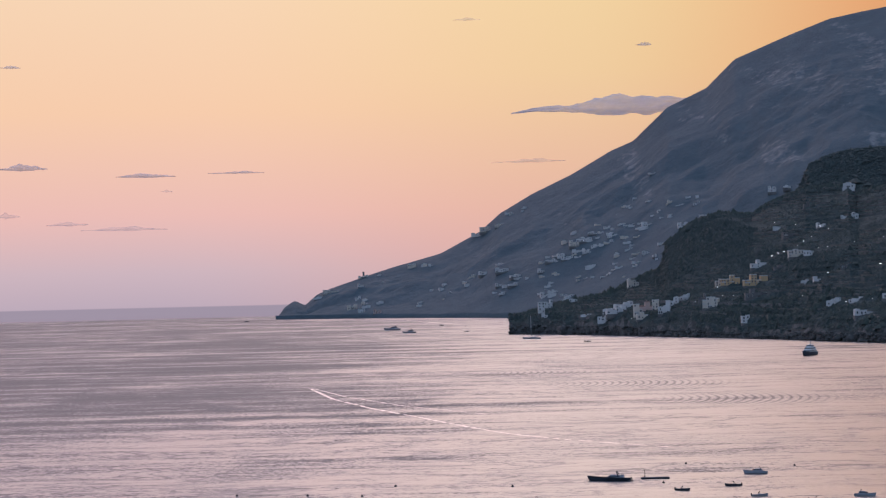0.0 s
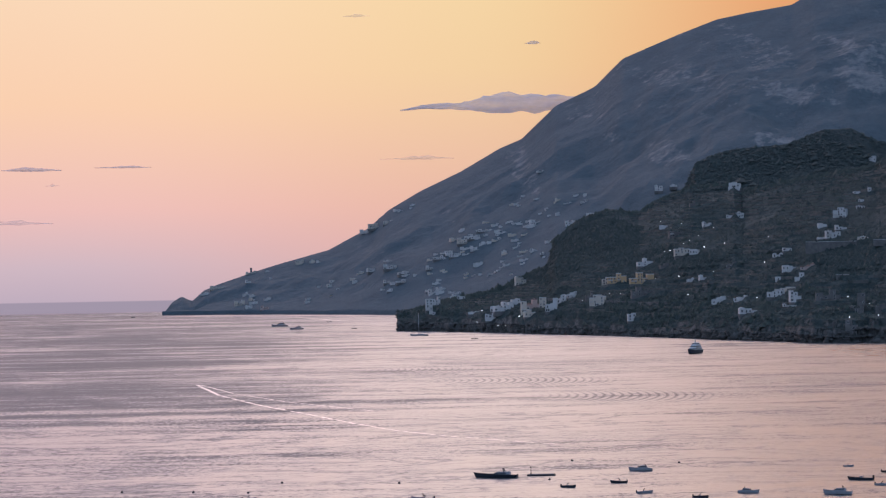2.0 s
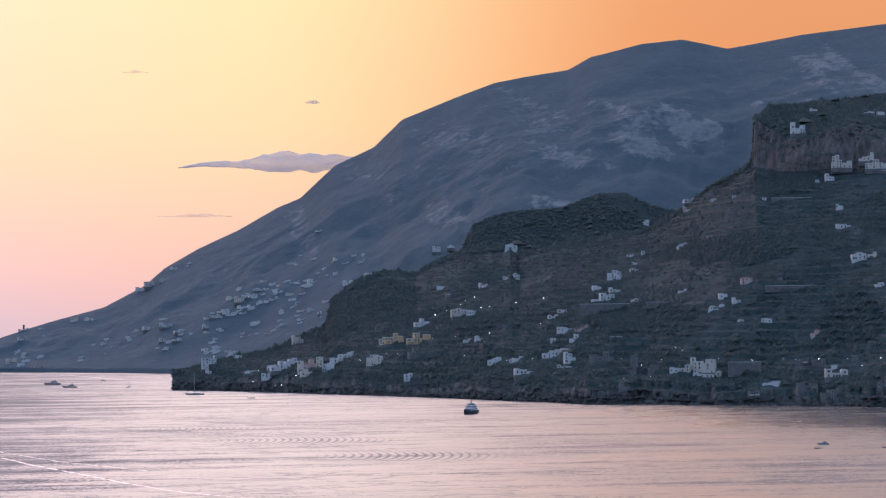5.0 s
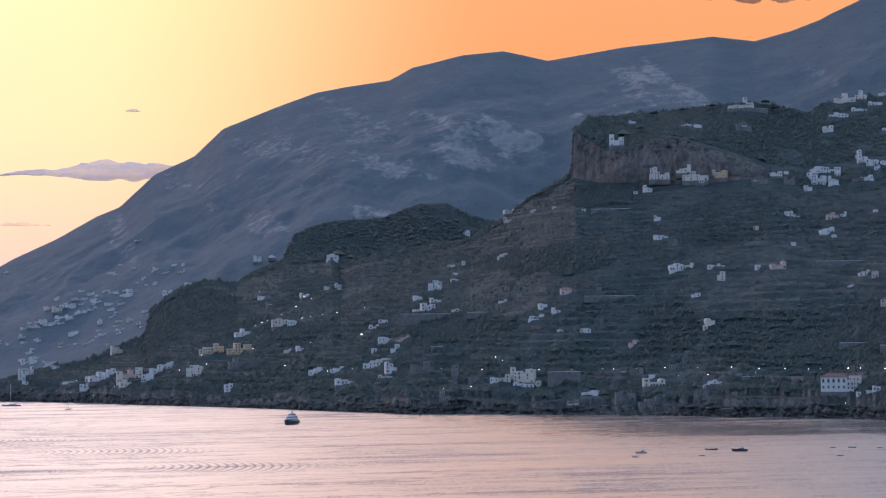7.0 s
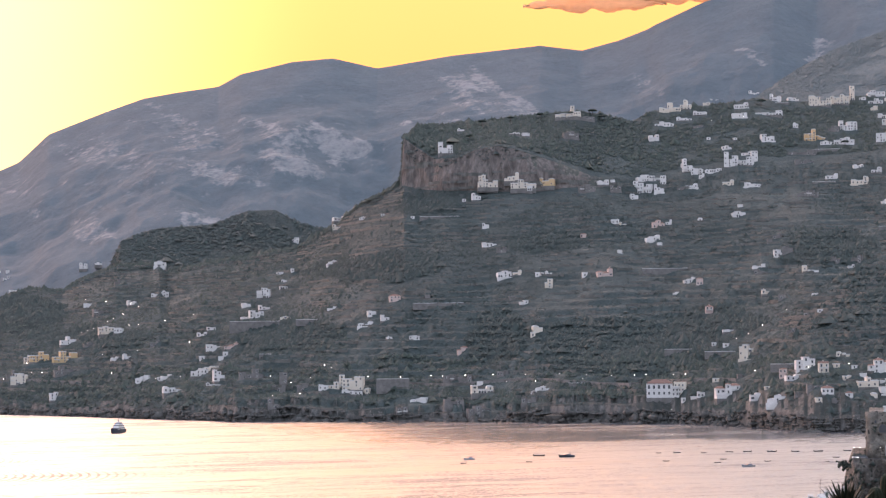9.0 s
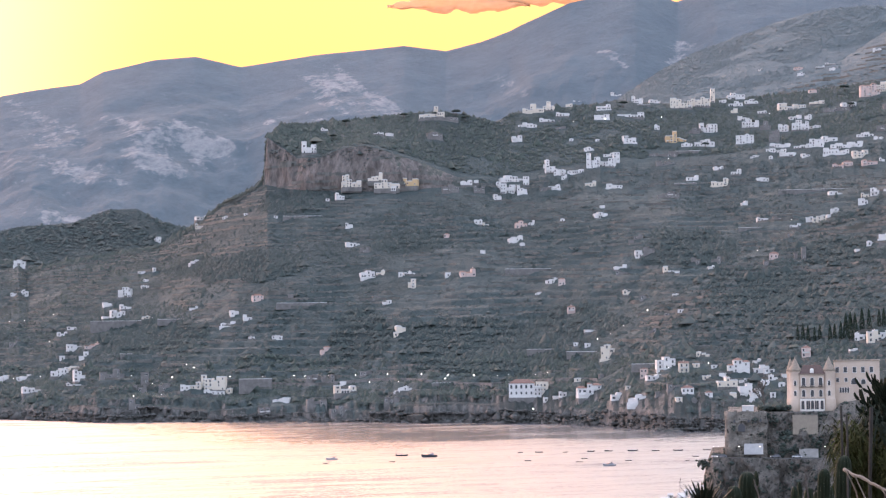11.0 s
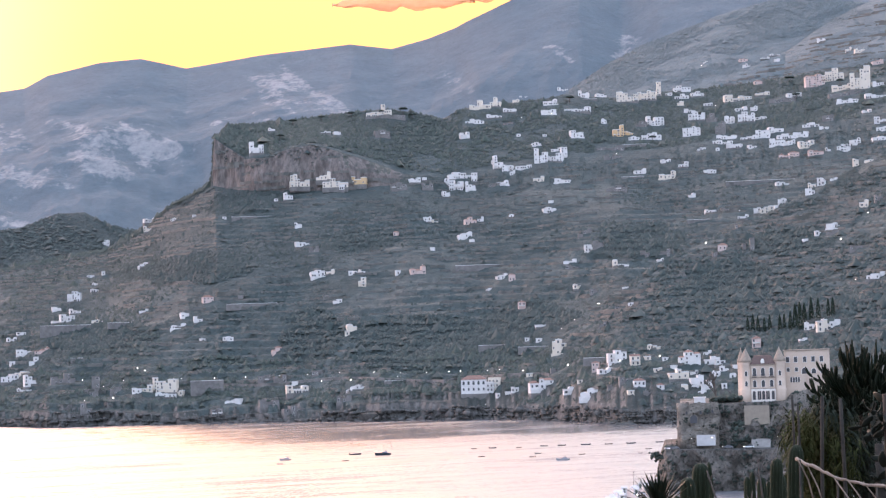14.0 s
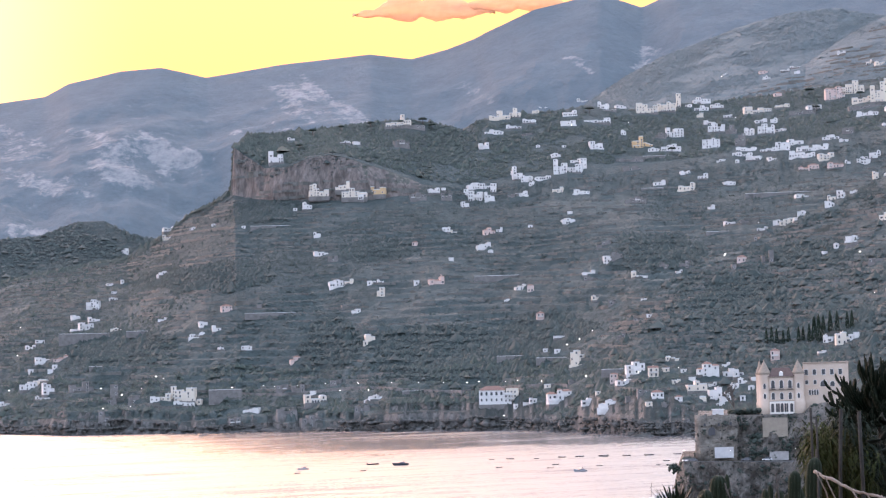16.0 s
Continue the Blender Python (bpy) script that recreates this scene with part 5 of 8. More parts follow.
CAPE_VILLAGE_2 = [
    (-159.4, 4406.2, 22.6, 23.2, 10.4, "c"), (-167.5, 4312.2, 11.2, 13.6, 7.9, "w"), (-134.8, 4276.3, 8.8, 15.8, 7.9, "p"), (-45.1, 4289, 23.9, 15.8, 6.8, "w"),
    (-3.1, 4344.9, 48.9, 13.7, 9.1, "w"), (2.8, 4375.3, 60.2, 13.8, 5.8, "w"), (11.5, 4278.9, 45.4, 6.8, 4.5, "w"), (56.6, 4342.9, 74.1, 13.7, 9.1, "c"),
    (-175.9, 4719.2, 81.9, 22.4, 7.5, "c"), (-176.2, 4729.1, 84.4, 3.7, 12.5, "g"),
]
CAPE_VILLAGE += CAPE_VILLAGE_2
HARBOUR = [
    (242.9, 2756.8, 53, 14.6, 11.7, "c"), (182.3, 2478.9, 13.2, 13.1, 9.2, "w"), (190.9, 2485.7, 24.1, 17.1, 5.9, "w"), (197.6, 2471.3, 23.5, 23.5, 10.4, "w"),
    (207.8, 2490.4, 30.3, 22.4, 7.9, "w"), (218.7, 2429, 23, 10.3, 12.8, "c"), (230.3, 2448.9, 27.1, 18.1, 10.4, "p"), (221.6, 2406.4, 18.2, 12.7, 8.3, "c"),
    (238.5, 2433.4, 27.1, 7.7, 12.9, "c"), (242.8, 2381.1, 24.5, 13.9, 15.1, "w"), (255.1, 2407.1, 32.8, 15.3, 9.6, "w"), (268.6, 2412.2, 37.6, 10.2, 7, "w"),
    (273.2, 2418.5, 41.3, 5.8, 4.5, "w"), (166.1, 2529.1, 20.6, 13.3, 3.3, "w"),
]
HOTEL = [
    (319.8, 2398.8, 54.3, 21.7, 11.5, "o"), (346, 2382.1, 53.4, 27.9, 12.7, "o"), (307.9, 2415.4, 52.6, 6.4, 9, "c"), (287.2, 2325.7, 30.3, 17.3, 12.3, "c"),
    (283.6, 2362.1, 36.2, 8.8, 10, "g"), (333.7, 2298.1, 40.3, 24.4, 9.8, "g"), (312.4, 2221.7, 15.3, 11.8, 8.3, "w"), (361.4, 2464.8, 73.4, 18.4, 9.2, "w"),
    (376.8, 2416, 71, 10.3, 4.5, "g"), (402.6, 2450.4, 84, 18.3, 9.8, "c"), (412.6, 2431.4, 85.6, 10.4, 5.8, "w"), (416.3, 2667.1, 120.2, 14.2, 5, "w"),
    (415.6, 2574.7, 109.2, 16.5, 6.2, "g"), (456.1, 2587.7, 120.2, 11.1, 6.2, "w"), (488.6, 2611.1, 131.1, 9.8, 4.2, "w"), (502.1, 2618.7, 131.3, 11.2, 8.4, "w"),
    (463.8, 2734.7, 150.7, 7.3, 6.6, "g"), (586, 3817.1, 215.1, 14.2, 10.2, "w"), (608.6, 3791.8, 220.1, 12.1, 5.1, "w"),
]
HOTEL_2 = [
    (533.2, 2814.9, 177.3, 15.1, 6.8, "w"), (428.4, 2291.7, 69.1, 11, 6.7, "g"), (385.4, 2294.4, 53.1, 8.6, 5.5, "w"), (398.3, 2279.7, 56, 12.2, 5.5, "w"),
    (383.4, 2123.1, 31.8, 13.6, 8.5, "w"), (402.9, 2095.8, 36.9, 11.2, 3.9, "w"), (397.9, 2099.4, 34.7, 6.7, 3.4, "w"), (395.6, 2029.7, 24, 17.4, 5.4, "w"),
]
HOTEL += HOTEL_2
WALLS = [
    (882.9, 1969.2, 134.7, 45.4, 5.1, "k"), (662.6, 2026.1, 105.5, 50.5, 2.2, "k"), (516.9, 2201.8, 85.4, 52.4, 8.3, "k"), (559.7, 1846, 26.6, 29.4, 9.1, "k"),
    (1190.9, 2206.3, 246.9, 26.4, 2.6, "k"), (1313.5, 2545.3, 380.6, 18.1, 2.3, "k"), (1261.5, 2327.3, 296.3, 33.4, 3.5, "k"), (1118.3, 1933.9, 179.1, 23.5, 2.4, "k"),
    (682.2, 1704.8, 29.5, 16.4, 1.9, "k"), (492.7, 2054.1, 57.2, 12.2, 2.2, "k"), (568.9, 2148.7, 92, 40.9, 2.3, "k"), (1266.6, 2050.5, 228.9, 76.1, 3.2, "k"),
    (758.7, 2312.6, 210.3, 44.8, 2.6, "k"), (798.5, 1666.8, 54.2, 29.2, 2.4, "k"), (783.4, 1715.4, 56, 29.8, 3, "k"), (780.5, 1506.5, 44.3, 31.3, 2.2, "k"),
]
LAMPS = [
    (418.1, 2705.9, 129.7), (433.5, 2641.2, 125.1), (455, 2589.4, 121), (457.3, 2551.5, 117.3), (435.1, 2531, 107.5), (422.1, 2518.7, 102), (414.1, 2511.6, 97.9), (389.9, 2503.5, 88.6),
    (381.5, 2496.7, 85.3), (396.6, 2503.2, 90.6), (429.5, 2456.9, 93), (439.3, 2451.9, 94.1), (450.5, 2440.7, 96.5), (468.3, 2443.3, 98.4), (492.9, 2403.6, 103.3), (456.4, 2245.1, 72.2),
    (410.6, 2296.6, 63.8), (380.5, 2343.3, 59.9), (358, 2364.7, 57.7), (368.2, 2210.1, 40.5), (393.8, 2108.3, 35.2), (414.5, 2082.3, 37.4), (335.5, 2397.4, 55.4), (327, 2302.4, 39.2),
    (515.2, 2305.8, 93.2), (257.7, 4132.8, 143.5), (268.6, 4121.7, 141.1), (195.7, 4011.9, 59.5), (218.1, 3991.6, 56.1), (167.8, 2500.6, 9.9),
]
LAMPS_2 = [
    (175.4, 2517.3, 23.2), (211, 2426.5, 17.6), (305.5, 2401.5, 51.3), (305.3, 2356.3, 42.1), (314, 2332.9, 41.6), (277.3, 2371.1, 34.9), (189.4, 2455.4, 6.6), (196.2, 2437.6, 6.9),
    (202.2, 2420, 7.2), (601.7, 1864.2, 36.9), (608.6, 1852.7, 36.2), (624, 1833.1, 36.8), (642.9, 1812.2, 37.3), (647.6, 1788.5, 31.2), (662.3, 1782, 37.7), (660.9, 1751.9, 31.4),
    (681.4, 1748.6, 37.7), (694, 1725.9, 33.4), (697.5, 1726.6, 36.8), (712.6, 1705.5, 36.3), (732.5, 1701.4, 36.2), (527.3, 1960.2, 47.3), (530.8, 1947.2, 44.6), (507.2, 1935.9, 36.5),
    (491.5, 1947.5, 31.2), (482.6, 1880.4, 21.9), (551.9, 1899, 36.3), (575.3, 1873.8, 36.1), (457.3, 1881.7, 20.7), (471.2, 2006.7, 37.8),
]
LAMPS_3 = [
    (483.5, 1994.9, 37.5), (741.2, 1697.1, 36.5), (756.7, 1674.7, 36.5), (757.4, 1651.8, 37), (763.1, 1617.1, 36.3), (764.8, 1611.8, 36.8), (778.2, 1564.1, 40), (830.4, 1678.9, 70.7),
    (818.6, 1679.7, 66), (842.9, 1678.1, 77.8), (870.6, 1685.8, 91.3), (774.6, 1466.2, 43), (797, 1462.8, 45), (806.5, 1461.1, 45.6), (718.4, 1595.1, 9.7), (1134.7, 1989.4, 187.4),
    (1157.4, 1949.2, 190.1), (1162.6, 1925, 188.5), (1003.1, 1722.6, 145.7), (1711.1, 2930.8, 486.7), (1103.7, 1608.4, 165.2), (983.6, 1454.1, 100.6), (1049.3, 1571.3, 139.8), (802.6, 1343.2, 22.7),
    (1231.6, 2494.7, 354.7), (1189.4, 2500.1, 350.1), (1312.9, 2493.5, 358.9), (1226.1, 2311.5, 286.1), (1375.6, 2306.3, 311.8), (1448, 2447.1, 362.9),
]
LAMPS_4 = [
    (1587.6, 2503.2, 406),
]
LAMPS += LAMPS_2 + LAMPS_3 + LAMPS_4
DISTRICTS = [("PLATEAU", PLATEAU, "under the cliff plateau", "plateau houses"), ("RIDGE", RIDGE, "on the ridge among pines", "ridge houses"),
             ("TOWN", TOWN, "in the hill town", "hill town houses"), ("UPPER", UPPER_TOWN, "in the upper town", "upper town houses"),
             ("TERRACE", TERRACE_TOWN, "stepped above the terraces", "terrace town houses"), ("RIGHT", RIGHT_SLOPE, "along the hillside road", "hillside houses"),
             ("MID", MID_SLOPE, "between terraced gardens", "garden houses"), ("GROVES", GROVES, "among lemon groves", "grove houses"),
             ("SADDLE", SADDLE, "on the green saddle", "saddle houses"), ("WEST", SHORE_WEST, "over the rocky shore", "shore houses"),
             ("SHORE", SHORE_MID, "beside the coast road", "shore houses"), ("EAST", SHORE_EAST, "above the cove", "cove houses"),
             ("COVE", COVE, "behind the castle rock", "cove houses"), ("FAR", FAR_VILLAGE, "in the far village", "far village houses"),
             ("CAPE", CAPE_VILLAGE, "near the cape", "cape houses"), ("HARBOUR", HARBOUR, "at the little harbour", "harbour houses"), ("HOTEL", HOTEL, "on the wooded headland", "headland houses")]
BUILT = []
for _, rows_, where_, group_ in DISTRICTS:
    for x, y, z, w, h, look_ in rows_:
        if group_ == "plateau houses":
            k_ = 0.998 if z < 262 else 0.9986
            x, y = k_ * x, k_ * y
        BUILT.append((x, y, w))
        house(x, y, z, w, h, look_, where_, group_)


def hotel(az, d, z):
    """The long white hotel over the cove: a red hipped roof, arched upper windows, a stepped wing with balconies."""
    a = math.radians(az)
    ob = thing("hotel", pose(d * math.sin(a), d * math.cos(a), z, 0, 0, -az - 4), "long white hotel with a red tiled roof above the cove", "hotel")
    BUILT.append((d * math.sin(a), d * math.cos(a), 34.0))
    bm = bmesh.new()
    box(bm, -16, 4.6, 0, 12, -0.6, 11, bevel=0.06)
    part("wall", bm, WHITE, ob)
    bm = bmesh.new()
    box(bm, -16.6, 15.8, -0.6, 12, -7, -0.6, bevel=0.1)
    part("plinth", bm, STONE, ob, "rough grey stone plinth")
    bm = bmesh.new()
    gable(bm, 20.6, 12, 0.6, 11, 3.4, 5.0)
    bmesh.ops.translate(bm, vec=(-5.7, 0, 0), verts=bm.verts)
    part("roof", bm, TILES, ob, "red tiled hipped roof")
    bm = bmesh.new()
    box(bm, -16.15, 4.75, -0.15, 0, 5.6, 5.9)
    box(bm, -16.2, 4.8, -0.25, 0, 10.5, 10.9)
    part("cornice", bm, TRIM, ob)
    for k in range(5):
        x = -14 + 4.1 * k
        bm = bmesh.new()
        arch_opening(bm, x, 6.8, 1.7, 3.0, -0.02)
        part("arched_window", bm, [GLASS_AND_SHADE, TRIM], ob)
        hang("window", WINDOWS["tall"], ob, at=pose(x, -0.03, 2.1))
    for name_, x0, x1, y0, top, look__ in (("wing", 4.6, 10.5, -1.6, 8.6, WHITE), ("rear_wing", 6.0, 16.0, 3.0, 12.4, CREAM)):
        bm = bmesh.new()
        box(bm, x0 + 0.02, x1, y0, 11, -0.6, top, bevel=0.06)
        wing_ = part(name_, bm, look__, ob)
        bm = bmesh.new()
        box(bm, x0 - 0.2, x1 + 0.25, y0 - 0.25, 11.2, top, top + 0.35)
        part("roof_edge", bm, TILES if name_ == "rear_wing" else TRIM, wing_)
        for z_ in (1.6, 5.0, 8.6):
            if z_ + 2.3 < top:
                for x in np.arange(x0 + 1.5, x1 - 0.6, 2.9):
                    hang("window", WINDOWS["small"], wing_, at=pose(float(x), y0 - 0.03, z_))
    for z_ in (3.6, 6.9):
        bm = bmesh.new()
        box(bm, 4.9, 13.5, -2.9, -1.6, z_, z_ + 0.2)
        box(bm, 4.9, 13.5, -2.9, -2.8, z_ + 0.2, z_ + 1.0)
        part("balcony", bm, TRIM, ob)


def road_wall(sheet, first, last, z0, tall):
    """The coast road's long stone wall and its pale parapet, following the slope at one height."""
    X, Y, Z = sheet[1:]
    line = []
    for j in range(X.shape[1]):
        az = math.degrees(math.atan2(X[40, j], Y[40, j]))
        if first < az < last:
            z = z0 + 2.0 * math.sin(az * 1.3)
            i = max(int(np.argmax(Z[8:, j] > z)) + 8, 1)
            line.append((float(X[i, j]), float(Y[i, j]), z))
    ease_ = np.array(line)
    for k in (0, 1):
        ease_[:, k] = np.convolve(np.pad(ease_[:, k], 4, mode="edge"), np.ones(9) / 9, mode="valid")
    ob = thing("coast_road_wall", pose(*line[0]), "long stone wall with pale parapet carrying the coast road", "wall")
    o = Vector(line[0])
    for name_, low, high, out, deep, mat in (("wall", -4.0, tall, 1.5, 5.0, STONE), ("parapet", tall, tall + 0.7, 1.7, 0.4, STONE)):
        bm = bmesh.new()
        rows_ = []
        for x, y, z in ease_:
            d = math.hypot(x, y)
            ux, uy = x / d, y / d
            rows_.append([bm.verts.new(Vector((x + ux * q, y + uy * q, z + h)) - o) for q, h in ((-out, low), (-out, high), (deep - out, high), (deep - out, low))])
        for p, q in zip(rows_, rows_[1:]):
            for k in range(3):
                bm.faces.new((p[k], q[k], q[k + 1], p[k + 1]))
        part(name_, bm, mat, ob)


rng_ = np.random.default_rng(60)
for rows_, extra, where_, group_ in ((FAR_VILLAGE, 2, "in the far village", "far village houses"), (CAPE_VILLAGE, 1, "near the cape", "cape houses")):
    for x, y, z, w, h, look_ in list(rows_):
        for _ in range(extra):
            px_, py_ = x + rng_.normal(0, 30), y + rng_.normal(0, 45)
            q_ = np.argmin((far[1] - px_) ** 2 + (far[2] - py_) ** 2)
            gx, gy, gz_ = far[1].flat[q_], far[2].flat[q_], far[3].flat[q_]
            if gz_ > 12:
                house(gx, gy, gz_, w * rng_.uniform(0.45, 0.75), h * rng_.uniform(0.45, 0.75), "w" if rng_.random() < 0.8 else "c", where_, group_, True)
hotel(24.12, 1762, 20.6)
road_wall(main, 15.0, 26.0, 31.0, 2.2)
road_wall(main, 3.6, 9.0, 34.0, 1.8)
for x, y, z, w, h, _ in WALLS:
    retaining_wall(x, y, z, w, h)
first_lamp = street_lamp_parts(0.66)
for i, (x, y, z) in enumerate(LAMPS):
    BUILT.append((x, y, 7.0))
    m = pose(x, y, z - 3.4, 0, 0, -math.degrees(math.atan2(x, y)))
    if i == 0:
        first_lamp.matrix_world = m
    else:
        copy_thing(first_lamp, m)


# ---- boats, wakes and buoys on the water ----
HULL_DARK = mottled("dark_blue_hull_paint", (0.02, 0.024, 0.035), (0.035, 0.04, 0.05), 1.5, 0.35)
HULL_WHITE = mottled("white_gelcoat", (0.3, 0.3, 0.32), (0.38, 0.38, 0.4), 1.5, 0.35)
DECK = mottled("weathered_deck", (0.22, 0.2, 0.18), (0.3, 0.27, 0.23), 3.0, 0.7)
SAIL_GREY = mottled("aluminium_mast", (0.4, 0.4, 0.42), (0.5, 0.5, 0.5), 3.0, 0.45, metal=0.7)
# pale colour and gloss stand in for the slick's bright sky reflection
WAKE_SHEEN = mottled("wake_sky_sheen", (0.5, 0.47, 0.47), (0.62, 0.58, 0.58), 0.2, 0.3)
WAKE_SHEEN.node_tree.nodes["Principled BSDF"].inputs["IOR"].default_value = 2.4


def hull(bm, long, wide, high, draught=0.3, sharp=0.45, sheer=0.25, mat=0):
    """A boat's hull along x, bow at -x: sections with a raked stem, flare and a flat deck."""
    rows, n = [], 9
    for i in range(n):
        s = i / (n - 1)
        x = -long / 2 + long * s
        w = wide / 2 * min(1.0, (s / sharp) ** 0.65 if s < sharp else 1.0) * (1 - 0.12 * max(0, s - 0.7) / 0.3)
        top = high * (1 + sheer * (1 - s) ** 2)
        keel = -draught * min(1, s * 2.2 + 0.1)
        rake = -0.06 * long * (1 - s) ** 3
        rows.append([bm.verts.new(p) for p in ((x + rake, -max(w, 0.02), top), (x, -max(w * 0.82, 0.015), 0.15 * high), (x, 0, keel), (x, max(w * 0.82, 0.015), 0.15 * high), (x + rake, max(w, 0.02), top))])
    for a, b in zip(rows, rows[1:]):
        for k in range(4):
            bm.faces.new((a[k], a[k + 1], b[k + 1], b[k])).material_index = mat
        bm.faces.new((a[4], a[0], b[0], b[4])).material_index = mat
    bm.faces.new(rows[0])
    bm.faces.new(rows[-1][::-1])


def cabin(bm, x0, x1, w, z0, z1, slope=0.35, mat=0):
    """A deckhouse with raked ends and a crowned roof."""
    h = z1 - z0
    v = [bm.verts.new(p) for p in ((x0, -w / 2, z0), (x1, -w / 2, z0), (x1, w / 2, z0), (x0, w / 2, z0),
                                   (x0 + h / slope * 0.6, -w * 0.4, z1), (x1 - h * 0.35, -w * 0.4, z1), (x1 - h * 0.35, w * 0.4, z1), (x0 + h / slope * 0.6, w * 0.4, z1))]
    for q in ((3, 2, 1, 0), (4, 5, 6, 7), (0, 1, 5, 4), (1, 2, 6, 5), (2, 3, 7, 6), (3, 0, 4, 7)):
        bm.faces.new([v[i] for i in q]).material_index = mat


def boat(x, y, long, kind, i):
    rnd = random.Random(i * 7 + 3)
    side = -math.degrees(math.atan2(x, y)) + rnd.uniform(-22, 22)
    L = long
    names = {"yacht": ("motor_yacht", "sleek dark motor yacht lying at anchor in the bay", "yacht"), "raft": ("work_raft", "low dark mooring raft with a lamp post", "raft"),
             "cruiser": ("cabin_cruiser", "pale cabin cruiser moored in the bay", "boat"), "launch": ("launch", "small open launch with outboard and roll bar", "boat"),
             "row": ("rowing_boat", "small dark fishing boat on its mooring", "boat"), "sail": ("sailing_boat", "sailing boat at anchor with bare mast", "sailboat"),
             "ferry": ("passenger_boat", "white passenger boat under way off the cape", "boat"), "ship": ("superyacht", "tall dark superyacht seen bow on", "yacht")}
    name, label, cat = names[kind]
    if kind == "ship":
        side += 54
        L = long * 2.2
    flip = 180 if kind in ("row", "launch", "cruiser") and rnd.random() < 0.5 else 0
    ob = thing(name, pose(x, y, 0.0, 0, 0, side + flip), label, cat, "boats on the bay" if kind in ("row", "launch", "cruiser", "sail", "ferry") else "")
    bm = bmesh.new()
    if kind == "yacht":
        hull(bm, L, L * 0.24, L * 0.085, 0.4, 0.55, 0.5)
        part("hull", bm, HULL_DARK, ob)
        bm = bmesh.new()
        cabin(bm, -0.12 * L, 0.34 * L, L * 0.17, L * 0.08, L * 0.155, 0.3)
        part("deckhouse", bm, HULL_WHITE, ob, "low raked pale deckhouse")
        bm = bmesh.new()
        cabin(bm, -0.06 * L, 0.25 * L, L * 0.174, L * 0.1, L * 0.135, 0.3)
        part("windscreen", bm, GLASS_AND_SHADE, ob)
        bm = bmesh.new()
        for s in (-1, 1):
            tube(bm, [(0.2 * L, s * 0.08 * L, 0.13 * L), (0.17 * L, s * 0.07 * L, 0.19 * L), (0.16 * L, 0, 0.2 * L)], 0.012 * L, 6)
        lathe(bm, [(0.03 * L, 0), (0.03 * L, 0.015 * L), (0.01 * L, 0.03 * L)], 8, (0.16 * L, 0, 0.2 * L))
        part("radar_arch", bm, HULL_DARK, ob)
        bm = bmesh.new()
        box(bm, 0.46 * L, 0.53 * L, -0.1 * L, 0.1 * L, 0.012 * L, 0.025 * L)
        part("bathing_platform", bm, DECK, ob)
    elif kind == "raft":
        box(bm, -L / 2, L / 2, -1.1, 1.1, -0.2, 0.45, bevel=0.06)
        part("pontoon", bm, HULL_DARK, ob)
        bm = bmesh.new()
        box(bm, -L / 2 + 0.1, L / 2 - 0.1, -1.0, 1.0, 0.45, 0.55)
        part("deck", bm, DECK, ob)
        bm = bmesh.new()
        lathe(bm, [(0.25, 0.5), (0.2, 0.9), (0.09, 1.0), (0.08, 2.4), (0.2, 2.5), (0.16, 2.8), (0.05, 2.9)], 8, (-L * 0.36, 0, 0))
        part("lamp_post", bm, HULL_DARK, ob)
    elif kind == "ship":
        hull(bm, L, L * 0.26, L * 0.1, 0.6, 0.5, 0.4)
        part("hull", bm, HULL_DARK, ob)
        for k, (a, b, w) in enumerate(((-0.22, 0.42, 0.22), (-0.12, 0.36, 0.2), (-0.02, 0.26, 0.16))):
            bm = bmesh.new()
            cabin(bm, a * L, b * L, w * L, (0.1 + 0.07 * k) * L, (0.168 + 0.07 * k) * L, 0.5)
            part("deck_storey", bm, WHITE, ob)
            bm = bmesh.new()
            cabin(bm, (a + 0.02) * L, (b - 0.04) * L, (w + 0.012) * L, (0.125 + 0.07 * k) * L, (0.15 + 0.07 * k) * L, 0.5)
            part("window_band", bm, GLASS_AND_SHADE, ob)
        bm = bmesh.new()
        tube(bm, [(0.12 * L, 0, 0.3 * L), (0.14 * L, 0, 0.42 * L)], [0.02 * L, 0.008 * L], 6)
        part("mast", bm, SAIL_GREY, ob)
    elif kind == "sail":
        hull(bm, L, L * 0.26, L * 0.075, 0.3, 0.6, 0.3)
        part("hull", bm, HULL_WHITE if i % 2 else HULL_DARK, ob)
        bm = bmesh.new()
        cabin(bm, -0.15 * L, 0.25 * L, L * 0.16, L * 0.07, L * 0.115, 0.5)
        part("coachroof", bm, HULL_WHITE, ob)
        bm = bmesh.new()
        tube(bm, [(-0.05 * L, 0, 0.06 * L), (-0.05 * L, 0, 1.28 * L)], [0.014 * L, 0.008 * L], 6)
        part("mast", bm, SAIL_GREY, ob)
        bm = bmesh.new()
        tube(bm, [(-0.05 * L, 0, 0.17 * L), (0.4 * L, 0, 0.16 * L)], 0.014 * L, 6)
        part("boom", bm, SAIL_GREY, ob)
        bm = bmesh.new()
        for e in ((-0.5, 0.1), (0.5, 0.1)):
            tube(bm, [(e[0] * L, 0, e[1] * L), (-0.05 * L, 0, 1.26 * L)], 0.004 * L, 4)
        part("stay", bm, IRON, ob)
    else:
        dark = kind == "row" or (kind == "launch" and rnd.random() < 0.6) or (kind == "cruiser" and i == 24)
        hull(bm, L, max(L * 0.34, 1.2), L * (0.1 if kind in ("row", "ferry") else 0.13), 0.25, 0.5, 0.45)
        part("hull", bm, HULL_DARK if dark else HULL_WHITE, ob)
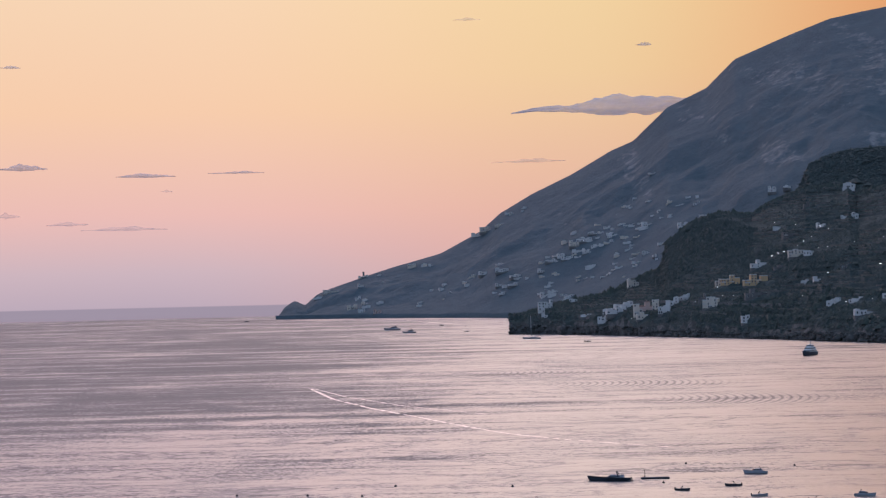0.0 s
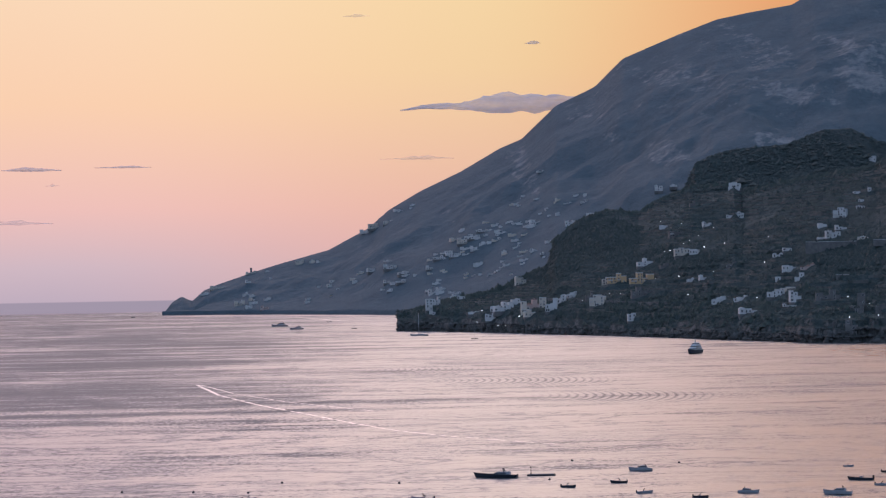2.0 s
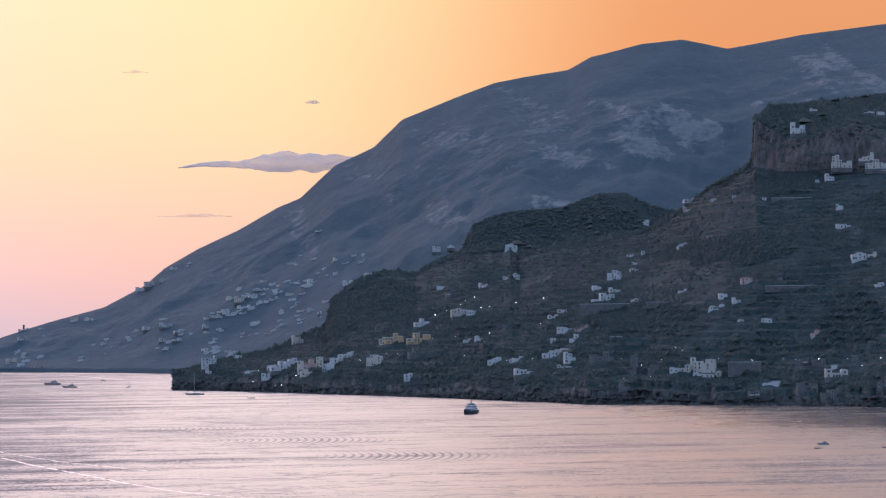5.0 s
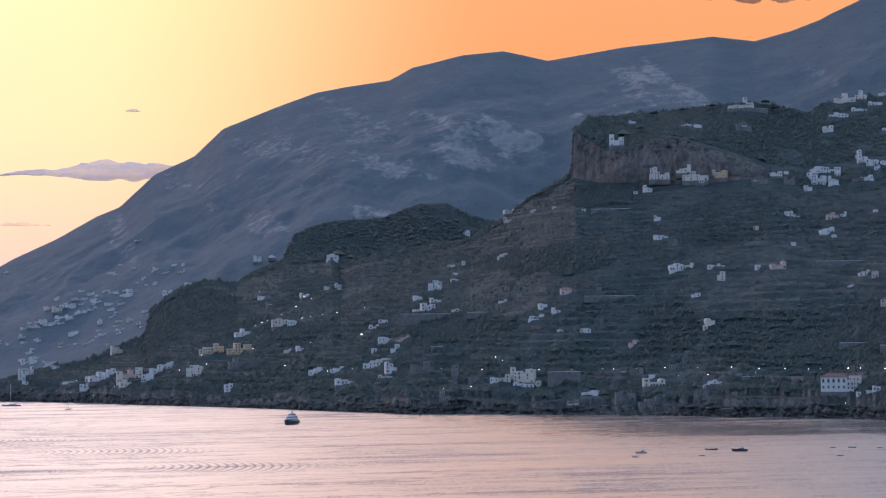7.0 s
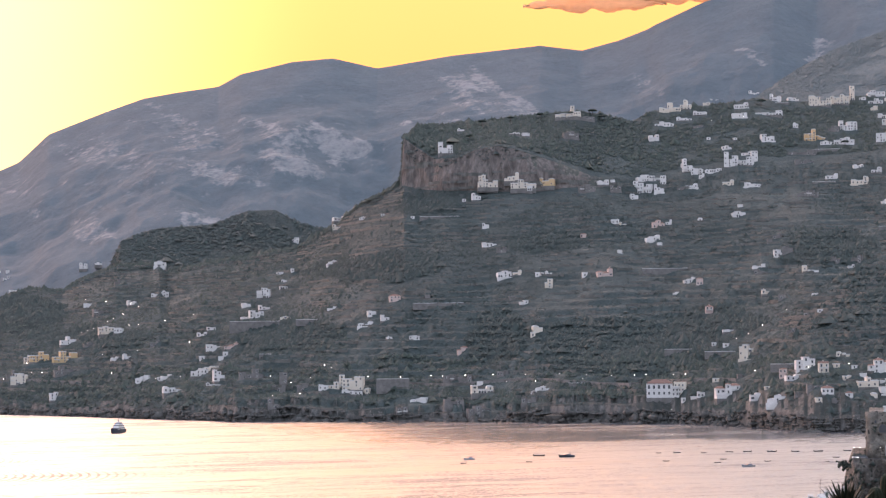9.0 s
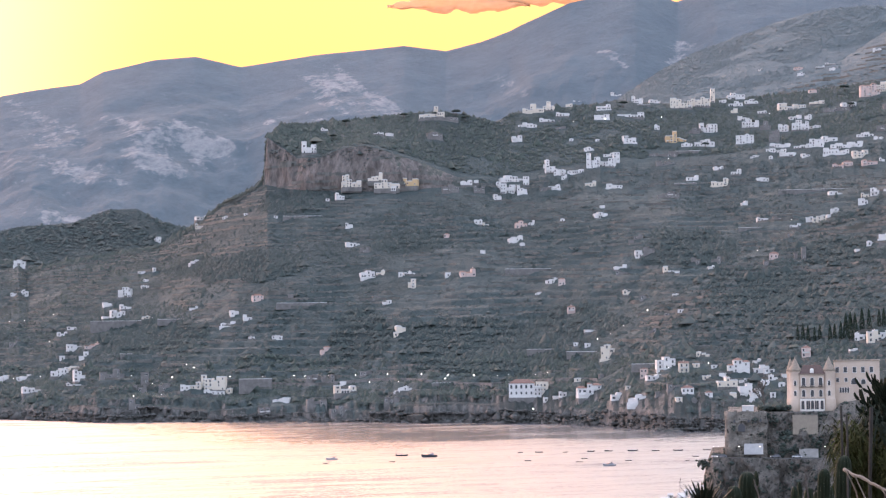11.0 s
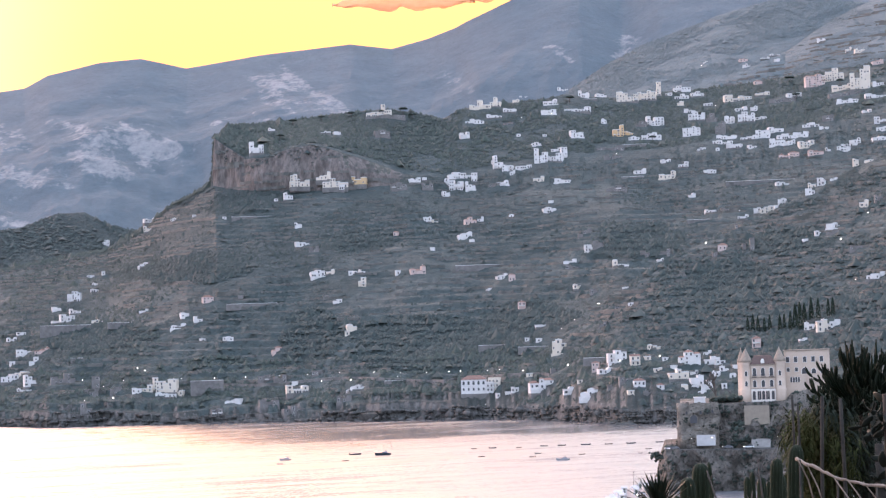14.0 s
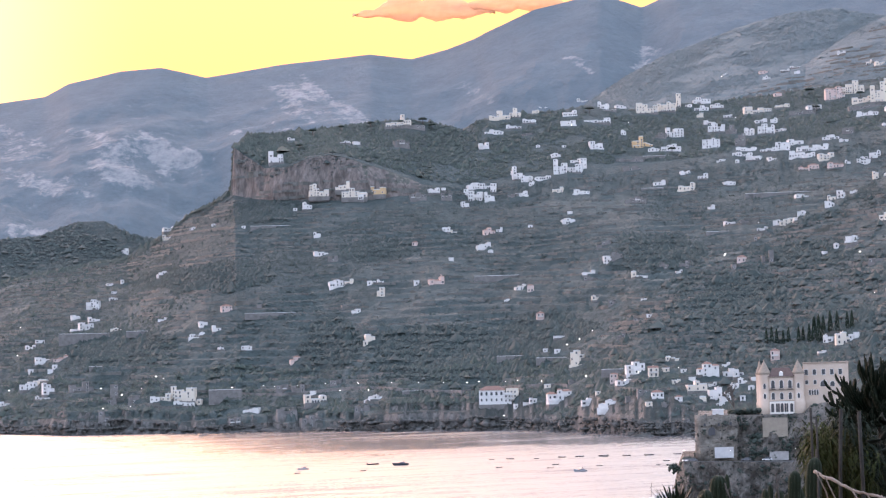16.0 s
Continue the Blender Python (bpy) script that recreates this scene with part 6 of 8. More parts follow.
        if kind in ("cruiser", "ferry"):
            bm = bmesh.new()
            cabin(bm, -0.2 * L, 0.3 * L, L * 0.24, L * 0.12, L * 0.24, 0.45)
            part("cabin", bm, HULL_WHITE, ob)
            bm = bmesh.new()
            cabin(bm, -0.15 * L, 0.24 * L, L * 0.246, L * 0.16, L * 0.215, 0.45)
            part("windscreen", bm, GLASS_AND_SHADE, ob)
            bm = bmesh.new()
            for s in (-1, 1):
                tube(bm, [(0.22 * L, s * 0.1 * L, 0.2 * L), (0.16 * L, s * 0.08 * L, 0.31 * L), (0.15 * L, 0, 0.32 * L)], 0.012 * L, 5)
            part("roll_bar", bm, IRON, ob)
        else:
            bm = bmesh.new()
            box(bm, -0.05 * L, 0.08 * L, -0.12 * L, 0.12 * L, 0.1 * L, 0.17 * L, bevel=0.02)
            part("console", bm, HULL_WHITE, ob)
            bm = bmesh.new()
            box(bm, 0.47 * L, 0.54 * L, -0.05 * L, 0.05 * L, 0.02 * L, 0.2 * L, bevel=0.02)
            part("outboard_motor", bm, IRON, ob)
            if kind == "launch":
                bm = bmesh.new()
                tube(bm, [(0.1 * L, -0.12 * L, 0.13 * L), (-0.02 * L, -0.1 * L, 0.3 * L), (-0.02 * L, 0.1 * L, 0.3 * L), (0.1 * L, 0.12 * L, 0.13 * L)], 0.014 * L, 5)
                part("roll_bar", bm, IRON, ob)
            else:
                for q in (-0.2, 0.25):
                    bm = bmesh.new()
                    box(bm, q * L - 0.12, q * L + 0.12, -0.13 * L, 0.13 * L, 0.085 * L, 0.1 * L + 0.03)
                    part("thwart", bm, DECK, ob)


BOATS = [
    (49, 652, 12.9, "yacht"), (63, 656, 8.7, "raft"), (95, 665, 7.1, "cruiser"), (83, 627, 4.7, "launch"), (67, 617, 4.4, "launch"),
    (86, 596, 4.4, "launch"), (114, 590, 5.7, "cruiser"), (-24, 602, 4.1, "launch"), (24, 590, 6.2, "launch"), (99, 580, 4.3, "launch"),
    (137, 581, 7.5, "cruiser"), (153, 620, 7.2, "row"), (155, 603, 4.3, "launch"), (167, 642, 4.4, "launch"), (160, 664, 3.0, "launch"), (181, 628, 4.8, "launch"),
    (282, 1669, 12.5, "ship"), (96, 2376, 19.4, "sail"), (146, 2207, 7.0, "sail"), (-74, 3038, 22.4, "ferry"),
    (-47, 2824, 17.8, "ferry"), (28, 2809, 7.4, "sail"), (-383, 4156, 7.7, "launch"), (-5, 3298, 6.9, "launch"), (442, 1124, 8.6, "cruiser"),
    (385, 1126, 6.2, "cruiser"), (369, 1089, 3.1, "row"), (405, 1085, 3.1, "row"), (433, 1144, 6.4, "row"), (504, 1138, 3.2, "row"),
    (514, 1134, 4.3, "row"), (527, 1126, 2.9, "row"), (471, 1054, 3.3, "row"), (505, 1055, 3.4, "row"), (488, 1026, 3.3, "row"),
    (485, 984, 6.6, "cruiser"), (543, 1126, 4.3, "row"), (553, 1123, 4.6, "row"), (565, 1116, 5.6, "row"), (577, 1110, 4.3, "row"),
    (589, 1105, 5.2, "row"), (565, 1040, 3.4, "row"), (542, 1007, 2.1, "row"), (606, 1102, 4.3, "row"), (516, 1024, 3.3, "row"),
    (183, 599, 4.2, "launch"), (197, 615, 5.4, "row"),
]
for i, (x, y, long_, kind_) in enumerate(BOATS):
    boat(x, y, long_, kind_, i)


def wake(path, width, seed):
    """A boat's smooth wake, its sky reflection given as pale colour: a ragged ribbon that breaks up towards its end."""
    rng = random.Random(seed)
    pts = []
    for (x0, y0), (x1, y1) in zip(path, path[1:]):
        n = max(4, int(math.hypot(x1 - x0, y1 - y0) / 4))
        pts += [(x0 + (x1 - x0) * k / n, y0 + (y1 - y0) * k / n) for k in range(n)]
    bm = bmesh.new()
    last = len(pts) - 1
    for i in range(last):
        if rng.random() < 0.03 + 0.2 * i / last:
            continue
        (x0, y0), (x1, y1) = pts[i], pts[i + 1]
        d = math.hypot(x1 - x0, y1 - y0) or 1
        nx, ny = -(y1 - y0) / d, (x1 - x0) / d
        w = width * (1 - 0.5 * i / last) * rng.uniform(0.7, 1.2)
        j = rng.uniform(-0.25, 0.25) * width
        v = [bm.verts.new((x + nx * (j + s * w), y + ny * (j + s * w), z)) for x, y, s, z in ((x0, y0, -1, 0.03), (x0, y0, 1, 0.03), (x1, y1, 1, 0.03), (x1, y1, -1, 0.03))]
        crest = [bm.verts.new(((x0 + x1) / 2 + nx * j, (y0 + y1) / 2 + ny * j, 0.12 + 0.1 * rng.random()))]
        for a, b in ((0, 1), (1, 2), (2, 3), (3, 0)):
            bm.faces.new((v[a], v[b], crest[0]))
    me = bpy.data.meshes.new("wake")
    bm.to_mesh(me)
    bm.free()
    me.materials.append(WAKE_SHEEN)
    tagged(new("wake", me), "thin pale wake with its sky reflection in the colour", "wake", kind="stuff")


wake([(-82, 1300), (-62, 1173), (-37, 1071), (-13, 992), (9, 916), (25, 868), (45, 829), (83, 776)], 1.15, 1)
wake([(-80, 1300), (-55, 1190), (-22, 1090), (20, 1000)], 0.7, 2)
wake([(-365, 3885), (-440, 3661), (-532, 3447), (-647, 3290)], 2.2, 3)
wake([(25, 3356), (-26, 3641), (-69, 3887)], 2.5, 4)
buoy = thing("buoy", pose(-16, 649, 0), "small dark mooring buoy on the water", "buoy", "mooring buoys")
bm = bmesh.new()
lathe(bm, [(0.1, -0.2), (0.36, 0.0), (0.4, 0.25), (0.25, 0.5), (0.06, 0.56), (0.06, 0.75)], 10)
part("float", bm, HULL_DARK, buoy)
for x, y in ((19, 640), (78, 706), (-62, 630), (-25, 620), (-41, 625), (64, 641), (111, 690)):
    copy_thing(buoy, pose(x, y, 0))


# ---- clouds low over the horizon ----
def vapour(name, a, b, soft):
    m, t, p = material(name, a, 1.0)
    c = coords(t)
    p.inputs["Specular IOR Level"].default_value = 0.0
    t.links.new(mix(t, noise_node(t, c, 0.02, 4), (*a, 1), (*b, 1)), p.inputs["Base Color"])
    clear = t.nodes.new("ShaderNodeBsdfTransparent")
    n = noise_node(t, stretch(t, c, 0.012, 0.012, 0.05), 1.0, 5, 0.6)
    blend = t.nodes.new("ShaderNodeMixShader")
    t.links.new(remap(t, n, 0.25, 0.75, soft - 0.25, soft + 0.2), blend.inputs[0])
    t.links.new(clear.outputs[0], blend.inputs[1])
    t.links.new(p.outputs[0], blend.inputs[2])
    t.links.new(blend.outputs[0], t.nodes["Material Output"].inputs[0])
    return m


GREY_CLOUD = vapour("mauve_cloud_vapour", (0.85, 0.75, 0.78), (0.9, 0.8, 0.82), 0.42)
BANK_CLOUD = vapour("dense_mauve_cloud_vapour", (0.86, 0.8, 0.86), (0.92, 0.85, 0.9), 0.5)
THIN_CLOUD = vapour("thin_cloud_vapour", (0.85, 0.75, 0.78), (0.9, 0.8, 0.82), 0.2)
# the orange base colour holds the glow of the sun under the ridge
GLOW_TINTED_CLOUD = vapour("glow_tinted_cloud_vapour", (0.98, 0.5, 0.27), (0.98, 0.58, 0.33), 0.68)


def cloud(az, z, wide, high, mat, label, peak=0.5, seed=1):
    """A flat-based bank of cloud: a long lens with a lumpy crown."""
    n, m = 64, 14
    u, v = np.linspace(0, 1, n)[None, :], np.linspace(0, 2 * np.pi, m)[:, None]
    env = np.where(u < peak, (u / peak) ** 1.25, ((1 - u) / (1 - peak)) ** 0.8)
    env = np.clip(env * (0.8 + 0.35 * fbm(u * wide + 0 * v, 0 * u * v, wide * 0.16, 4, seed)), 0, 1.2)
    X = (u - 0.5) * wide + 0 * v
    Y = np.cos(v) * env * min(wide * 0.12, 18)
    Z = np.where(np.sin(v) > 0, np.sin(v) * env * high * 0.75, np.sin(v) * env * high * 0.25) + 0.06 * high * fbm(X, Y + 50 * np.sin(v), wide * 0.1, 4, seed + 7)
    ob = new("cloud", grid_mesh("cloud", X, Y, Z, mat))
    a = math.radians(az)
    ob.matrix_world = pose(4925 * math.sin(a), 4925 * math.cos(a), z, 0, 0, -az)
    tagged(ob, label, "cloud", "clouds over the horizon", "structure")


GREY = "small grey-mauve cloud hanging over the horizon"
cloud(4.95, 456, 525, 60, BANK_CLOUD, "long wedge of grey cloud beside the mountain", 0.45, 5)
for i, (az, z, w, h, m) in enumerate(((5.46, 602, 36, 12, GREY_CLOUD), (-11.3, 574, 46, 9, GREY_CLOUD), (-11.06, 345, 114, 20, GREY_CLOUD), (-7.84, 325, 134, 16, GREY_CLOUD),
                                      (-5.46, 330, 128, 9, GREY_CLOUD), (-8.43, 205, 195, 14, THIN_CLOUD), (-9.9, 218, 95, 15, THIN_CLOUD), (-11.5, 238, 66, 15, THIN_CLOUD),
                                      (0.77, 671, 62, 8, THIN_CLOUD), (2.33, 342, 170, 11, THIN_CLOUD), (-7.3, 290, 30, 6, THIN_CLOUD))):
    cloud(az, z, w, h, m, GREY, 0.5, 10 + i)
cloud(22.4, 852, 330, 92, GLOW_TINTED_CLOUD, "ragged cloud with orange sunset glow in its colour", 0.4, 40)
cloud(24.6, 862, 300, 84, GLOW_TINTED_CLOUD, "ragged cloud with orange sunset glow in its colour", 0.55, 41)


# ---- the castle on its rock ----
TURRET = mottled("brown_turret_shingles", (0.22, 0.18, 0.14), (0.32, 0.26, 0.2), 1.5, 0.9, 0.5, 0.05)
MANSARD = mottled("dark_red_roof_tiles", (0.085, 0.055, 0.047), (0.13, 0.082, 0.068), 1.2, 0.85, 0.5, 0.05)
CASTLE = mottled("warm_cream_render", (0.47, 0.37, 0.29), (0.56, 0.45, 0.36), 0.35, 0.88, 0.2, 0.03, third=(0.48, 0.39, 0.32))
QUOIN = mottled("pale_limestone_trim", (0.6, 0.56, 0.5), (0.7, 0.66, 0.6), 1.0, 0.8)
def fort_masonry(name):
    """Rough coursed rubble: grey stones, paler patches of old mortar, rain streaks, and hole shade put in as dark
    spots.
    """
    m, t, p = material(name, (0.2, 0.18, 0.15), 0.95)
    c = coords(t)
    stones = node(t, "ShaderNodeTexVoronoi", Vector=stretch(t, c, 1.1, 1.1, 1.9), Scale=1.0)
    patch_, fine = noise_node(t, c, 0.28, 5, 0.65), noise_node(t, c, 3.0, 4, 0.7)
    col = mix(t, remap(t, patch_, 0.36, 0.64), (0.11, 0.1, 0.086, 1), (0.26, 0.232, 0.192, 1))
    col = mix(t, remap(t, fine, 0.35, 0.7, 0.0, 0.45), col, (0.07, 0.064, 0.056, 1))
    # shade of missing stones, only as near-black spots in the colour
    col = mix(t, remap(t, noise_node(t, c, 0.75, 2, 0.4), 0.63, 0.67), col, (0.025, 0.026, 0.022, 1))
    col = mix(t, remap(t, noise_node(t, stretch(t, c, 0.7, 0.7, 0.08), 1.0, 4, 0.6), 0.55, 0.75, 0, 0.5), col, (0.06, 0.056, 0.05, 1))
    t.links.new(col, p.inputs["Base Color"])
    bump(t, p, math_node(t, "ADD", stones.outputs[0], math_node(t, "MULTIPLY", fine, 0.6)), 0.8, 0.25)
    return m


RUBBLE = fort_masonry("rough_fort_masonry")


def castle():
    az = math.radians(31.55)
    ob = thing("castle", pose(868 * math.sin(az), 868 * math.cos(az), 34.0, 0, 0, -31.55), "cream castle villa with conical turrets on the fortified rock", "castle")
    bm = bmesh.new()
    box(bm, -4.3, 5.2, 0, 13, -3, 14.6, bevel=0.05)
    box(bm, -7.6, -4.2, 2.2, 13, -3, 14.2)
    box(bm, 5.1, 9.2, 2.2, 13, -3, 14.2)
    part("wall", bm, CASTLE, ob)
    for cx, r, name in ((-6.2, 2.35, "turret"), (7.1, 2.3, "turret"), (-8.0, 1.5, "turret")):
        back = 4.2 if r < 2 else 1.9
        bm = bmesh.new()
        lathe(bm, [(r * 1.12, -3), (r * 1.12, 4.4), (r * 1.06, 4.6), (r, 4.7), (r, 14.4), (r * 1.1, 14.9), (r * 1.12, 15.6), (r * 1.02, 15.7)], 20, (cx, back, 0))
        tw = part(name, bm, CASTLE, ob)
        bm = bmesh.new()
        lathe(bm, [(r * 1.22, 15.6), (r * 0.95, 16.6), (r * 0.6, 18.3), (r * 0.28, 19.9), (r * 0.06, 20.9), (0.02, 21.5)], 20, (cx, back, 0))
        part("cone_roof", bm, TURRET, tw, "conical shingled turret roof")
        if r > 2:
            for zz in (5.9, 9.9):
                bm = bmesh.new()
                arch_opening(bm, cx, zz, 0.95, 2.0, back - r - 0.02)
                part("window", bm, [GLASS_AND_SHADE, QUOIN], tw)
    bm = bmesh.new()
    v = [bm.verts.new(p) for p in ((-4.8, -0.4, 14.6), (5.7, -0.4, 14.6), (5.7, 13.2, 14.6), (-4.8, 13.2, 14.6), (-2.9, 2.6, 18.0), (3.8, 2.6, 18.0), (3.8, 10.5, 18.0), (-2.9, 10.5, 18.0))]
    for q in ((3, 2, 1, 0), (4, 5, 6, 7), (0, 1, 5, 4), (1, 2, 6, 5), (2, 3, 7, 6), (3, 0, 4, 7)):
        bm.faces.new([v[i] for i in q])
    roof = part("mansard_roof", bm, MANSARD, ob, "steep dark red tiled roof")
    bm = bmesh.new()
    box(bm, -0.3, 1.2, -0.5, 2.2, 14.9, 16.0)
    lathe(bm, [(0.75, 0), (0.68, 0.3), (0.4, 0.65), (0.05, 0.8)], 12, (0.45, 0.3, 16.0))
    part("dormer", bm, QUOIN, roof)
    bm = bmesh.new()
    for z, o in ((4.7, 0.28), (9.1, 0.16), (14.1, 0.35)):
        box(bm, -4.3 - o * 0.3, 5.2 + o * 0.3, -o, 0.0, z, z + 0.32, bevel=0.03)
    part("cornice", bm, TURRET, ob)
    bm = bmesh.new()
    box(bm, -4.35, 5.25, -0.6, -0.01, -3, 4.7)
    loggia = part("loggia", bm, QUOIN, ob, "pale stone ground floor loggia")
    for k, (cx, w) in enumerate(((-3.3, 1.1), (-1.6, 0.62), (-0.85, 0.62), (0.45, 1.1), (1.75, 0.62), (2.5, 0.62), (4.2, 1.1))):
        bm = bmesh.new()
        arch_opening(bm, cx, 0.5, w, 3.4, -0.62, t=0.12)
        part("arch", bm, [GLASS_AND_SHADE, CASTLE], loggia)
    for z, w, h in ((5.5, 1.25, 2.7), (9.9, 1.35, 3.2)):
        for cx in (-2.9, 0.45, 3.8):
            bm = bmesh.new()
            arch_opening(bm, cx, z, w, h, -0.02)
            part("window", bm, [GLASS_AND_SHADE, QUOIN], ob)
    for cx in (-2.9, 0.45, 3.8):
        bm = bmesh.new()
        box(bm, cx - 1.0, cx + 1.0, -0.95, 0, 9.45, 9.62)
        for k in range(9):
            tube(bm, [(cx - 0.95 + k * 0.2375, -0.9, 9.62), (cx - 0.95 + k * 0.2375, -0.9, 10.5)], 0.025, 4)
        tube(bm, [(cx - 1.0, -0.9, 10.52), (cx + 1.0, -0.9, 10.52)], 0.04, 4)
        part("balcony", bm, IRON, ob, "small iron balcony")
    bm = bmesh.new()
    box(bm, 9.2, 27.0, 5.0, 15, 1.0, 19.4, bevel=0.05)
    box(bm, 9.2, 17.2, 3.8, 5.0, 1.0, 9.8, bevel=0.05)
    wing = part("wing", bm, CASTLE, ob, "long cream wing beside the turrets")
    bm = bmesh.new()
    box(bm, 9.0, 27.3, 4.7, 15.3, 19.4, 19.85, bevel=0.05)
    part("roof_edge", bm, TURRET, wing)
    for cx in (10.4, 13.6, 17.2, 20.5, 23.8):
        hang("window", WINDOWS["tall"], wing, at=pose(cx, 4.97, 14.9))
    for cx in (10.5, 13.8):
        hang("window", WINDOWS["small"], wing, at=pose(cx, 4.97, 11.2))
    for cx, w, h in ((17.2, 2.7, 2.4), (20.6, 1.7, 2.0), (23.7, 0.8, 1.7)):
        bm = bmesh.new()
        arch_opening(bm, cx, 10.2, w, h, 4.97)
        part("arch", bm, [GLASS_AND_SHADE, QUOIN], wing)
    for cx in (11.6, 12.6, 13.6, 14.6):
        bm = bmesh.new()
        arch_opening(bm, cx, 6.9, 0.75, 2.1, 3.78, t=0.1)
        part("arch", bm, [GLASS_AND_SHADE, QUOIN], wing)
    return ob


def fort():
    """The old battery: a crenellated curtain wall with a round corner and an arched casemate."""
    az = math.radians(29.85)
    ob = thing("fort_wall", pose(858.5 * math.sin(az), 858.5 * math.cos(az), 24.6, 0, 0, -29.85), "ruined rubble fort wall with battlements on the rock", "wall")
    bm = bmesh.new()
    rows_ = []
    for q in range(33):
        z_ = -8.8 + 18.0 * q / 32
        ring = []
        for u_ in np.concatenate([np.linspace(0, 1, 9)[:-1] * 7, 7 + np.linspace(0, 1, 37)[:-1] * 14.8, 21.8 + np.linspace(0, 1, 9) * 7]):
            x_, y_ = (-6.9, 7 - u_) if u_ < 7 else ((-6.9 + u_ - 7, 0) if u_ < 21.8 else (7.9, u_ - 21.8))
            bulge_ = 0.75 * float(fbm(np.array([u_ * 1.0]), np.array([z_ * 1.3]), 4.5, 5, 91, 0.6)[0]) * (0.4 if q > 27 else 1.0)
            flare = 0.05 * (9.2 - z_)
            nx_, ny_ = (-1, 0) if u_ < 7 else ((0, -1) if u_ < 21.8 else (1, 0))
            ring.append(bm.verts.new((x_ + nx_ * (bulge_ + flare * 0.5), y_ + ny_ * (bulge_ + flare), z_ + (0.35 * math.sin(u_ * 1.1) + 0.2 * math.sin(u_ * 3.7) if q == 32 else 0))))
        rows_.append(ring)
    for a, b in zip(rows_, rows_[1:]):
        for k in range(len(a) - 1):
            bm.faces.new((a[k], a[k + 1], b[k + 1], b[k]))
    bm.faces.new(rows_[-1])
    part("curtain_wall", bm, RUBBLE, ob)
    bm = bmesh.new()
    lathe(bm, [(2.7, -9), (2.5, -2), (2.3, 6.5), (2.5, 7.2), (2.5, 9.6)], 20, (-6.0, 1.6, 0))
    part("round_tower", bm, RUBBLE, ob)
    for k in range(9):
        bm = bmesh.new()
        box(bm, -6.4 + k * 1.58, -5.3 + k * 1.58 + 0.25 * math.sin(k * 2.3), 0.1, 0.8, 8.6, 9.65 + 0.35 * math.sin(k * 1.9), bevel=0.1)
        part("merlon", bm, RUBBLE, ob)
    for cx, w, h, z in ((-1.9, 2.7, 3.2, 1.6), (0.9, 0.8, 1.2, 5.2), (3.6, 0.9, 1.3, 5.0), (5.6, 0.8, 1.2, 5.6), (-4.6, 0.8, 1.2, 5.2)):
        bm = bmesh.new()
        arch_opening(bm, cx, z, w, h, -1.05, t=0.3)
        part("casemate", bm, [GLASS_AND_SHADE, RUBBLE], ob)
    bm = bmesh.new()
    box(bm, -1.4, 3.0, 2.2, 5.2, 9.0, 11.4)
    box(bm, -1.7, 3.3, 1.9, 5.5, 11.4, 11.8)
    part("watch_house", bm, WHITE, ob, "small white house behind the battlements")


def panel(name, az, d, z, w, h, mat, label, cat):
    """Masonry infill or hoarding fixed on the rock face."""
    a = math.radians(az)
    ob = thing(name, pose(d * math.sin(a), d * math.cos(a), z, -4, 0, -az), label, cat)
    bm = bmesh.new()
    box(bm, -w / 2, w / 2, 0, 3.5, 0, h, bevel=0.06)
    part("face", bm, mat, ob)
    bm = bmesh.new()
    box(bm, -w / 2 - 0.15, w / 2 + 0.15, -0.1, 3.2, h, h + 0.2, bevel=0.03)
    part("coping", bm, RUBBLE, ob)


def car(x, y, z, turn, paint, label):
    ob = thing("car", pose(x, y, z, 0, 0, turn), label, "car", "cars on the coast road")
    bm = bmesh.new()
    box(bm, -1.95, 1.95, -0.82, 0.82, 0.32, 0.85, bevel=0.12)
    body = part("body", bm, paint, ob)
    bm = bmesh.new()
    cabin(bm, -1.1, 1.5, 1.5, 0.85, 1.42, 0.6)
    part("cabin", bm, GLASS_AND_SHADE, body)
    for sx in (-1.25, 1.25):
        for sy in (-0.75, 0.75):
            bm = bmesh.new()
            lathe(bm, [(0.2, -0.1), (0.32, -0.09), (0.32, 0.09), (0.2, 0.1)], 14)
            bmesh.ops.rotate(bm, verts=bm.verts, cent=(0, 0, 0), matrix=Matrix.Rotation(math.pi / 2, 3, "X"))
            bmesh.ops.translate(bm, verts=bm.verts, vec=(sx, sy, 0.32))
            part("wheel", bm, IRON, ob)
    for sy in (-0.55, 0.55):
        bm = bmesh.new()
        box(bm, -1.99, -1.9, sy - 0.16, sy + 0.16, 0.55, 0.7, bevel=0.02)
        part("headlight", bm, LIT, ob)


def bare_tree(x, y, z, high):
    ob = thing("bare_tree", pose(x, y, z), "leafless tree on the castle terrace", "tree")
    rng = random.Random(8)
    trunk, crown = bmesh.new(), bmesh.new()
    def grow(p, d, r, length, level, bm):
        q = p + d * length
        mid = p + d * length * 0.5 + Vector((rng.uniform(-1, 1), rng.uniform(-1, 1), 0)) * length * 0.08
        tube(bm, [p, mid, q], [r, r * 0.8, r * 0.6], 6 if level < 2 else 4)
        if level == 4:
            return
        for k in range(3 if level < 3 else 2):
            nd = (d + Vector((rng.uniform(-0.8, 0.8), rng.uniform(-0.6, 0.6), rng.uniform(-0.1, 0.5)))).normalized()
            grow(q if k else mid.lerp(q, 0.6), nd, r * 0.7, length * rng.uniform(0.6, 0.85), level + 1, crown)
    grow(Vector((0, 0, -1)), Vector((-0.12, 0, 1)).normalized(), 0.55, high * 0.31, 0, trunk)
    part("trunk", trunk, BARK, ob)
    part("crown", crown, BARK, ob, "tangle of bare dark branches")


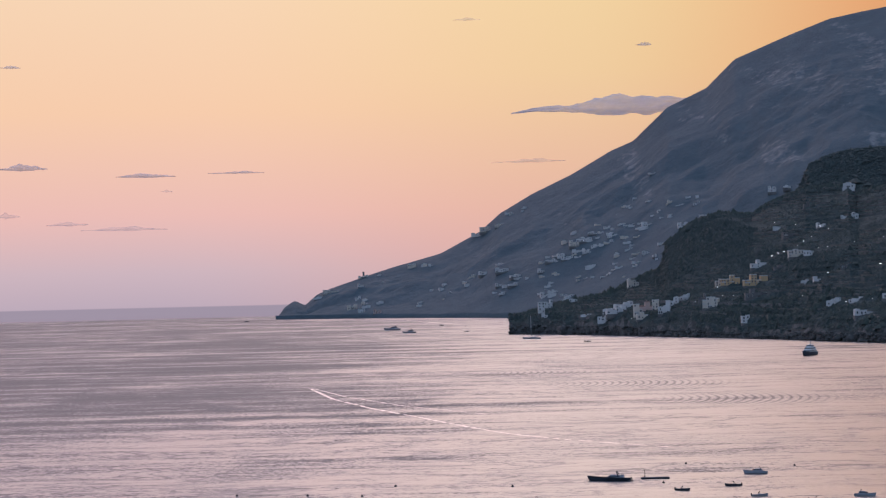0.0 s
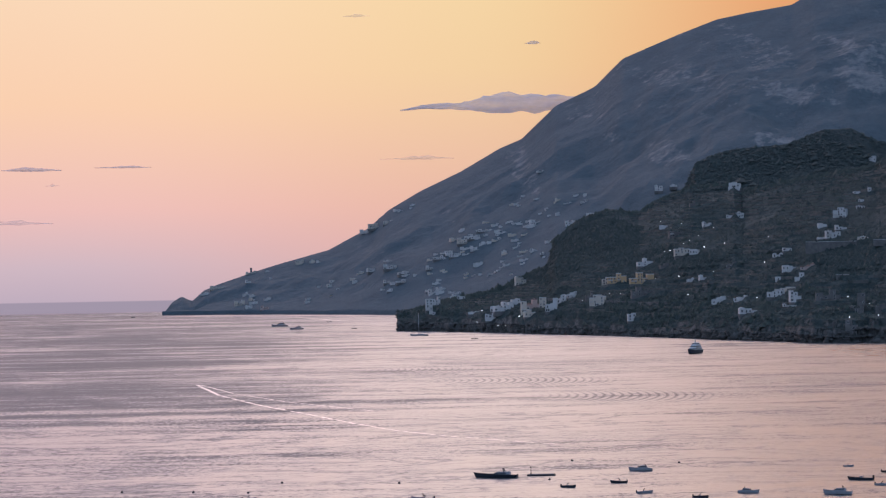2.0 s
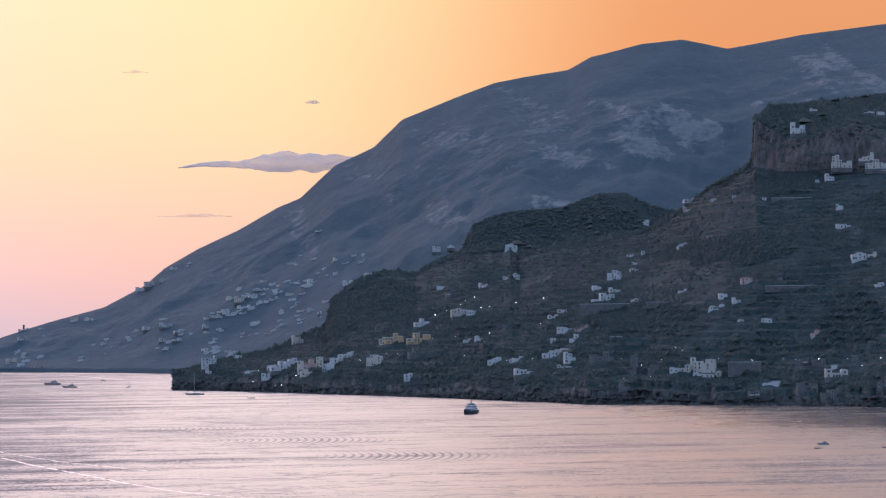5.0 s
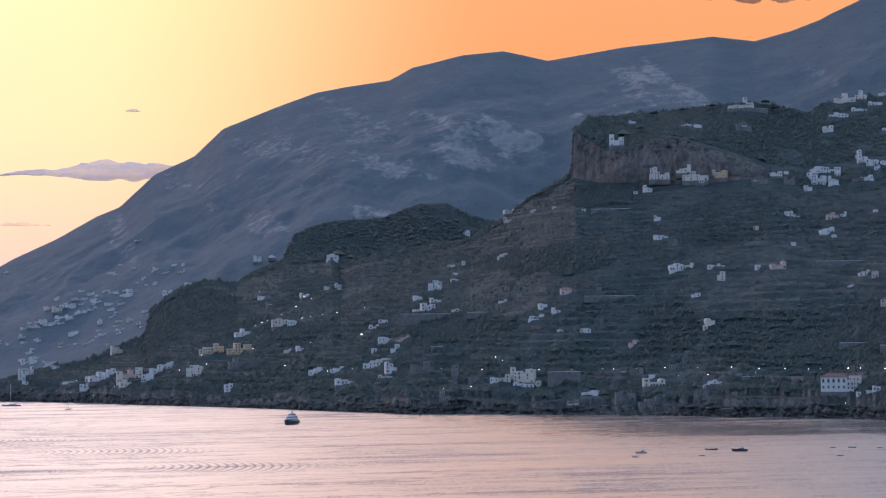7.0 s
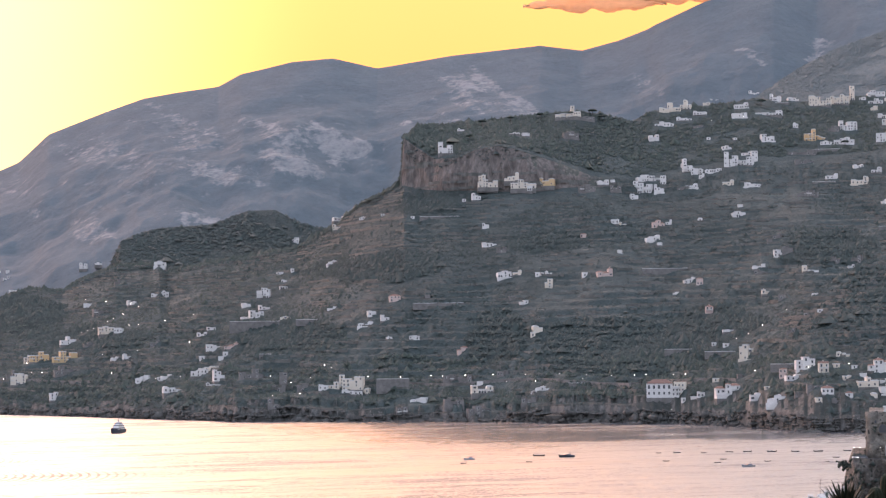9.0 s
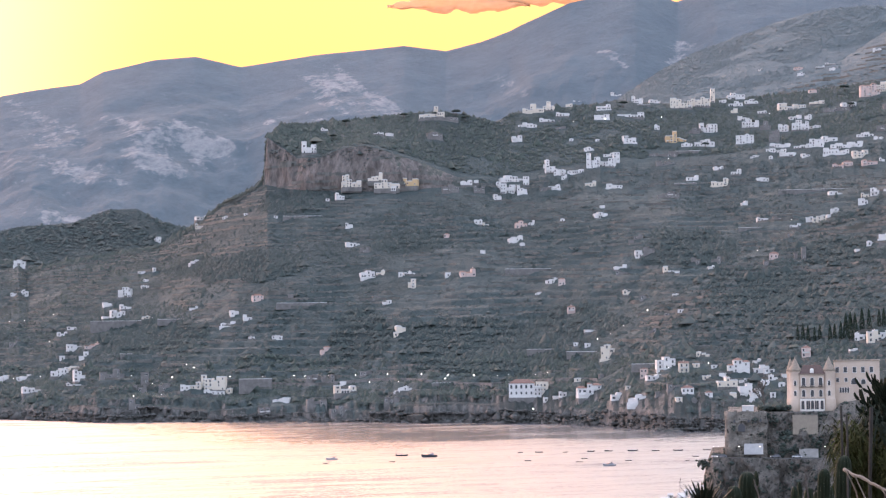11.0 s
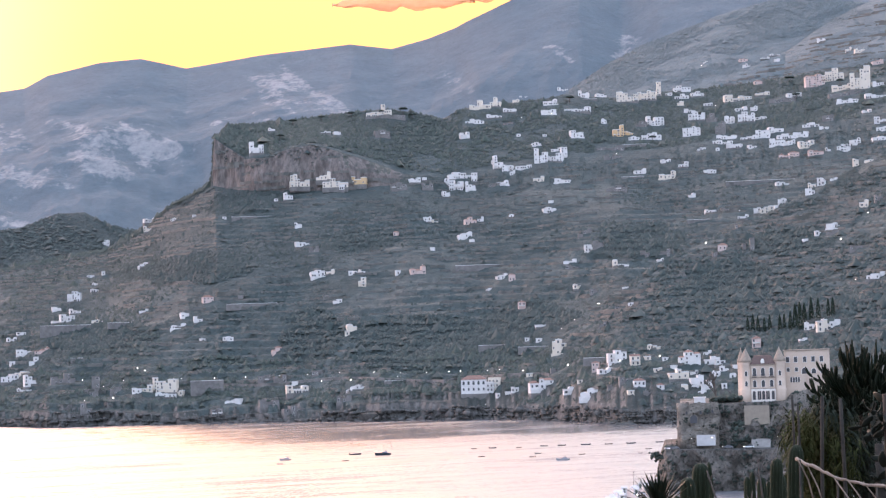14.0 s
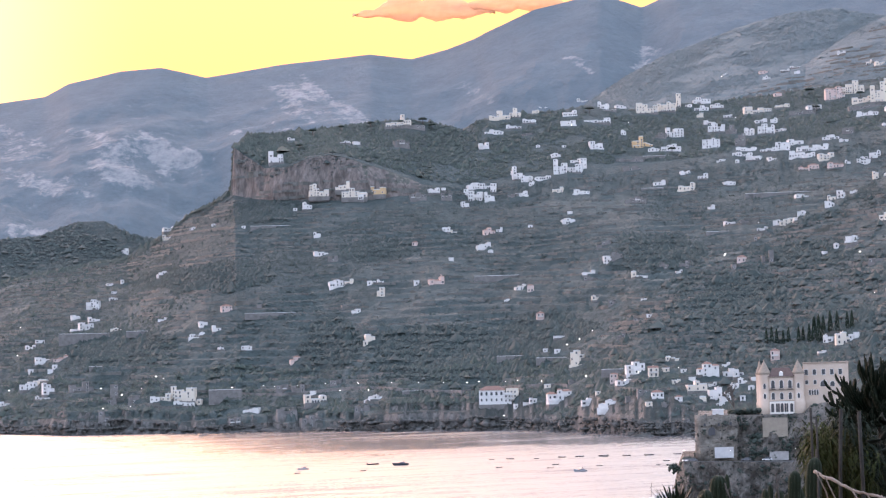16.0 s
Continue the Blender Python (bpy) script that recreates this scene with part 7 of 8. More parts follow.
def cypress(x, y, z, high, i):
    """A slim dark cypress: a short trunk and a spindle of small upright sprays."""
    rng = random.Random(i)
    ob = thing("cypress", pose(x, y, z), "slim dark green cypress beside the cove villas", "tree", "cypresses")
    bm = bmesh.new()
    lathe(bm, [(0.25, -2), (0.16, 1.5)], 6)
    part("trunk", bm, BARK, ob)
    bm = bmesh.new()
    for k in range(240):
        s = rng.random() ** 0.8
        r = high * 0.12 * (1 - s) ** 0.6 * min(1, s * 8 + 0.3)
        a = rng.uniform(0, 6.28)
        p = Vector((math.cos(a) * r, math.sin(a) * r, 0.6 + s * (high - 1)))
        h = high * rng.uniform(0.06, 0.12)
        q = p + Vector((rng.uniform(-0.15, 0.15), rng.uniform(-0.15, 0.15), h))
        side = Vector((-math.sin(a), math.cos(a), 0)) * high * 0.022
        out = Vector((math.cos(a), math.sin(a), 0)) * high * 0.02
        v = [bm.verts.new(t_) for t_ in (p - side, p + side, p + out + Vector((0, 0, h * 0.4)), q)]
        for f in ((0, 1, 2), (0, 2, 3), (1, 3, 2), (0, 3, 1)):
            bm.faces.new([v[t_] for t_ in f])
    part("crown", bm, LEAF_DARK, ob)


BARK = mottled("grey_bark", (0.07, 0.06, 0.052), (0.12, 0.105, 0.09), 3.0, 0.9, 0.4, 0.02)
LEAF_DARK = mottled("cypress_leaves", (0.018, 0.028, 0.02), (0.035, 0.048, 0.034), 0.8, 0.85)
CYPRESSES = [
    (31.23, 1700.6, 63.4, 9), (31.37, 1695.2, 62.4, 10.7), (31.5, 1693.4, 62.3, 9.8), (31.67, 1689.3, 62.2, 8.9), (31.81, 1688.6, 62.9, 9.8), (32.07, 1678.9, 61.8, 10.6),
    (32.19, 1681.1, 63.5, 9.7), (32.35, 1675.1, 62.5, 11.5), (32.48, 1675.6, 63.2, 15), (32.6, 1672.2, 63.1, 15.8), (32.72, 1675.6, 66.5, 13.2), (32.9, 1681.3, 69.9, 13.3),
    (33.08, 1680.7, 70.6, 12.4), (33.46, 1676.3, 72, 11.5), (25.65, 1717.3, 22.1, 9), (26.36, 1675.5, 19, 5.3), (26.51, 1662.2, 19.2, 6.1), (33.34, 1679.4, 72.5, 10.6),
]
castle()
fort()
panel("masonry_patch", 31.38, 858.8, 24.9, 9.8, 7.6, mottled("sandy_masonry", (0.22, 0.185, 0.143), (0.285, 0.24, 0.187), 0.6, 0.92, 0.4, 0.05), "sandy masonry patch repairing the castle rock", "wall")
panel("hoarding", 30.03, 855.0, 17.35, 7.4, 4.3, mottled("whitewashed_wall", (0.38, 0.375, 0.37), (0.5, 0.49, 0.475), 0.5, 0.85), "whitewashed wall panel above the coast road", "wall")
panel("painted_wall", 31.46, 856.0, 15.95, 7.4, 3.5, mottled("stained_whitewash", (0.25, 0.24, 0.225), (0.38, 0.365, 0.345), 0.5, 0.9), "stained pale wall above the coast road", "wall")
PAINT_WHITE = mottled("white_car_paint", (0.55, 0.55, 0.56), (0.62, 0.62, 0.63), 2.0, 0.3)
PAINT_GREY = mottled("grey_car_paint", (0.12, 0.125, 0.13), (0.16, 0.16, 0.17), 2.0, 0.3)
for az_, paint_, label_ in ((31.15, PAINT_WHITE, "white car parked on the coast road"), (29.2, PAINT_GREY, "grey car parked on the coast road"), (29.05, PAINT_WHITE, "white car parked on the coast road"), (30.6, PAINT_GREY, "grey car parked on the coast road")):
    d_ = float(np.interp(az_, [p[0] for p in ROAD_EDGE], [p[1] for p in ROAD_EDGE])) + 3.2
    car(d_ * math.sin(radians(az_)), d_ * math.cos(radians(az_)), 15.95, -az_, paint_, label_)
rock_lamp = street_lamp_parts(0.2, "on the castle rock road")
for i, (az_, d_) in enumerate(((28.98, 858.5), (29.12, 856.5), (29.65, 856), (30.2, 855.5), (31.9, 851.5), (32.5, 851))):
    m = pose(d_ * math.sin(radians(az_)), d_ * math.cos(radians(az_)), 15.6, 0, 0, -az_)
    if i:
        copy_thing(rock_lamp, m)
    else:
        rock_lamp.matrix_world = m
bare_tree(872 * math.sin(radians(30.36)), 872 * math.cos(radians(30.36)), 34.2, 15)
for i, (az_, d_, z_, h_) in enumerate(CYPRESSES):
    cypress(d_ * math.sin(radians(az_)), d_ * math.cos(radians(az_)), z_, 1.3 * h_, i)


# ---- the cactus garden on the terrace below the camera ----
def garden_height(r):
    return 58.3 - 0.06 * r if r < 36 else 56.14 - 0.62 * (r - 36)


EARTH = mottled("dry_garden_earth", (0.07, 0.058, 0.045), (0.13, 0.11, 0.085), 1.2, 0.95, 0.6, 0.05)
rr = np.concatenate([[0.001], np.linspace(2, 36, 24), np.linspace(40, 126, 14)])[:, None]
aa = np.linspace(0, 2 * np.pi, 121)[None, :]
gz = np.vectorize(garden_height)(rr + 0 * aa) + 0.12 * fbm(rr * np.sin(aa), rr * np.cos(aa), 6.0, 4, 5) * np.clip(rr / 10, 0, 1)
tagged(new("ground", grid_mesh("ground", rr * np.sin(aa), rr * np.cos(aa), gz, EARTH)), "dry earth garden slope falling towards the sea", "ground", kind="structure")


def spot(az, d, z=None):
    a = math.radians(az)
    return Vector((d * math.sin(a), d * math.cos(a), garden_height(d) - 0.05 if z is None else z))


def flesh(name, a, b, rough=0.55):
    m, t, p = material(name, a, rough)
    p.inputs["Specular IOR Level"].default_value = 0.12
    c = coords(t)
    f = math_node(t, "ADD", math_node(t, "MULTIPLY", noise_node(t, c, 6, 4), 0.6), math_node(t, "MULTIPLY", noise_node(t, c, 60, 3), 0.4))
    col = mix(t, remap(t, f, 0.35, 0.65), (*a, 1), (*b, 1))
    col = mix(t, remap(t, noise_node(t, c, 2.2, 5, 0.7), 0.6, 0.72), col, (0.1, 0.085, 0.06, 1))
    t.links.new(col, p.inputs["Base Color"])
    bump(t, p, f, 0.4, 0.01)
    return m


CACTUS = flesh("columnar_cactus_skin", (0.02, 0.03, 0.017), (0.036, 0.048, 0.028))
EUPHORBIA = flesh("euphorbia_skin", (0.008, 0.014, 0.008), (0.016, 0.025, 0.014))
PADDLE = flesh("prickly_pear_skin", (0.012, 0.017, 0.013), (0.024, 0.03, 0.023))
DARK_BARK = mottled("dark_woody_stem", (0.022, 0.02, 0.017), (0.045, 0.04, 0.033), 5.0, 0.9, 0.4, 0.02)
BLADE = flesh("agave_blade", (0.012, 0.02, 0.013), (0.024, 0.036, 0.023))
REED = mottled("yellowing_fern_fronds", (0.022, 0.03, 0.009), (0.052, 0.06, 0.018), 2.0, 0.8)
POLE = mottled("weathered_grey_pole", (0.04, 0.038, 0.035), (0.075, 0.07, 0.063), 6.0, 0.9, 0.4, 0.01)
RAIL = mottled("peeled_chestnut_rail", (0.22, 0.185, 0.15), (0.36, 0.3, 0.245), 8.0, 0.85, 0.4, 0.01, third=(0.12, 0.1, 0.08))
SPINE = mottled("straw_cactus_spine", (0.3, 0.26, 0.18), (0.4, 0.34, 0.24), 4.0, 0.8)


def columnar_cactus(az, d, top, radius, lean=0.0, ribs=11, seed=1):
    """A ribbed column with a rounded crown and a line of spines on each rib."""
    rng = random.Random(seed)
    foot = spot(az, d)
    ob = thing("columnar_cactus", Matrix.Translation(foot), "ribbed green columnar cactus in the terrace garden", "cactus", "columnar cacti")
    h = top - foot.z
    bm = bmesh.new()
    n, rows = ribs * 4, []
    side = Vector((math.cos(math.radians(az)), -math.sin(math.radians(az)), 0))
    levels = [(i / 16, 1.0 + 0.05 * math.sin(i * 1.3 + seed)) for i in range(15)] + [(0.955, 0.93), (0.98, 0.74), (0.995, 0.4), (1.0, 0.06)]
    for s, k in levels:
        c = side * (lean * h * s * s) + Vector((0, 0, h * s))
        ring = []
        for j in range(n):
            a = 2 * math.pi * j / n
            r = radius * k * (1 + 0.17 * math.cos(ribs * a)) * (0.85 + 0.15 * min(1, s * 4))
            ring.append(bm.verts.new(c + Vector((r * math.cos(a), r * math.sin(a), 0))))
        rows.append(ring)
    for a, b in zip(rows, rows[1:]):
        for j in range(n):
            bm.faces.new((a[j], a[(j + 1) % n], b[(j + 1) % n], b[j])).smooth = True
    bm.faces.new(rows[-1])
    bm.faces.new(rows[0][::-1])
    part("stem", bm, CACTUS, ob)
    bm = bmesh.new()
    for s in np.linspace(0.35, 0.97, 34):
        for j in range(ribs):
            a = 2 * math.pi * j / ribs
            c = side * (lean * h * s * s) + Vector((0, 0, h * s))
            p = c + Vector((math.cos(a), math.sin(a), 0)) * radius * (1.14 if s < 0.94 else 0.95)
            q = p + Vector((math.cos(a) + rng.uniform(-0.5, 0.5), math.sin(a) + rng.uniform(-0.5, 0.5), rng.uniform(-0.3, 0.5))) * radius * 0.2
            w = Vector((-math.sin(a), math.cos(a), 0)) * 0.0015
            bm.faces.new([bm.verts.new(v) for v in (p - w, p + w, q)])
    part("spines", bm, SPINE, ob)


for i, (az, d, top, r, lean) in enumerate(((29.5, 24, 58.46, 0.075, 0), (29.81, 24.4, 58.59, 0.085, 0.01), (31.03, 25, 58.39, 0.036, 0.01), (31.2, 25.6, 58.4, 0.03, 0.0), (31.4, 24.6, 58.4, 0.05, 0.01),
                                           (31.72, 23.6, 58.67, 0.062, 0.03), (32.02, 23.9, 58.46, 0.04, -0.01), (32.2, 23, 58.84, 0.072, 0.035), (30.2, 25.5, 58.54, 0.024, -0.03), (32.1, 22.3, 58.31, 0.035, 0.02),
                                           (29.2, 25.4, 58.16, 0.05, 0.0), (31.55, 26, 58.26, 0.03, 0.02))):
    columnar_cactus(az, d, top, r, lean, 12 if r > 0.06 else 8, i + 1)


def agave(az, d, z, size, count, seed):
    """A rosette of stiff pointed blades on a short stem."""
    rng = random.Random(seed)
    foot = spot(az, d)
    ob = thing("agave", Matrix.Translation(foot), "spiky dark green agave rosette at the terrace edge", "plant", "agaves")
    hgt = z - foot.z
    bm = bmesh.new()
    lathe(bm, [(0.09, 0), (0.07, hgt * 0.5), (0.08, hgt)], 9)
    part("stem", bm, BARK, ob)
    for k in range(count):
        bm = bmesh.new()
        a = k * 2.4 + rng.uniform(-0.2, 0.2)
        up = math.radians(rng.uniform(-15, 85) if k % 4 else rng.uniform(50, 88))
        L = size * rng.uniform(0.8, 1.1)
        out = Vector((math.cos(a), math.sin(a), 0))
        side = Vector((-math.sin(a), math.cos(a), 0))
        rows = []
        for i in range(6):
            s = i / 5
            p = Vector((0, 0, hgt)) + (out * math.cos(up) + Vector((0, 0, math.sin(up)))) * L * s + Vector((0, 0, -0.12 * L * s * s))
            w = 0.035 * size / 0.3 * (1 - s) ** 0.8 * (0.6 + s) * 0.42 + 0.0006
            rows.append([bm.verts.new(p - side * w), bm.verts.new(p + Vector((0, 0, -w * 0.6))), bm.verts.new(p + side * w)])
        for r0, r1 in zip(rows, rows[1:]):
            for q in (0, 1):
                bm.faces.new((r0[q], r0[q + 1], r1[q + 1], r1[q]))
            bm.faces.new((r0[2], r0[0], r1[0], r1[2]))
        part("blade", bm, BLADE, ob)


agave(28.72, 22, 58.26, 0.46, 120, 3)
agave(28.05, 21.5, 58.1, 0.34, 50, 4)
agave(29.45, 21.2, 58.01, 0.24, 40, 5)


def candelabra(az, d):
    """A candelabra euphorbia: a woody trunk whose arms bow out and turn up into a broad dark crown."""
    foot = spot(az, d)
    rng = random.Random(21)
    ob = thing("candelabra_euphorbia", Matrix.Translation(foot), "broad dark candelabra euphorbia with upturned arms", "tree")
    right = Vector((math.cos(math.radians(az)), -math.sin(math.radians(az)), 0))
    ahead = Vector((math.sin(math.radians(az)), math.cos(math.radians(az)), 0))
    bm = bmesh.new()
    tube(bm, [(0, 0, -0.1), (0.02, 0, 0.9), (0, 0.02, 1.8), (-0.03, 0, 2.5)], [0.15, 0.12, 0.1, 0.06], 10, wobble=0.15)
    part("trunk", bm, DARK_BARK, ob)
    def arm(p, reach, rise, r):
        pts = []
        for i in range(7):
            s = i / 6
            pts.append(p + reach * (1 - (1 - s) ** 1.5) + Vector((0, 0, rise * s ** 1.25)))
        b = bmesh.new()
        n, rows = 10, []
        for i, q in enumerate(pts):
            t_ = (pts[min(i + 1, 6)] - pts[max(i - 1, 0)]).normalized()
            u = t_.orthogonal().normalized()
            v = t_.cross(u)
            k = (0.7, 1.0, 1.0, 1.05, 1.0, 0.9, 0.35)[i]
            rows.append([b.verts.new(q + (u * math.cos(6.2832 * j / n) + v * math.sin(6.2832 * j / n)) * r * k * (1.0 if j % 2 else 0.62)) for j in range(n)])
        for r0, r1 in zip(rows, rows[1:]):
            for j in range(n):
                b.faces.new((r0[j], r0[(j + 1) % n], r1[(j + 1) % n], r1[j]))
        b.faces.new(rows[-1])
        b.faces.new(rows[0][::-1])
        part("arm", b, EUPHORBIA, ob)
        return pts
    for k in range(150):
        a = k * 2.399
        lift = math.asin(rng.uniform(-0.12, 0.98))
        size = rng.uniform(0.72, 1.0)
        reach = (right * math.cos(a) * 1.0 + ahead * math.sin(a) * 0.75) * math.cos(lift) * size * 0.72
        pts = arm(Vector((0, 0, 2.4)), reach, 0.04 + 0.88 * math.sin(lift) * size, rng.uniform(0.018, 0.024))
        for _ in range(4):
            i = rng.choice((1, 2, 3, 3, 4, 4, 5, 5))
            sway = reach * rng.uniform(0.0, 0.16) + Vector((rng.uniform(-1, 1), rng.uniform(-1, 1), 0)) * 0.1
            arm(pts[i], sway, rng.uniform(0.08, 0.2), rng.uniform(0.016, 0.023))


candelabra(34.22, 27.0)


def prickly_pear(az, d, base, count, seed, spread):
    """A heap of flat oval paddles grown one on another."""
    rng = random.Random(seed)
    foot = spot(az, d)
    ob = thing("prickly_pear", Matrix.Translation(foot), "grey-green prickly pear with drooping paddles", "cactus", "prickly pears")
    bm = bmesh.new()
    tube(bm, [(0, 0, -0.1), (0.03, 0, 0.5), (0, 0, base - foot.z)], [0.09, 0.07, 0.05], 8)
    part("stem", bm, DARK_BARK, ob)
    joints = [Vector((0, 0, (base - foot.z) * rng.uniform(0.5, 1.0))) for _ in range(5)]
    for k in range(count):
        p = rng.choice(joints)
        d_ = Vector((rng.uniform(-1, 1), rng.uniform(-1, 1), rng.uniform(-0.9, 0.9))).normalized()
        L = rng.uniform(0.13, 0.22)
        q = p + d_ * L
        if abs(q.x) > spread or abs(q.y) > spread:
            continue
        u = d_.cross(Vector((rng.uniform(-1, 1), rng.uniform(-1, 1), 0.3))).normalized()
        v = d_.cross(u)
        b = bmesh.new()
        rows = []
        for i in range(9):
            s = i / 8
            w = math.sin(math.pi * (0.06 + 0.9 * s)) ** 0.75 * L * 0.24
            c = p + d_ * L * s + v * 0.02 * math.sin(s * 3)
            rows.append([b.verts.new(c + u * (w * math.cos(6.2832 * j / 10)) + v * (0.011 * math.sin(6.2832 * j / 10))) for j in range(10)])
        for r0, r1 in zip(rows, rows[1:]):
            for j in range(10):
                b.faces.new((r0[j], r0[(j + 1) % 10], r1[(j + 1) % 10], r1[j])).smooth = True
        b.faces.new(rows[-1])
        b.faces.new(rows[0][::-1])
        part("paddle", b, PADDLE, ob)
        joints.append(q)


prickly_pear(34.75, 24.6, 59.3, 100, 5, 0.62)
prickly_pear(34.95, 23.6, 58.85, 52, 6, 0.5)
prickly_pear(34.5, 25.5, 58.7, 52, 7, 0.5)


def fern_mass(az0, az1, d0, d1, z0, z1, count, mat, name, label, seed, long=(0.12, 0.4)):
    """Fine arching fronds in a tangle: too many to count."""
    rng = random.Random(seed)
    bm = bmesh.new()
    tufts = [(rng.uniform(az0, az1), rng.uniform(d0, d1), z0 + (z1 - z0) * rng.uniform(0.0, 1.0) ** 0.8) for k in range(count // 90)]
    for k in range(count):
        az, d, z = tufts[k % len(tufts)]
        p = spot(az + rng.gauss(0, 0.16), d + rng.gauss(0, 0.12), z + rng.gauss(0, 0.11))
        a, L = rng.uniform(0, 6.28), rng.uniform(*long)
        out = Vector((math.cos(a), math.sin(a), 0))
        side = Vector((-out.y, out.x, 0)) * rng.uniform(0.006, 0.014)
        lift = rng.uniform(0.1, 1.0)
        prev = None
        for i in range(4):
            s = i / 3
            c = p + out * L * s * 0.7 + Vector((0, 0, L * (lift * s - 0.9 * s * s)))
            cur = (bm.verts.new(c - side * (1 - s * 0.8)), bm.verts.new(c + side * (1 - s * 0.8)))
            if prev:
                bm.faces.new((prev[0], prev[1], cur[1], cur[0]))
            prev = cur
    me = bpy.data.meshes.new(name)
    bm.to_mesh(me)
    bm.free()
    me.materials.append(mat)
    tagged(new(name, me), label, "plants", kind="stuff")


for m_ in (REED, LEAF_DARK, POLE):
    m_.node_tree.nodes["Principled BSDF"].inputs["Specular IOR Level"].default_value = 0.1
fern_mass(32.3, 33.75, 25.5, 28.5, 56.9, 58.95, 10000, REED, "fern_thicket", "yellow-green feathery fern thicket behind the fence", 31)
fern_mass(33.2, 36.2, 26.0, 31, 56.4, 59.2, 9500, LEAF_DARK, "garden_shrubs", "dense dark shrubs behind the cactus garden", 32, (0.2, 0.5))
fern_mass(28.0, 33.0, 27.0, 30, 56.3, 57.6, 6000, LEAF_DARK, "low_shrubs", "low dark shrubs along the terrace", 33, (0.15, 0.35))


def garden_pole(az, d, top, radius, lean, seed):
    rng = random.Random(seed)
    foot = spot(az, d)
    ob = thing("garden_pole", Matrix.Translation(foot), "weathered grey wooden stake propping the cactus garden", "pole", "garden stakes")
    side = Vector((math.cos(math.radians(az)), -math.sin(math.radians(az)), 0))
    bm = bmesh.new()
    h = top - foot.z
    tube(bm, [side * (lean * s) + Vector((rng.uniform(-0.005, 0.005), 0, h * s)) for s in (0, 0.25, 0.5, 0.75, 1)], [0.75 * radius * k for k in (1.1, 1.05, 1, 0.97, 0.92)], 9, wobble=0.1)
    part("shaft", bm, POLE, ob)


for i, (az, d, top, r, lean) in enumerate(((32.36, 24.8, 59.31, 0.02, -0.02), (32.52, 25, 59.2, 0.018, -0.03), (32.9, 22, 59.37, 0.026, 0.07), (33.68, 22, 59.34, 0.027, -0.05), (34.76, 21.4, 59.37, 0.022, 0.03))):
    garden_pole(az, d, top, r, lean, i)


def rustic_fence():
    """A fence of peeled branches: a crooked top rail over crossed struts."""
    ob = thing("rustic_fence", Matrix.Translation(spot(33.5, 21)), "rustic fence of pale peeled branches", "fence")
    o = ob.matrix_world.translation
    P = lambda az, d, z: spot(az, d, z) - o
    rng = random.Random(4)
    line = [(32.36, 21.6, 58.78), (32.6, 21.5, 58.73), (32.95, 21.4, 58.67), (33.3, 21.3, 58.615), (33.7, 21.2, 58.56), (34.2, 21.1, 58.535), (34.75, 21.0, 58.51), (35.4, 20.9, 58.48), (36.2, 20.8, 58.46)]
    bm = bmesh.new()
    pts = []
    for (a0, d0, z0), (a1, d1, z1) in zip(line, line[1:]):
        for k in range(4):
            s = k / 4
            pts.append(P(a0 + (a1 - a0) * s, d0 + (d1 - d0) * s, z0 + (z1 - z0) * s + rng.uniform(-0.011, 0.011)))
    tube(bm, pts, [0.0145 * rng.uniform(0.75, 1.3) for _ in pts], 9, wobble=0.12)
    part("rail", bm, RAIL, ob)
    for az, dx in ((32.4, 0.18), (32.62, 0.2), (33.25, 0.3), (33.65, 0.3), (34.05, 0.3), (34.55, 0.3), (35.0, 0.3)):
        bm = bmesh.new()
        z = float(np.interp(az, [p[0] for p in line], [p[2] for p in line]))
        far_ = dx / 21 * 57.3
        tube(bm, [P(az, 21.15, z + 0.02), P(az + far_ * 0.5, 21.2, z - 0.2 + rng.uniform(-0.02, 0.02)), P(az + far_ * 1.6, 21.3, z - 1.1)], [0.006, 0.0075, 0.009], 7, wobble=0.15)
        part("strut", bm, RAIL, ob)
    for az in (32.45, 33.4, 34.4, 35.6):
        bm = bmesh.new()
        z = float(np.interp(az, [p[0] for p in line], [p[2] for p in line]))
        tube(bm, [P(az, 21.35, z + 0.01), P(az - 0.05, 21.35, garden_height(21.35) - 0.15)], [0.011, 0.015], 8, wobble=0.12)
        part("post", bm, POLE, ob)


rustic_fence()


def dry_stalks(az, d, top, lean, seed):
    rng = random.Random(seed)
    foot = spot(az, d)
    ob = thing("dry_stalk", Matrix.Translation(foot), "bare dark forked stalk among the cacti", "plant", "dry stalks")
    side = Vector((math.cos(math.radians(az)), -math.sin(math.radians(az)), 0))
    bm = bmesh.new()
    h = top - foot.z
    main_ = [side * lean * s * s + Vector((0, 0, h * s)) for s in (0, 0.3, 0.6, 0.8, 1)]
    tube(bm, main_, [0.02, 0.016, 0.013, 0.01, 0.006], 6, wobble=0.2)
    part("stalk", bm, BARK, ob)
    for k in range(4):
        bm = bmesh.new()
        p = main_[2].lerp(main_[4], rng.random())
        tube(bm, [p, p + side * rng.uniform(-0.1, 0.1) + Vector((0, 0, 0.1))], [0.007, 0.004], 5)
        part("twig", bm, BARK, ob)


for i, (az, d, top, lean) in enumerate(((30.7, 23.5, 58.56, -0.28), (30.9, 23.8, 58.31, 0.12), (31.6, 22.8, 58.71, -0.1), (32.3, 24.5, 58.86, 0.05))):
    dry_stalks(az, d, top, lean, i)


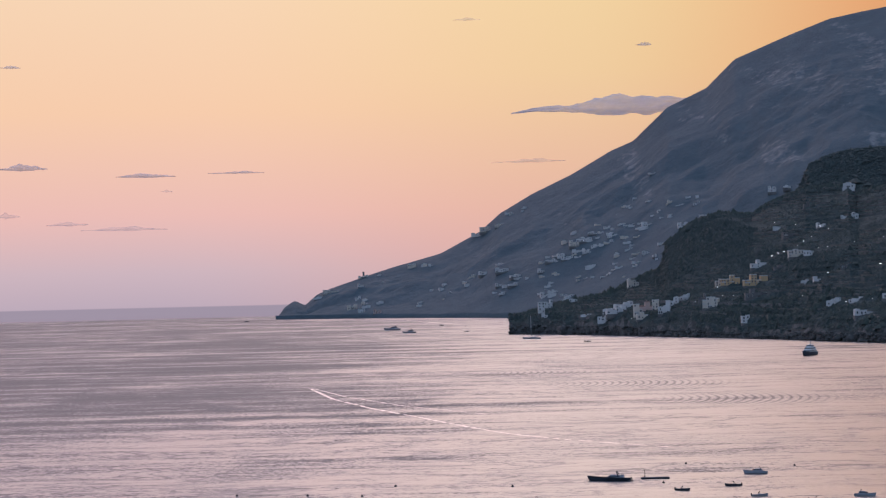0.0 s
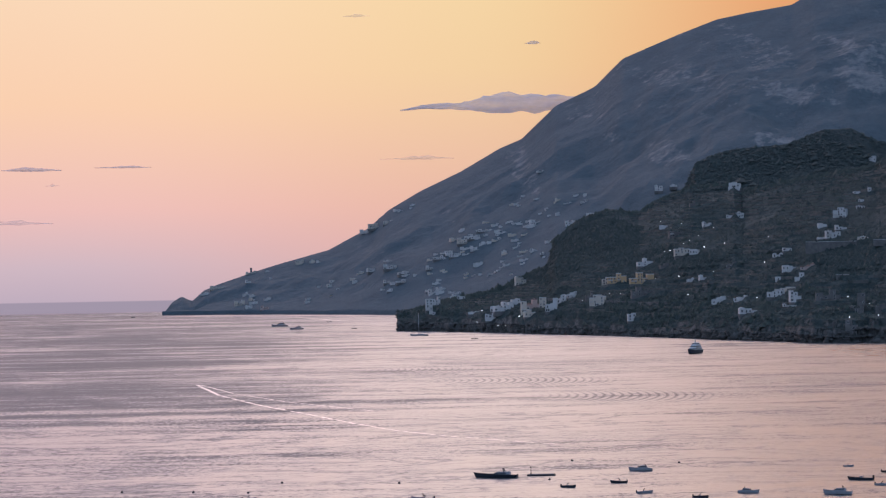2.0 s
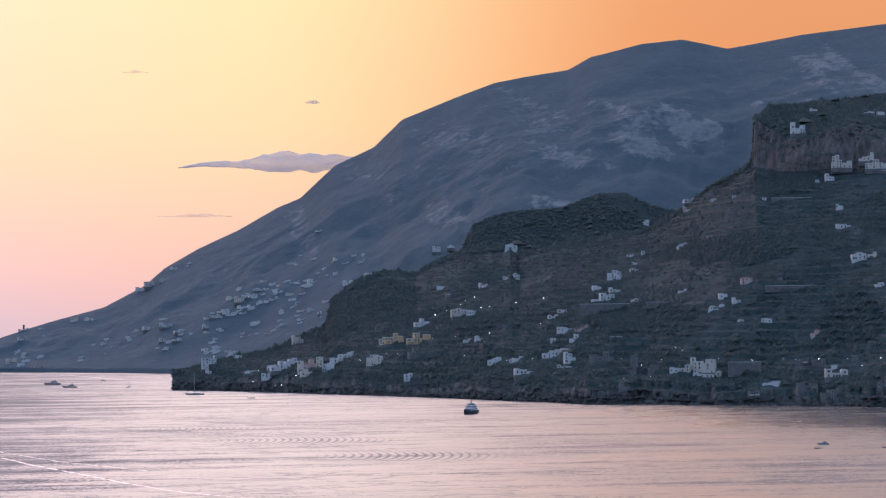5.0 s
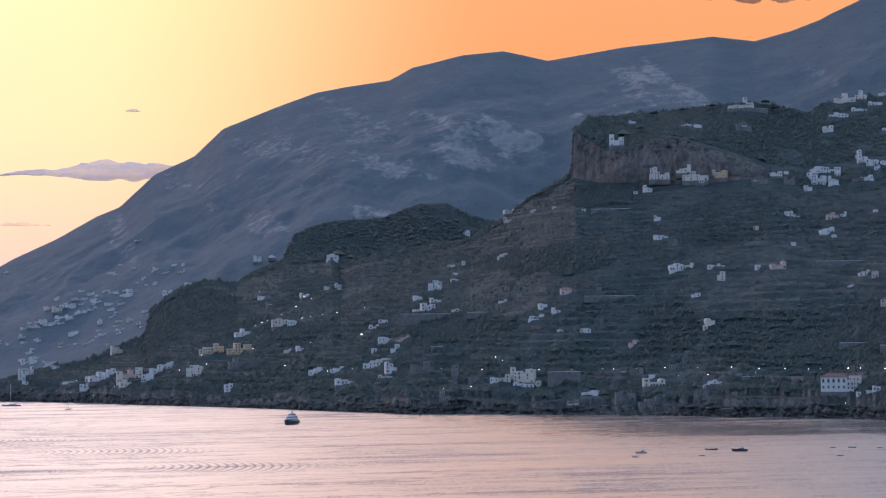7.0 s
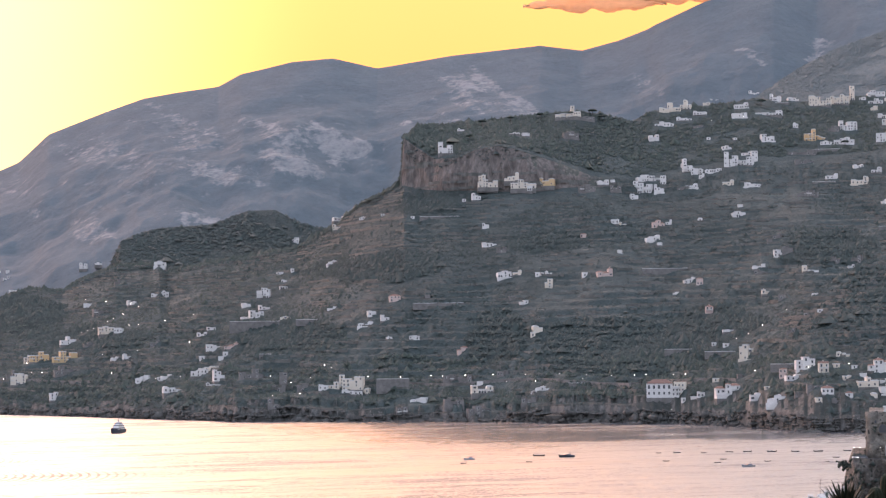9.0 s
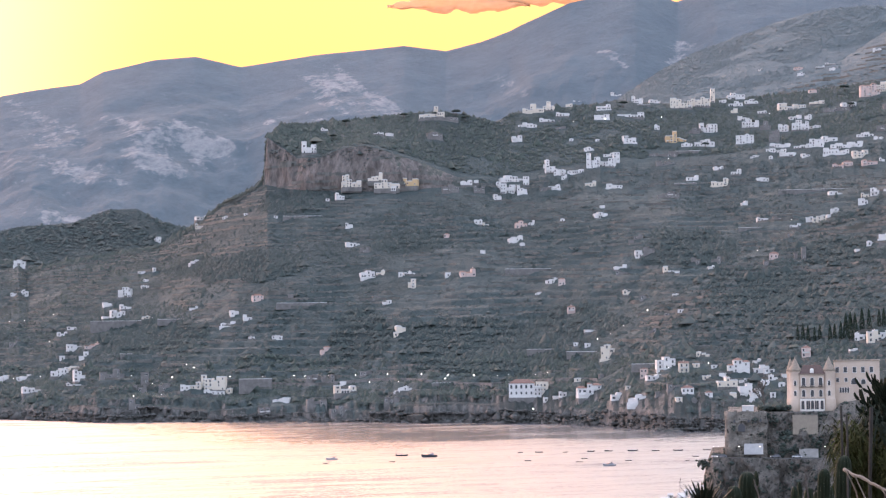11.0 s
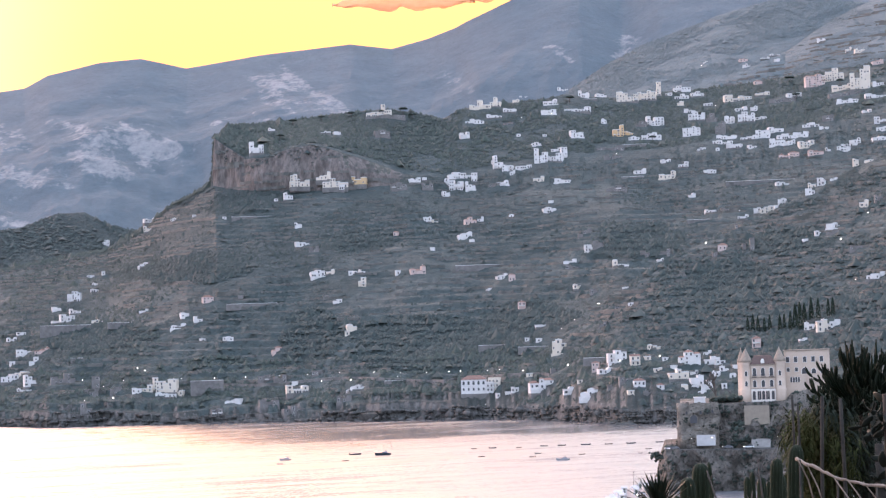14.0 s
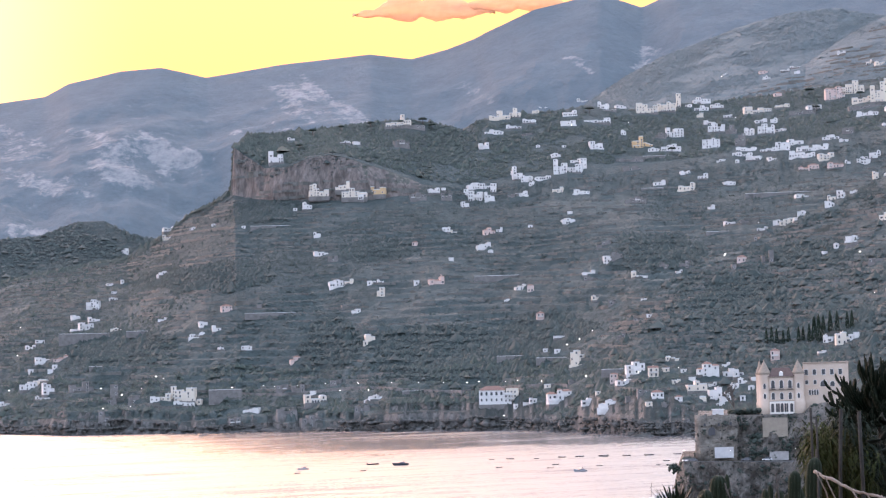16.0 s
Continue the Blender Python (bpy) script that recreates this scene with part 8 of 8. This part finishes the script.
# ---- woods and scrub: too many to count ----
def clump_cloud(name, label, spots, sizes, mat, seed, squash=0.62, fine=True, rooted=False):
    """One mesh of many small ragged tree crowns."""
    rng = np.random.default_rng(seed)
    bm = bmesh.new()
    bmesh.ops.create_icosphere(bm, subdivisions=1, radius=1.0)
    base = np.array([v.co[:] for v in bm.verts])
    tri = np.array([[v.index for v in f.verts] for f in bm.faces])
    bm.free()
    if fine:
        base = np.array([(1, 0, 0), (0, 1, 0), (-1, 0, 0), (0, -1, 0), (0, 0, 1), (0, 0, -1)], float)
        tri = np.array([(0, 1, 4), (1, 2, 4), (2, 3, 4), (3, 0, 4), (1, 0, 5), (2, 1, 5), (3, 2, 5), (0, 3, 5)])
    if rooted:
        base = np.array([(1, 0, -0.3), (0.2, 1, -0.3), (-1, 0.2, -0.3), (-0.2, -1, -0.3), (0.1, -0.1, 1.15)], float)
        tri = np.array([(0, 1, 4), (1, 2, 4), (2, 3, 4), (3, 0, 4)])
    n, k = len(spots), len(base)
    jitter = rng.uniform(0.62, 1.3, (n, k, 1))
    turn = rng.uniform(0, 2 * np.pi, n)
    ct, st = np.cos(turn)[:, None], np.sin(turn)[:, None]
    base = np.stack([base[None, :, 0] * ct - base[None, :, 1] * st, base[None, :, 0] * st + base[None, :, 1] * ct, base[None, :, 2] + 0 * ct], -1)
    co = base * jitter * sizes[:, None, None] * np.stack([rng.uniform(0.8, 1.3, n), rng.uniform(0.8, 1.3, n), rng.uniform(0.6, 1.25, n) * squash], -1)[:, None, :]
    co = co + spots[:, None, :]
    faces = (tri[None] + (np.arange(n) * k)[:, None, None]).reshape(-1)
    me = bpy.data.meshes.new(name)
    me.vertices.add(n * k)
    me.vertices.foreach_set("co", co.astype(np.float32).reshape(-1))
    me.loops.add(len(faces))
    me.loops.foreach_set("vertex_index", faces.astype(np.int32))
    me.polygons.add(len(faces) // 3)
    me.polygons.foreach_set("loop_start", np.arange(0, len(faces), 3, dtype=np.int32))
    me.polygons.foreach_set("use_smooth", np.full(len(faces) // 3, fine))
    me.update(calc_edges=True)
    me.materials.append(mat)
    return tagged(new(name, me), label, "trees", kind="stuff")


def foliage(name, dark, light):
    m, t, p = material(name, dark, 0.9)
    g = t.nodes.new("ShaderNodeNewGeometry").outputs["Random Per Island"]
    f = math_node(t, "ADD", math_node(t, "MULTIPLY", g, 0.6), math_node(t, "MULTIPLY", noise_node(t, coords(t), 0.9, 3, 0.7), 0.5))
    t.links.new(mix(t, remap(t, f, 0.2, 0.95), (*dark, 1), (*light, 1)), p.inputs["Base Color"])
    return m


WOOD = foliage("maquis_leaves", (0.028, 0.042, 0.038), (0.05, 0.07, 0.063))


def wooded(name, label, sheet, count, size, seed, low=0.0, high=1.0, dense=0.0, mat=None, bare=None, patch=90.0, squash=0.62, cols=None, clear=True, only=None):
    """Scatter crowns over a slope, thick where the noise is high, clear of the houses."""
    X, Y, Z = sheet[1:]
    rng = np.random.default_rng(seed)
    r, c = X.shape
    i = rng.integers(int(r * low), max(int(r * high), 2), count)
    j = rng.integers(0, cols or c - 1, count)
    u, v = rng.uniform(0, 1, count), rng.uniform(0, 1, count)
    i2, j2 = np.minimum(i + 1, r - 1), np.minimum(j + 1, c - 1)
    x, y, z = ((1 - u) * ((1 - v) * S[i, j] + v * S[i, j2]) + u * ((1 - v) * S[i2, j] + v * S[i2, j2]) for S in (X, Y, Z))
    thick = fbm(x, y, patch, 4, seed + 5)
    keep = ((thick > 0.12 - dense) | (rng.uniform(0, 1, count) < 0.16)) & (z > 2.5)
    if only:
        keep = (only(x, y, z) > 0) & (z > 2.5)
    if bare:
        keep &= ~((i >= bare[0]) & (i < bare[1]) & (j > bare[2]) & (j < bare[3]) & (thick < 0.55 - 0.06 * np.clip(i - 246, 0, 14)))
    hx = np.array([b[0] for b in BUILT])
    hy = np.array([b[1] for b in BUILT])
    hw = np.array([b[2] for b in BUILT])
    x, y, z = x[keep], y[keep], z[keep]
    free = np.ones(len(x), bool)
    hd = np.hypot(hx, hy)
    for a in range(0, len(x) if clear else 0, 4000):
        s = slice(a, a + 4000)
        d = np.hypot(x[s], y[s])[:, None]
        side = np.abs(x[s][:, None] * hy[None] - y[s][:, None] * hx[None]) / hd[None]
        ahead = hd[None] - d
        free[s] = ~((side < hw[None] / 2 + 2) & (ahead > -hw[None] * 0.8) & (ahead < 13)).any(1)
    x, y, z = x[free], y[free], z[free]
    sizes = size * rng.lognormal(0, 0.45, len(x))
    spots = np.stack([x, y, z + sizes * 0.2], -1)
    return clump_cloud(name, label, spots, sizes, mat or WOOD, seed + 9, squash, rooted=True)


DARK_WOOD = foliage("dark_pine_needles", (0.024, 0.036, 0.03), (0.052, 0.07, 0.055))
MID_WOOD = foliage("holm_oak_leaves", (0.022, 0.035, 0.031), (0.038, 0.055, 0.049))
# leaf tones lifted and blued like the slopes, with distance haze in them
HIGH_WOOD = foliage("haze_tinted_high_leaves", (0.074, 0.1, 0.103), (0.1, 0.13, 0.131))
FAR_WOOD = foliage("haze_tinted_far_leaves", (0.06, 0.078, 0.086), (0.09, 0.112, 0.124))
wooded("hillside_scrub", "dark green trees and scrub over the terraces", main, 130000, 0.95, 101, 0.03, 0.89, 0.2, bare=(229, 262, 400, 600), patch=120.0)
wooded("copses", "dark copses in the gullies of the hillside", main, 56000, 1.1, 112, 0.04, 0.86, -0.15, bare=(229, 262, 400, 600), patch=170.0, squash=0.9, mat=MID_WOOD)
wooded("closed_woods", "closed dark woods covering parts of the hillside", main, 200000, 1.35, 113, 0.03, 0.88, 0.0, bare=(229, 262, 400, 600), squash=0.85, mat=MID_WOOD, only=closed_wood)
wooded("shore_wood", "dense dark trees along the coast road", main, 34000, 1.25, 107, 0.045, 0.17, 0.3, patch=60.0, squash=0.9, mat=DARK_WOOD)
wooded("west_scrub", "dark scrub over the western terraces", main, 40000, 1.1, 110, 0.03, 0.89, 0.35, patch=70.0, cols=400, mat=DARK_WOOD)
wooded("plateau_wood", "dense dark pines on the cliff plateau and ridge", main, 48000, 1.5, 108, 0.886, 0.985, 0.8, patch=110.0, squash=0.8, mat=DARK_WOOD)
wooded("near_scrub", "trees and scrub on the near slope", near, 40000, 1.45, 102, 0.0, 0.95, 0.16, patch=45.0, squash=0.72, mat=MID_WOOD)
wooded("near_woods", "closed dark woods in the gully of the near slope", near, 90000, 1.0, 114, 0.05, 0.95, 0.0, squash=0.85, mat=MID_WOOD, only=closed_wood)
wooded("cove_wood", "dark trees and scrub over the cove", near, 18000, 1.5, 109, 0.085, 0.4, 0.4, patch=40.0, squash=0.78, mat=MID_WOOD)
wooded("cove_scrub", "dark scrub on the rocks over the cove", near, 13000, 1.1, 111, 0.045, 0.14, 0.35, patch=30.0, squash=0.9, clear=False, mat=DARK_WOOD)
wooded("dome_wood", "dense wood on the dome", dome_hill, 24000, 1.6, 103, 0.0, 0.9, 0.9)
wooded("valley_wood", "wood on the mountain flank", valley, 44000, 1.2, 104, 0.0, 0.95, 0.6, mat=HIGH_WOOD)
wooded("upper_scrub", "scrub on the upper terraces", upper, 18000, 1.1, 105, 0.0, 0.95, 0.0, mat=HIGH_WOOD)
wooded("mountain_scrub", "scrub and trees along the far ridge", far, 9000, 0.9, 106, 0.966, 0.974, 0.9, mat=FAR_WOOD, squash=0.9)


def contour_walls(name, label, sheet, count, seed, low, high, tall, mat, skip=True):
    """Dry stone walls that hold the terraces, each along one height of the slope; too many to count."""
    X, Y, Z = sheet[1:]
    rng = np.random.default_rng(seed)
    rows_, cols_ = X.shape
    lo_, hi_ = int(rows_ * low), int(rows_ * high)
    verts, faces = [], []
    for _ in range(count):
        j0 = int(rng.integers(0, cols_ - 30))
        z0 = float(Z[int(rng.integers(lo_, hi_)), j0])
        n = int(rng.integers(5, 24))
        h = tall * rng.uniform(0.6, 1.5)
        base = len(verts)
        cols_used = range(j0, min(j0 + n, cols_))
        for j in cols_used:
            z = Z[lo_:hi_, j]
            i = int(np.argmax(z > z0)) + lo_
            if i <= lo_:
                break
            s = (z0 - Z[i - 1, j]) / max(Z[i, j] - Z[i - 1, j], 1e-3)
            s = min(max(s, 0.0), 1.0)
            x, y = X[i - 1, j] + s * (X[i, j] - X[i - 1, j]), Y[i - 1, j] + s * (Y[i, j] - Y[i - 1, j])
            if verts[base:] and math.hypot(x - verts[-1][0], y - verts[-1][1]) > 14:
                break
            d = math.hypot(x, y)
            ux, uy = x / d, y / d
            top = z0 + h * (1 + 0.12 * rng.normal())
            verts += [(x - 1.0 * ux, y - 1.0 * uy, z0 - 1.5), (x - 0.8 * ux, y - 0.8 * uy, top), (x + 1.6 * ux, y + 1.6 * uy, top)]
        m = (len(verts) - base) // 3
        mid = verts[base + 3 * (m // 2)] if m else None
        if m < 4 or (skip and closed_wood(np.array([mid[0]]), np.array([mid[1]]), np.array([mid[2]]))[0] > 0):
            del verts[base:]
            continue
        for k in range(m - 1):
            a = base + 3 * k
            faces += [(a, a + 3, a + 4, a + 1), (a + 1, a + 4, a + 5, a + 2)]
    me = bpy.data.meshes.new(name)
    me.from_pydata(verts, [], faces)
    me.materials.append(mat)
    tagged(new(name, me), label, "walls", kind="stuff")


DRY_STONE = mottled("dry_stone_walling", (0.09, 0.09, 0.082), (0.17, 0.165, 0.148), 0.12, 0.95, third=(0.07, 0.078, 0.068))
contour_walls("terrace_walls", "low grey dry stone walls holding the terraces", main, 1800, 401, 0.06, 0.87, 1.5, DRY_STONE)
contour_walls("near_terrace_walls", "low grey dry stone walls on the near slope", near, 900, 402, 0.08, 0.92, 1.5, DRY_STONE)
contour_walls("upper_terrace_walls", "low grey dry stone walls on the high slope", upper, 260, 403, 0.05, 0.85, 1.6, DRY_STONE, False)


def shore_boulders(name, label, sheet, count, seed):
    """Broken rocks and ledges where the slope meets the sea."""
    X, Y, Z = sheet[1:]
    rng = np.random.default_rng(seed)
    j = rng.integers(0, X.shape[1], count)
    i = np.argmax(Z[:, j] > 0.2, axis=0) + rng.integers(-1, 5, count)
    i = np.clip(i, 0, X.shape[0] - 1)
    x, y, z = X[i, j], Y[i, j], np.maximum(Z[i, j], -0.3)
    d = np.hypot(x, y)
    back = 1 - rng.uniform(0, 5, count) / d
    size = rng.lognormal(0.35, 0.5, count)
    return clump_cloud(name, label, np.stack([x * back, y * back, z], -1), size, SHORE_ROCK, seed + 1, 0.75)


shore_boulders("shore_boulders", "broken grey rocks along the foot of the hillside", main, 4200, 411)
shore_boulders("cove_boulders", "broken grey rocks along the cove", near, 900, 412)


def umbrella_pine(at, tall, wide, seed):
    """A stone pine: bare trunk, spreading limbs, a flat crown of many clumps."""
    rnd = random.Random(seed)
    ob = thing("umbrella_pine", at, "dark umbrella pine standing above the ridge", "tree", "umbrella pines")
    bm = bmesh.new()
    tube(bm, [(0, 0, -4), (0.2, 0, 0.3 * tall), (0.4, 0, 0.7 * tall)], [0.55, 0.45, 0.3], 6)
    for k in range(5):
        a = k * 1.26 + rnd.uniform(-0.3, 0.3)
        tube(bm, [(0.4, 0, 0.62 * tall), (0.4 + 0.3 * wide * math.cos(a), 0.3 * wide * math.sin(a), 0.75 * tall), (0.4 + 0.7 * wide * math.cos(a), 0.7 * wide * math.sin(a), 0.86 * tall)], [0.24, 0.16, 0.08], 5)
    part("trunk", bm, BARK, ob)
    rng = np.random.default_rng(seed)
    n = 240
    a, r = rng.uniform(0, 2 * np.pi, n), wide * np.sqrt(rng.uniform(0, 1, n))
    z = tall * (0.72 + 0.28 * np.sqrt(np.clip(1 - (r / wide) ** 2, 0, 1)) * rng.uniform(0.2, 1.0, n))
    crown = clump_cloud("crown", "", np.stack([0.4 + r * np.cos(a), r * np.sin(a), z], -1), wide * rng.uniform(0.1, 0.2, n), DARK_WOOD, seed + 1, 0.7)
    for key in ("label", "category", "kind"):
        if key in crown:
            del crown[key]
    crown.parent = ob


BARK = mottled("grey_brown_pine_bark", (0.06, 0.05, 0.042), (0.1, 0.082, 0.068), 1.5, 0.95)
for k, (bearing_, share, tall, wide) in enumerate([(19.0, 0.92, 13, 7), (19.35, 0.96, 14, 8), (20.1, 0.97, 12, 7), (20.9, 0.975, 14, 8), (21.75, 0.97, 15, 8), (22.3, 0.98, 14, 9), (22.55, 0.975, 13, 8),
                                                   (26.75, 0.97, 15, 9), (28.9, 0.9, 13, 7), (30.2, 0.93, 13, 7), (32.55, 0.97, 16, 10), (32.75, 0.94, 14, 8), (33.9, 0.95, 14, 8)]):
    X_, Y_, Z_ = main[1:]
    r_ = int(share * (X_.shape[0] - 1))
    c_ = int(np.argmin(np.abs(np.degrees(np.arctan2(X_[r_], Y_[r_])) - bearing_)))
    umbrella_pine(pose(X_[r_, c_], Y_[r_, c_], Z_[r_, c_] - 0.5, 0, 0, 40 * k), 0.62 * tall, 0.62 * wide, 300 + k)


def shore_rocks():
    rng = np.random.default_rng(77)
    az = rng.uniform(1.8, 30.5, 900)
    d = np.interp(az, [p[0] for p in COAST], [p[1] for p in COAST]) + rng.uniform(-9, 10, 900)
    a = np.radians(az)
    size = rng.lognormal(0.1, 0.6, 900)
    return clump_cloud("shore_rocks", "dark limestone boulders along the waterline", np.stack([d * np.sin(a), d * np.cos(a), 0.2 * size], -1), size, SHORE_ROCK, 78, 0.7, fine=False)


shore_rocks()




def rock_scrub():
    X, Y, Z = rock[1:]
    rng = np.random.default_rng(9)
    i, j = rng.integers(4, 126, 420), rng.integers(30, X.shape[1] - 1, 420)
    ok = (Z[i, j] > 3) & (np.abs(Z[i, j] - 15.9) > 1.6)
    size = rng.lognormal(-0.75, 0.4, ok.sum())
    clump_cloud("rock_scrub", "tufts of dark scrub clinging to the castle rock", np.stack([X[i, j][ok], Y[i, j][ok], Z[i, j][ok]], -1), size, DARK_WOOD, 10, 0.9)


rock_scrub()


def sea_rock(x, y, size, seed):
    """A dark wave-worn rock awash off the headland."""
    rng = random.Random(seed)
    bm = bmesh.new()
    bmesh.ops.create_icosphere(bm, subdivisions=3, radius=1.0)
    for v in bm.verts:
        k = 1 + 0.35 * math.sin(3.1 * v.co.x + seed) * math.sin(2.7 * v.co.y) + 0.2 * rng.uniform(-0.5, 0.5)
        v.co = Vector((v.co.x * 1.9 * k, v.co.y * k, v.co.z * 0.55 * k)) * size
    me = bpy.data.meshes.new("sea_rock")
    bm.to_mesh(me)
    bm.free()
    me.materials.append(SHORE_ROCK)
    ob = new("sea_rock", me)
    ob.matrix_world = pose(x, y, 0, 0, 0, -28)
    tagged(ob, "dark wave-worn rock awash off the headland", "rock", "rocks awash")


for k, (x, y, size) in enumerate(((722, 1372, 4.5), (731, 1383, 3.0), (716, 1352, 3.5), (738, 1400, 6.0), (700, 1392, 1.5))):
    sea_rock(x, y, size, k)


# ---- the crowded beach and the green terrace beside the castle ----
def beach_hut(x, y, z, turn):
    ob = thing("beach_hut", pose(x, y, z, 0, 0, turn), "small white bathing hut on the shingle beach", "hut", "bathing huts")
    bm = bmesh.new()
    box(bm, -1.1, 1.1, 0, 2.0, -0.4, 2.2, bevel=0.04)
    part("wall", bm, WHITE, ob)
    bm = bmesh.new()
    gable(bm, 2.2, 2.0, 0.2, 2.2, 0.6, 0.0)
    part("roof", bm, ROOF, ob)
    bm = bmesh.new()
    box(bm, -0.4, 0.4, -0.04, 0.02, 0.0, 1.9)
    part("door", bm, SHUTTER, ob)
    return ob


def flagpole(x, y, z, tall):
    ob = thing("flagpole", pose(x, y, z, 0, 0, -28), "dark flag on a leaning pole at the beach", "flag")
    bm = bmesh.new()
    tube(bm, [(0, 0, -1), (0.2, 0, tall * 0.5), (0.6, 0, tall)], [0.09, 0.07, 0.05], 6)
    part("pole", bm, IRON, ob)
    bm = bmesh.new()
    cloth = [[bm.verts.new((0.6 - 0.15 * k - 0.1 * r, 0.12 * math.sin(k * 1.4), tall - 0.45 * k - 0.8 * r)) for r in (0, 1)] for k in range(6)]
    for a, b in zip(cloth, cloth[1:]):
        bm.faces.new((a[0], b[0], b[1], a[1]))
    bmesh.ops.solidify(bm, geom=list(bm.faces), thickness=0.03)
    part("flag", bm, HULL_DARK, ob)


def beach_ground(x, y):
    q = np.argmin((beach[1] - x) ** 2 + (beach[2] - y) ** 2)
    return float(beach[3].flat[q])


rnd_ = random.Random(77)
first_hut = None
for k in range(34):
    az_ = rnd_.uniform(27.25, 29.0)
    d_ = float(np.interp(az_, [27.0, 27.9, 28.9], [788, 850, 890])) - rnd_.uniform(3, 62)
    x_, y_ = d_ * math.sin(radians(az_)), d_ * math.cos(radians(az_))
    m = pose(x_, y_, beach_ground(x_, y_) - 0.1, 0, 0, -az_ + rnd_.uniform(-35, 35))
    if k % 3 == 1:
        car(x_, y_, beach_ground(x_, y_), -az_ + rnd_.uniform(-60, 60), rnd_.choice((PAINT_WHITE, PAINT_GREY)), "car parked beside the shingle beach")
    elif first_hut is None:
        first_hut = beach_hut(0, 0, 0, 0)
        first_hut.matrix_world = m
    else:
        copy_thing(first_hut, m)
flagpole(400, 750, 2.5, 6.5)
rng_ = np.random.default_rng(88)
az_ = np.radians(rng_.uniform(30.2, 31.15, 600))
d_ = rng_.uniform(868, 884, 600)
clump_cloud("terrace_hedge", "dark hedges and shrubs on the castle terrace", np.stack([d_ * np.sin(az_), d_ * np.cos(az_), 34.4 + rng_.uniform(0, 1.4, 600)], -1), rng_.lognormal(-0.35, 0.4, 600), DARK_WOOD, 89, 0.9)
az_ = np.radians(28.72)
clump_cloud("corner_bush", "dark bush overhanging the road's corner", np.array([(866 * np.sin(az_), 866 * np.cos(az_), 13.2)]) + rng_.normal(0, 1.0, (60, 3)), rng_.uniform(0.4, 0.9, 60), DARK_WOOD, 90, 0.9)
# scrub rooted in the ledges and cracks of the castle rock
rng_ = np.random.default_rng(97)
X_, Y_, Z_ = rock[1:]
i_, j_ = rng_.integers(14, min(124, X_.shape[0]), 5200), rng_.integers(8, 330, 5200)
keep_ = (fbm(j_ * 1.0, i_ * 1.6, 16.0, 4, 98) > 0.3) & ((i_ < 44) | (i_ > 54)) & (Z_[i_, j_] > 3)
i_, j_ = i_[keep_], j_[keep_]
clump_cloud("rock_scrub", "dark scrub rooted in the cracks of the castle rock", np.stack([X_[i_, j_], Y_[i_, j_], Z_[i_, j_]], -1) + rng_.normal(0, 0.3, (len(i_), 3)), rng_.lognormal(-0.65, 0.45, len(i_)), DARK_WOOD, 99, 0.85)
az_ = math.radians(29.85)
for cx, z, n in ((3.4, 30.6, 26), (-5.2, 27.5, 14), (1.2, 21.0, 30), (5.8, 25.0, 22)):
    base_ = np.array([858.5 * math.sin(az_) + cx * math.cos(az_) - 1.2 * math.sin(az_), 858.5 * math.cos(az_) - cx * math.sin(az_) - 1.2 * math.cos(az_), z])
    clump_cloud("wall_shrub", "dark shrub growing out of the fort wall", base_ + rng_.normal(0, 0.5, (n, 3)), rng_.uniform(0.25, 0.6, n), DARK_WOOD, 100 + n, 0.9)
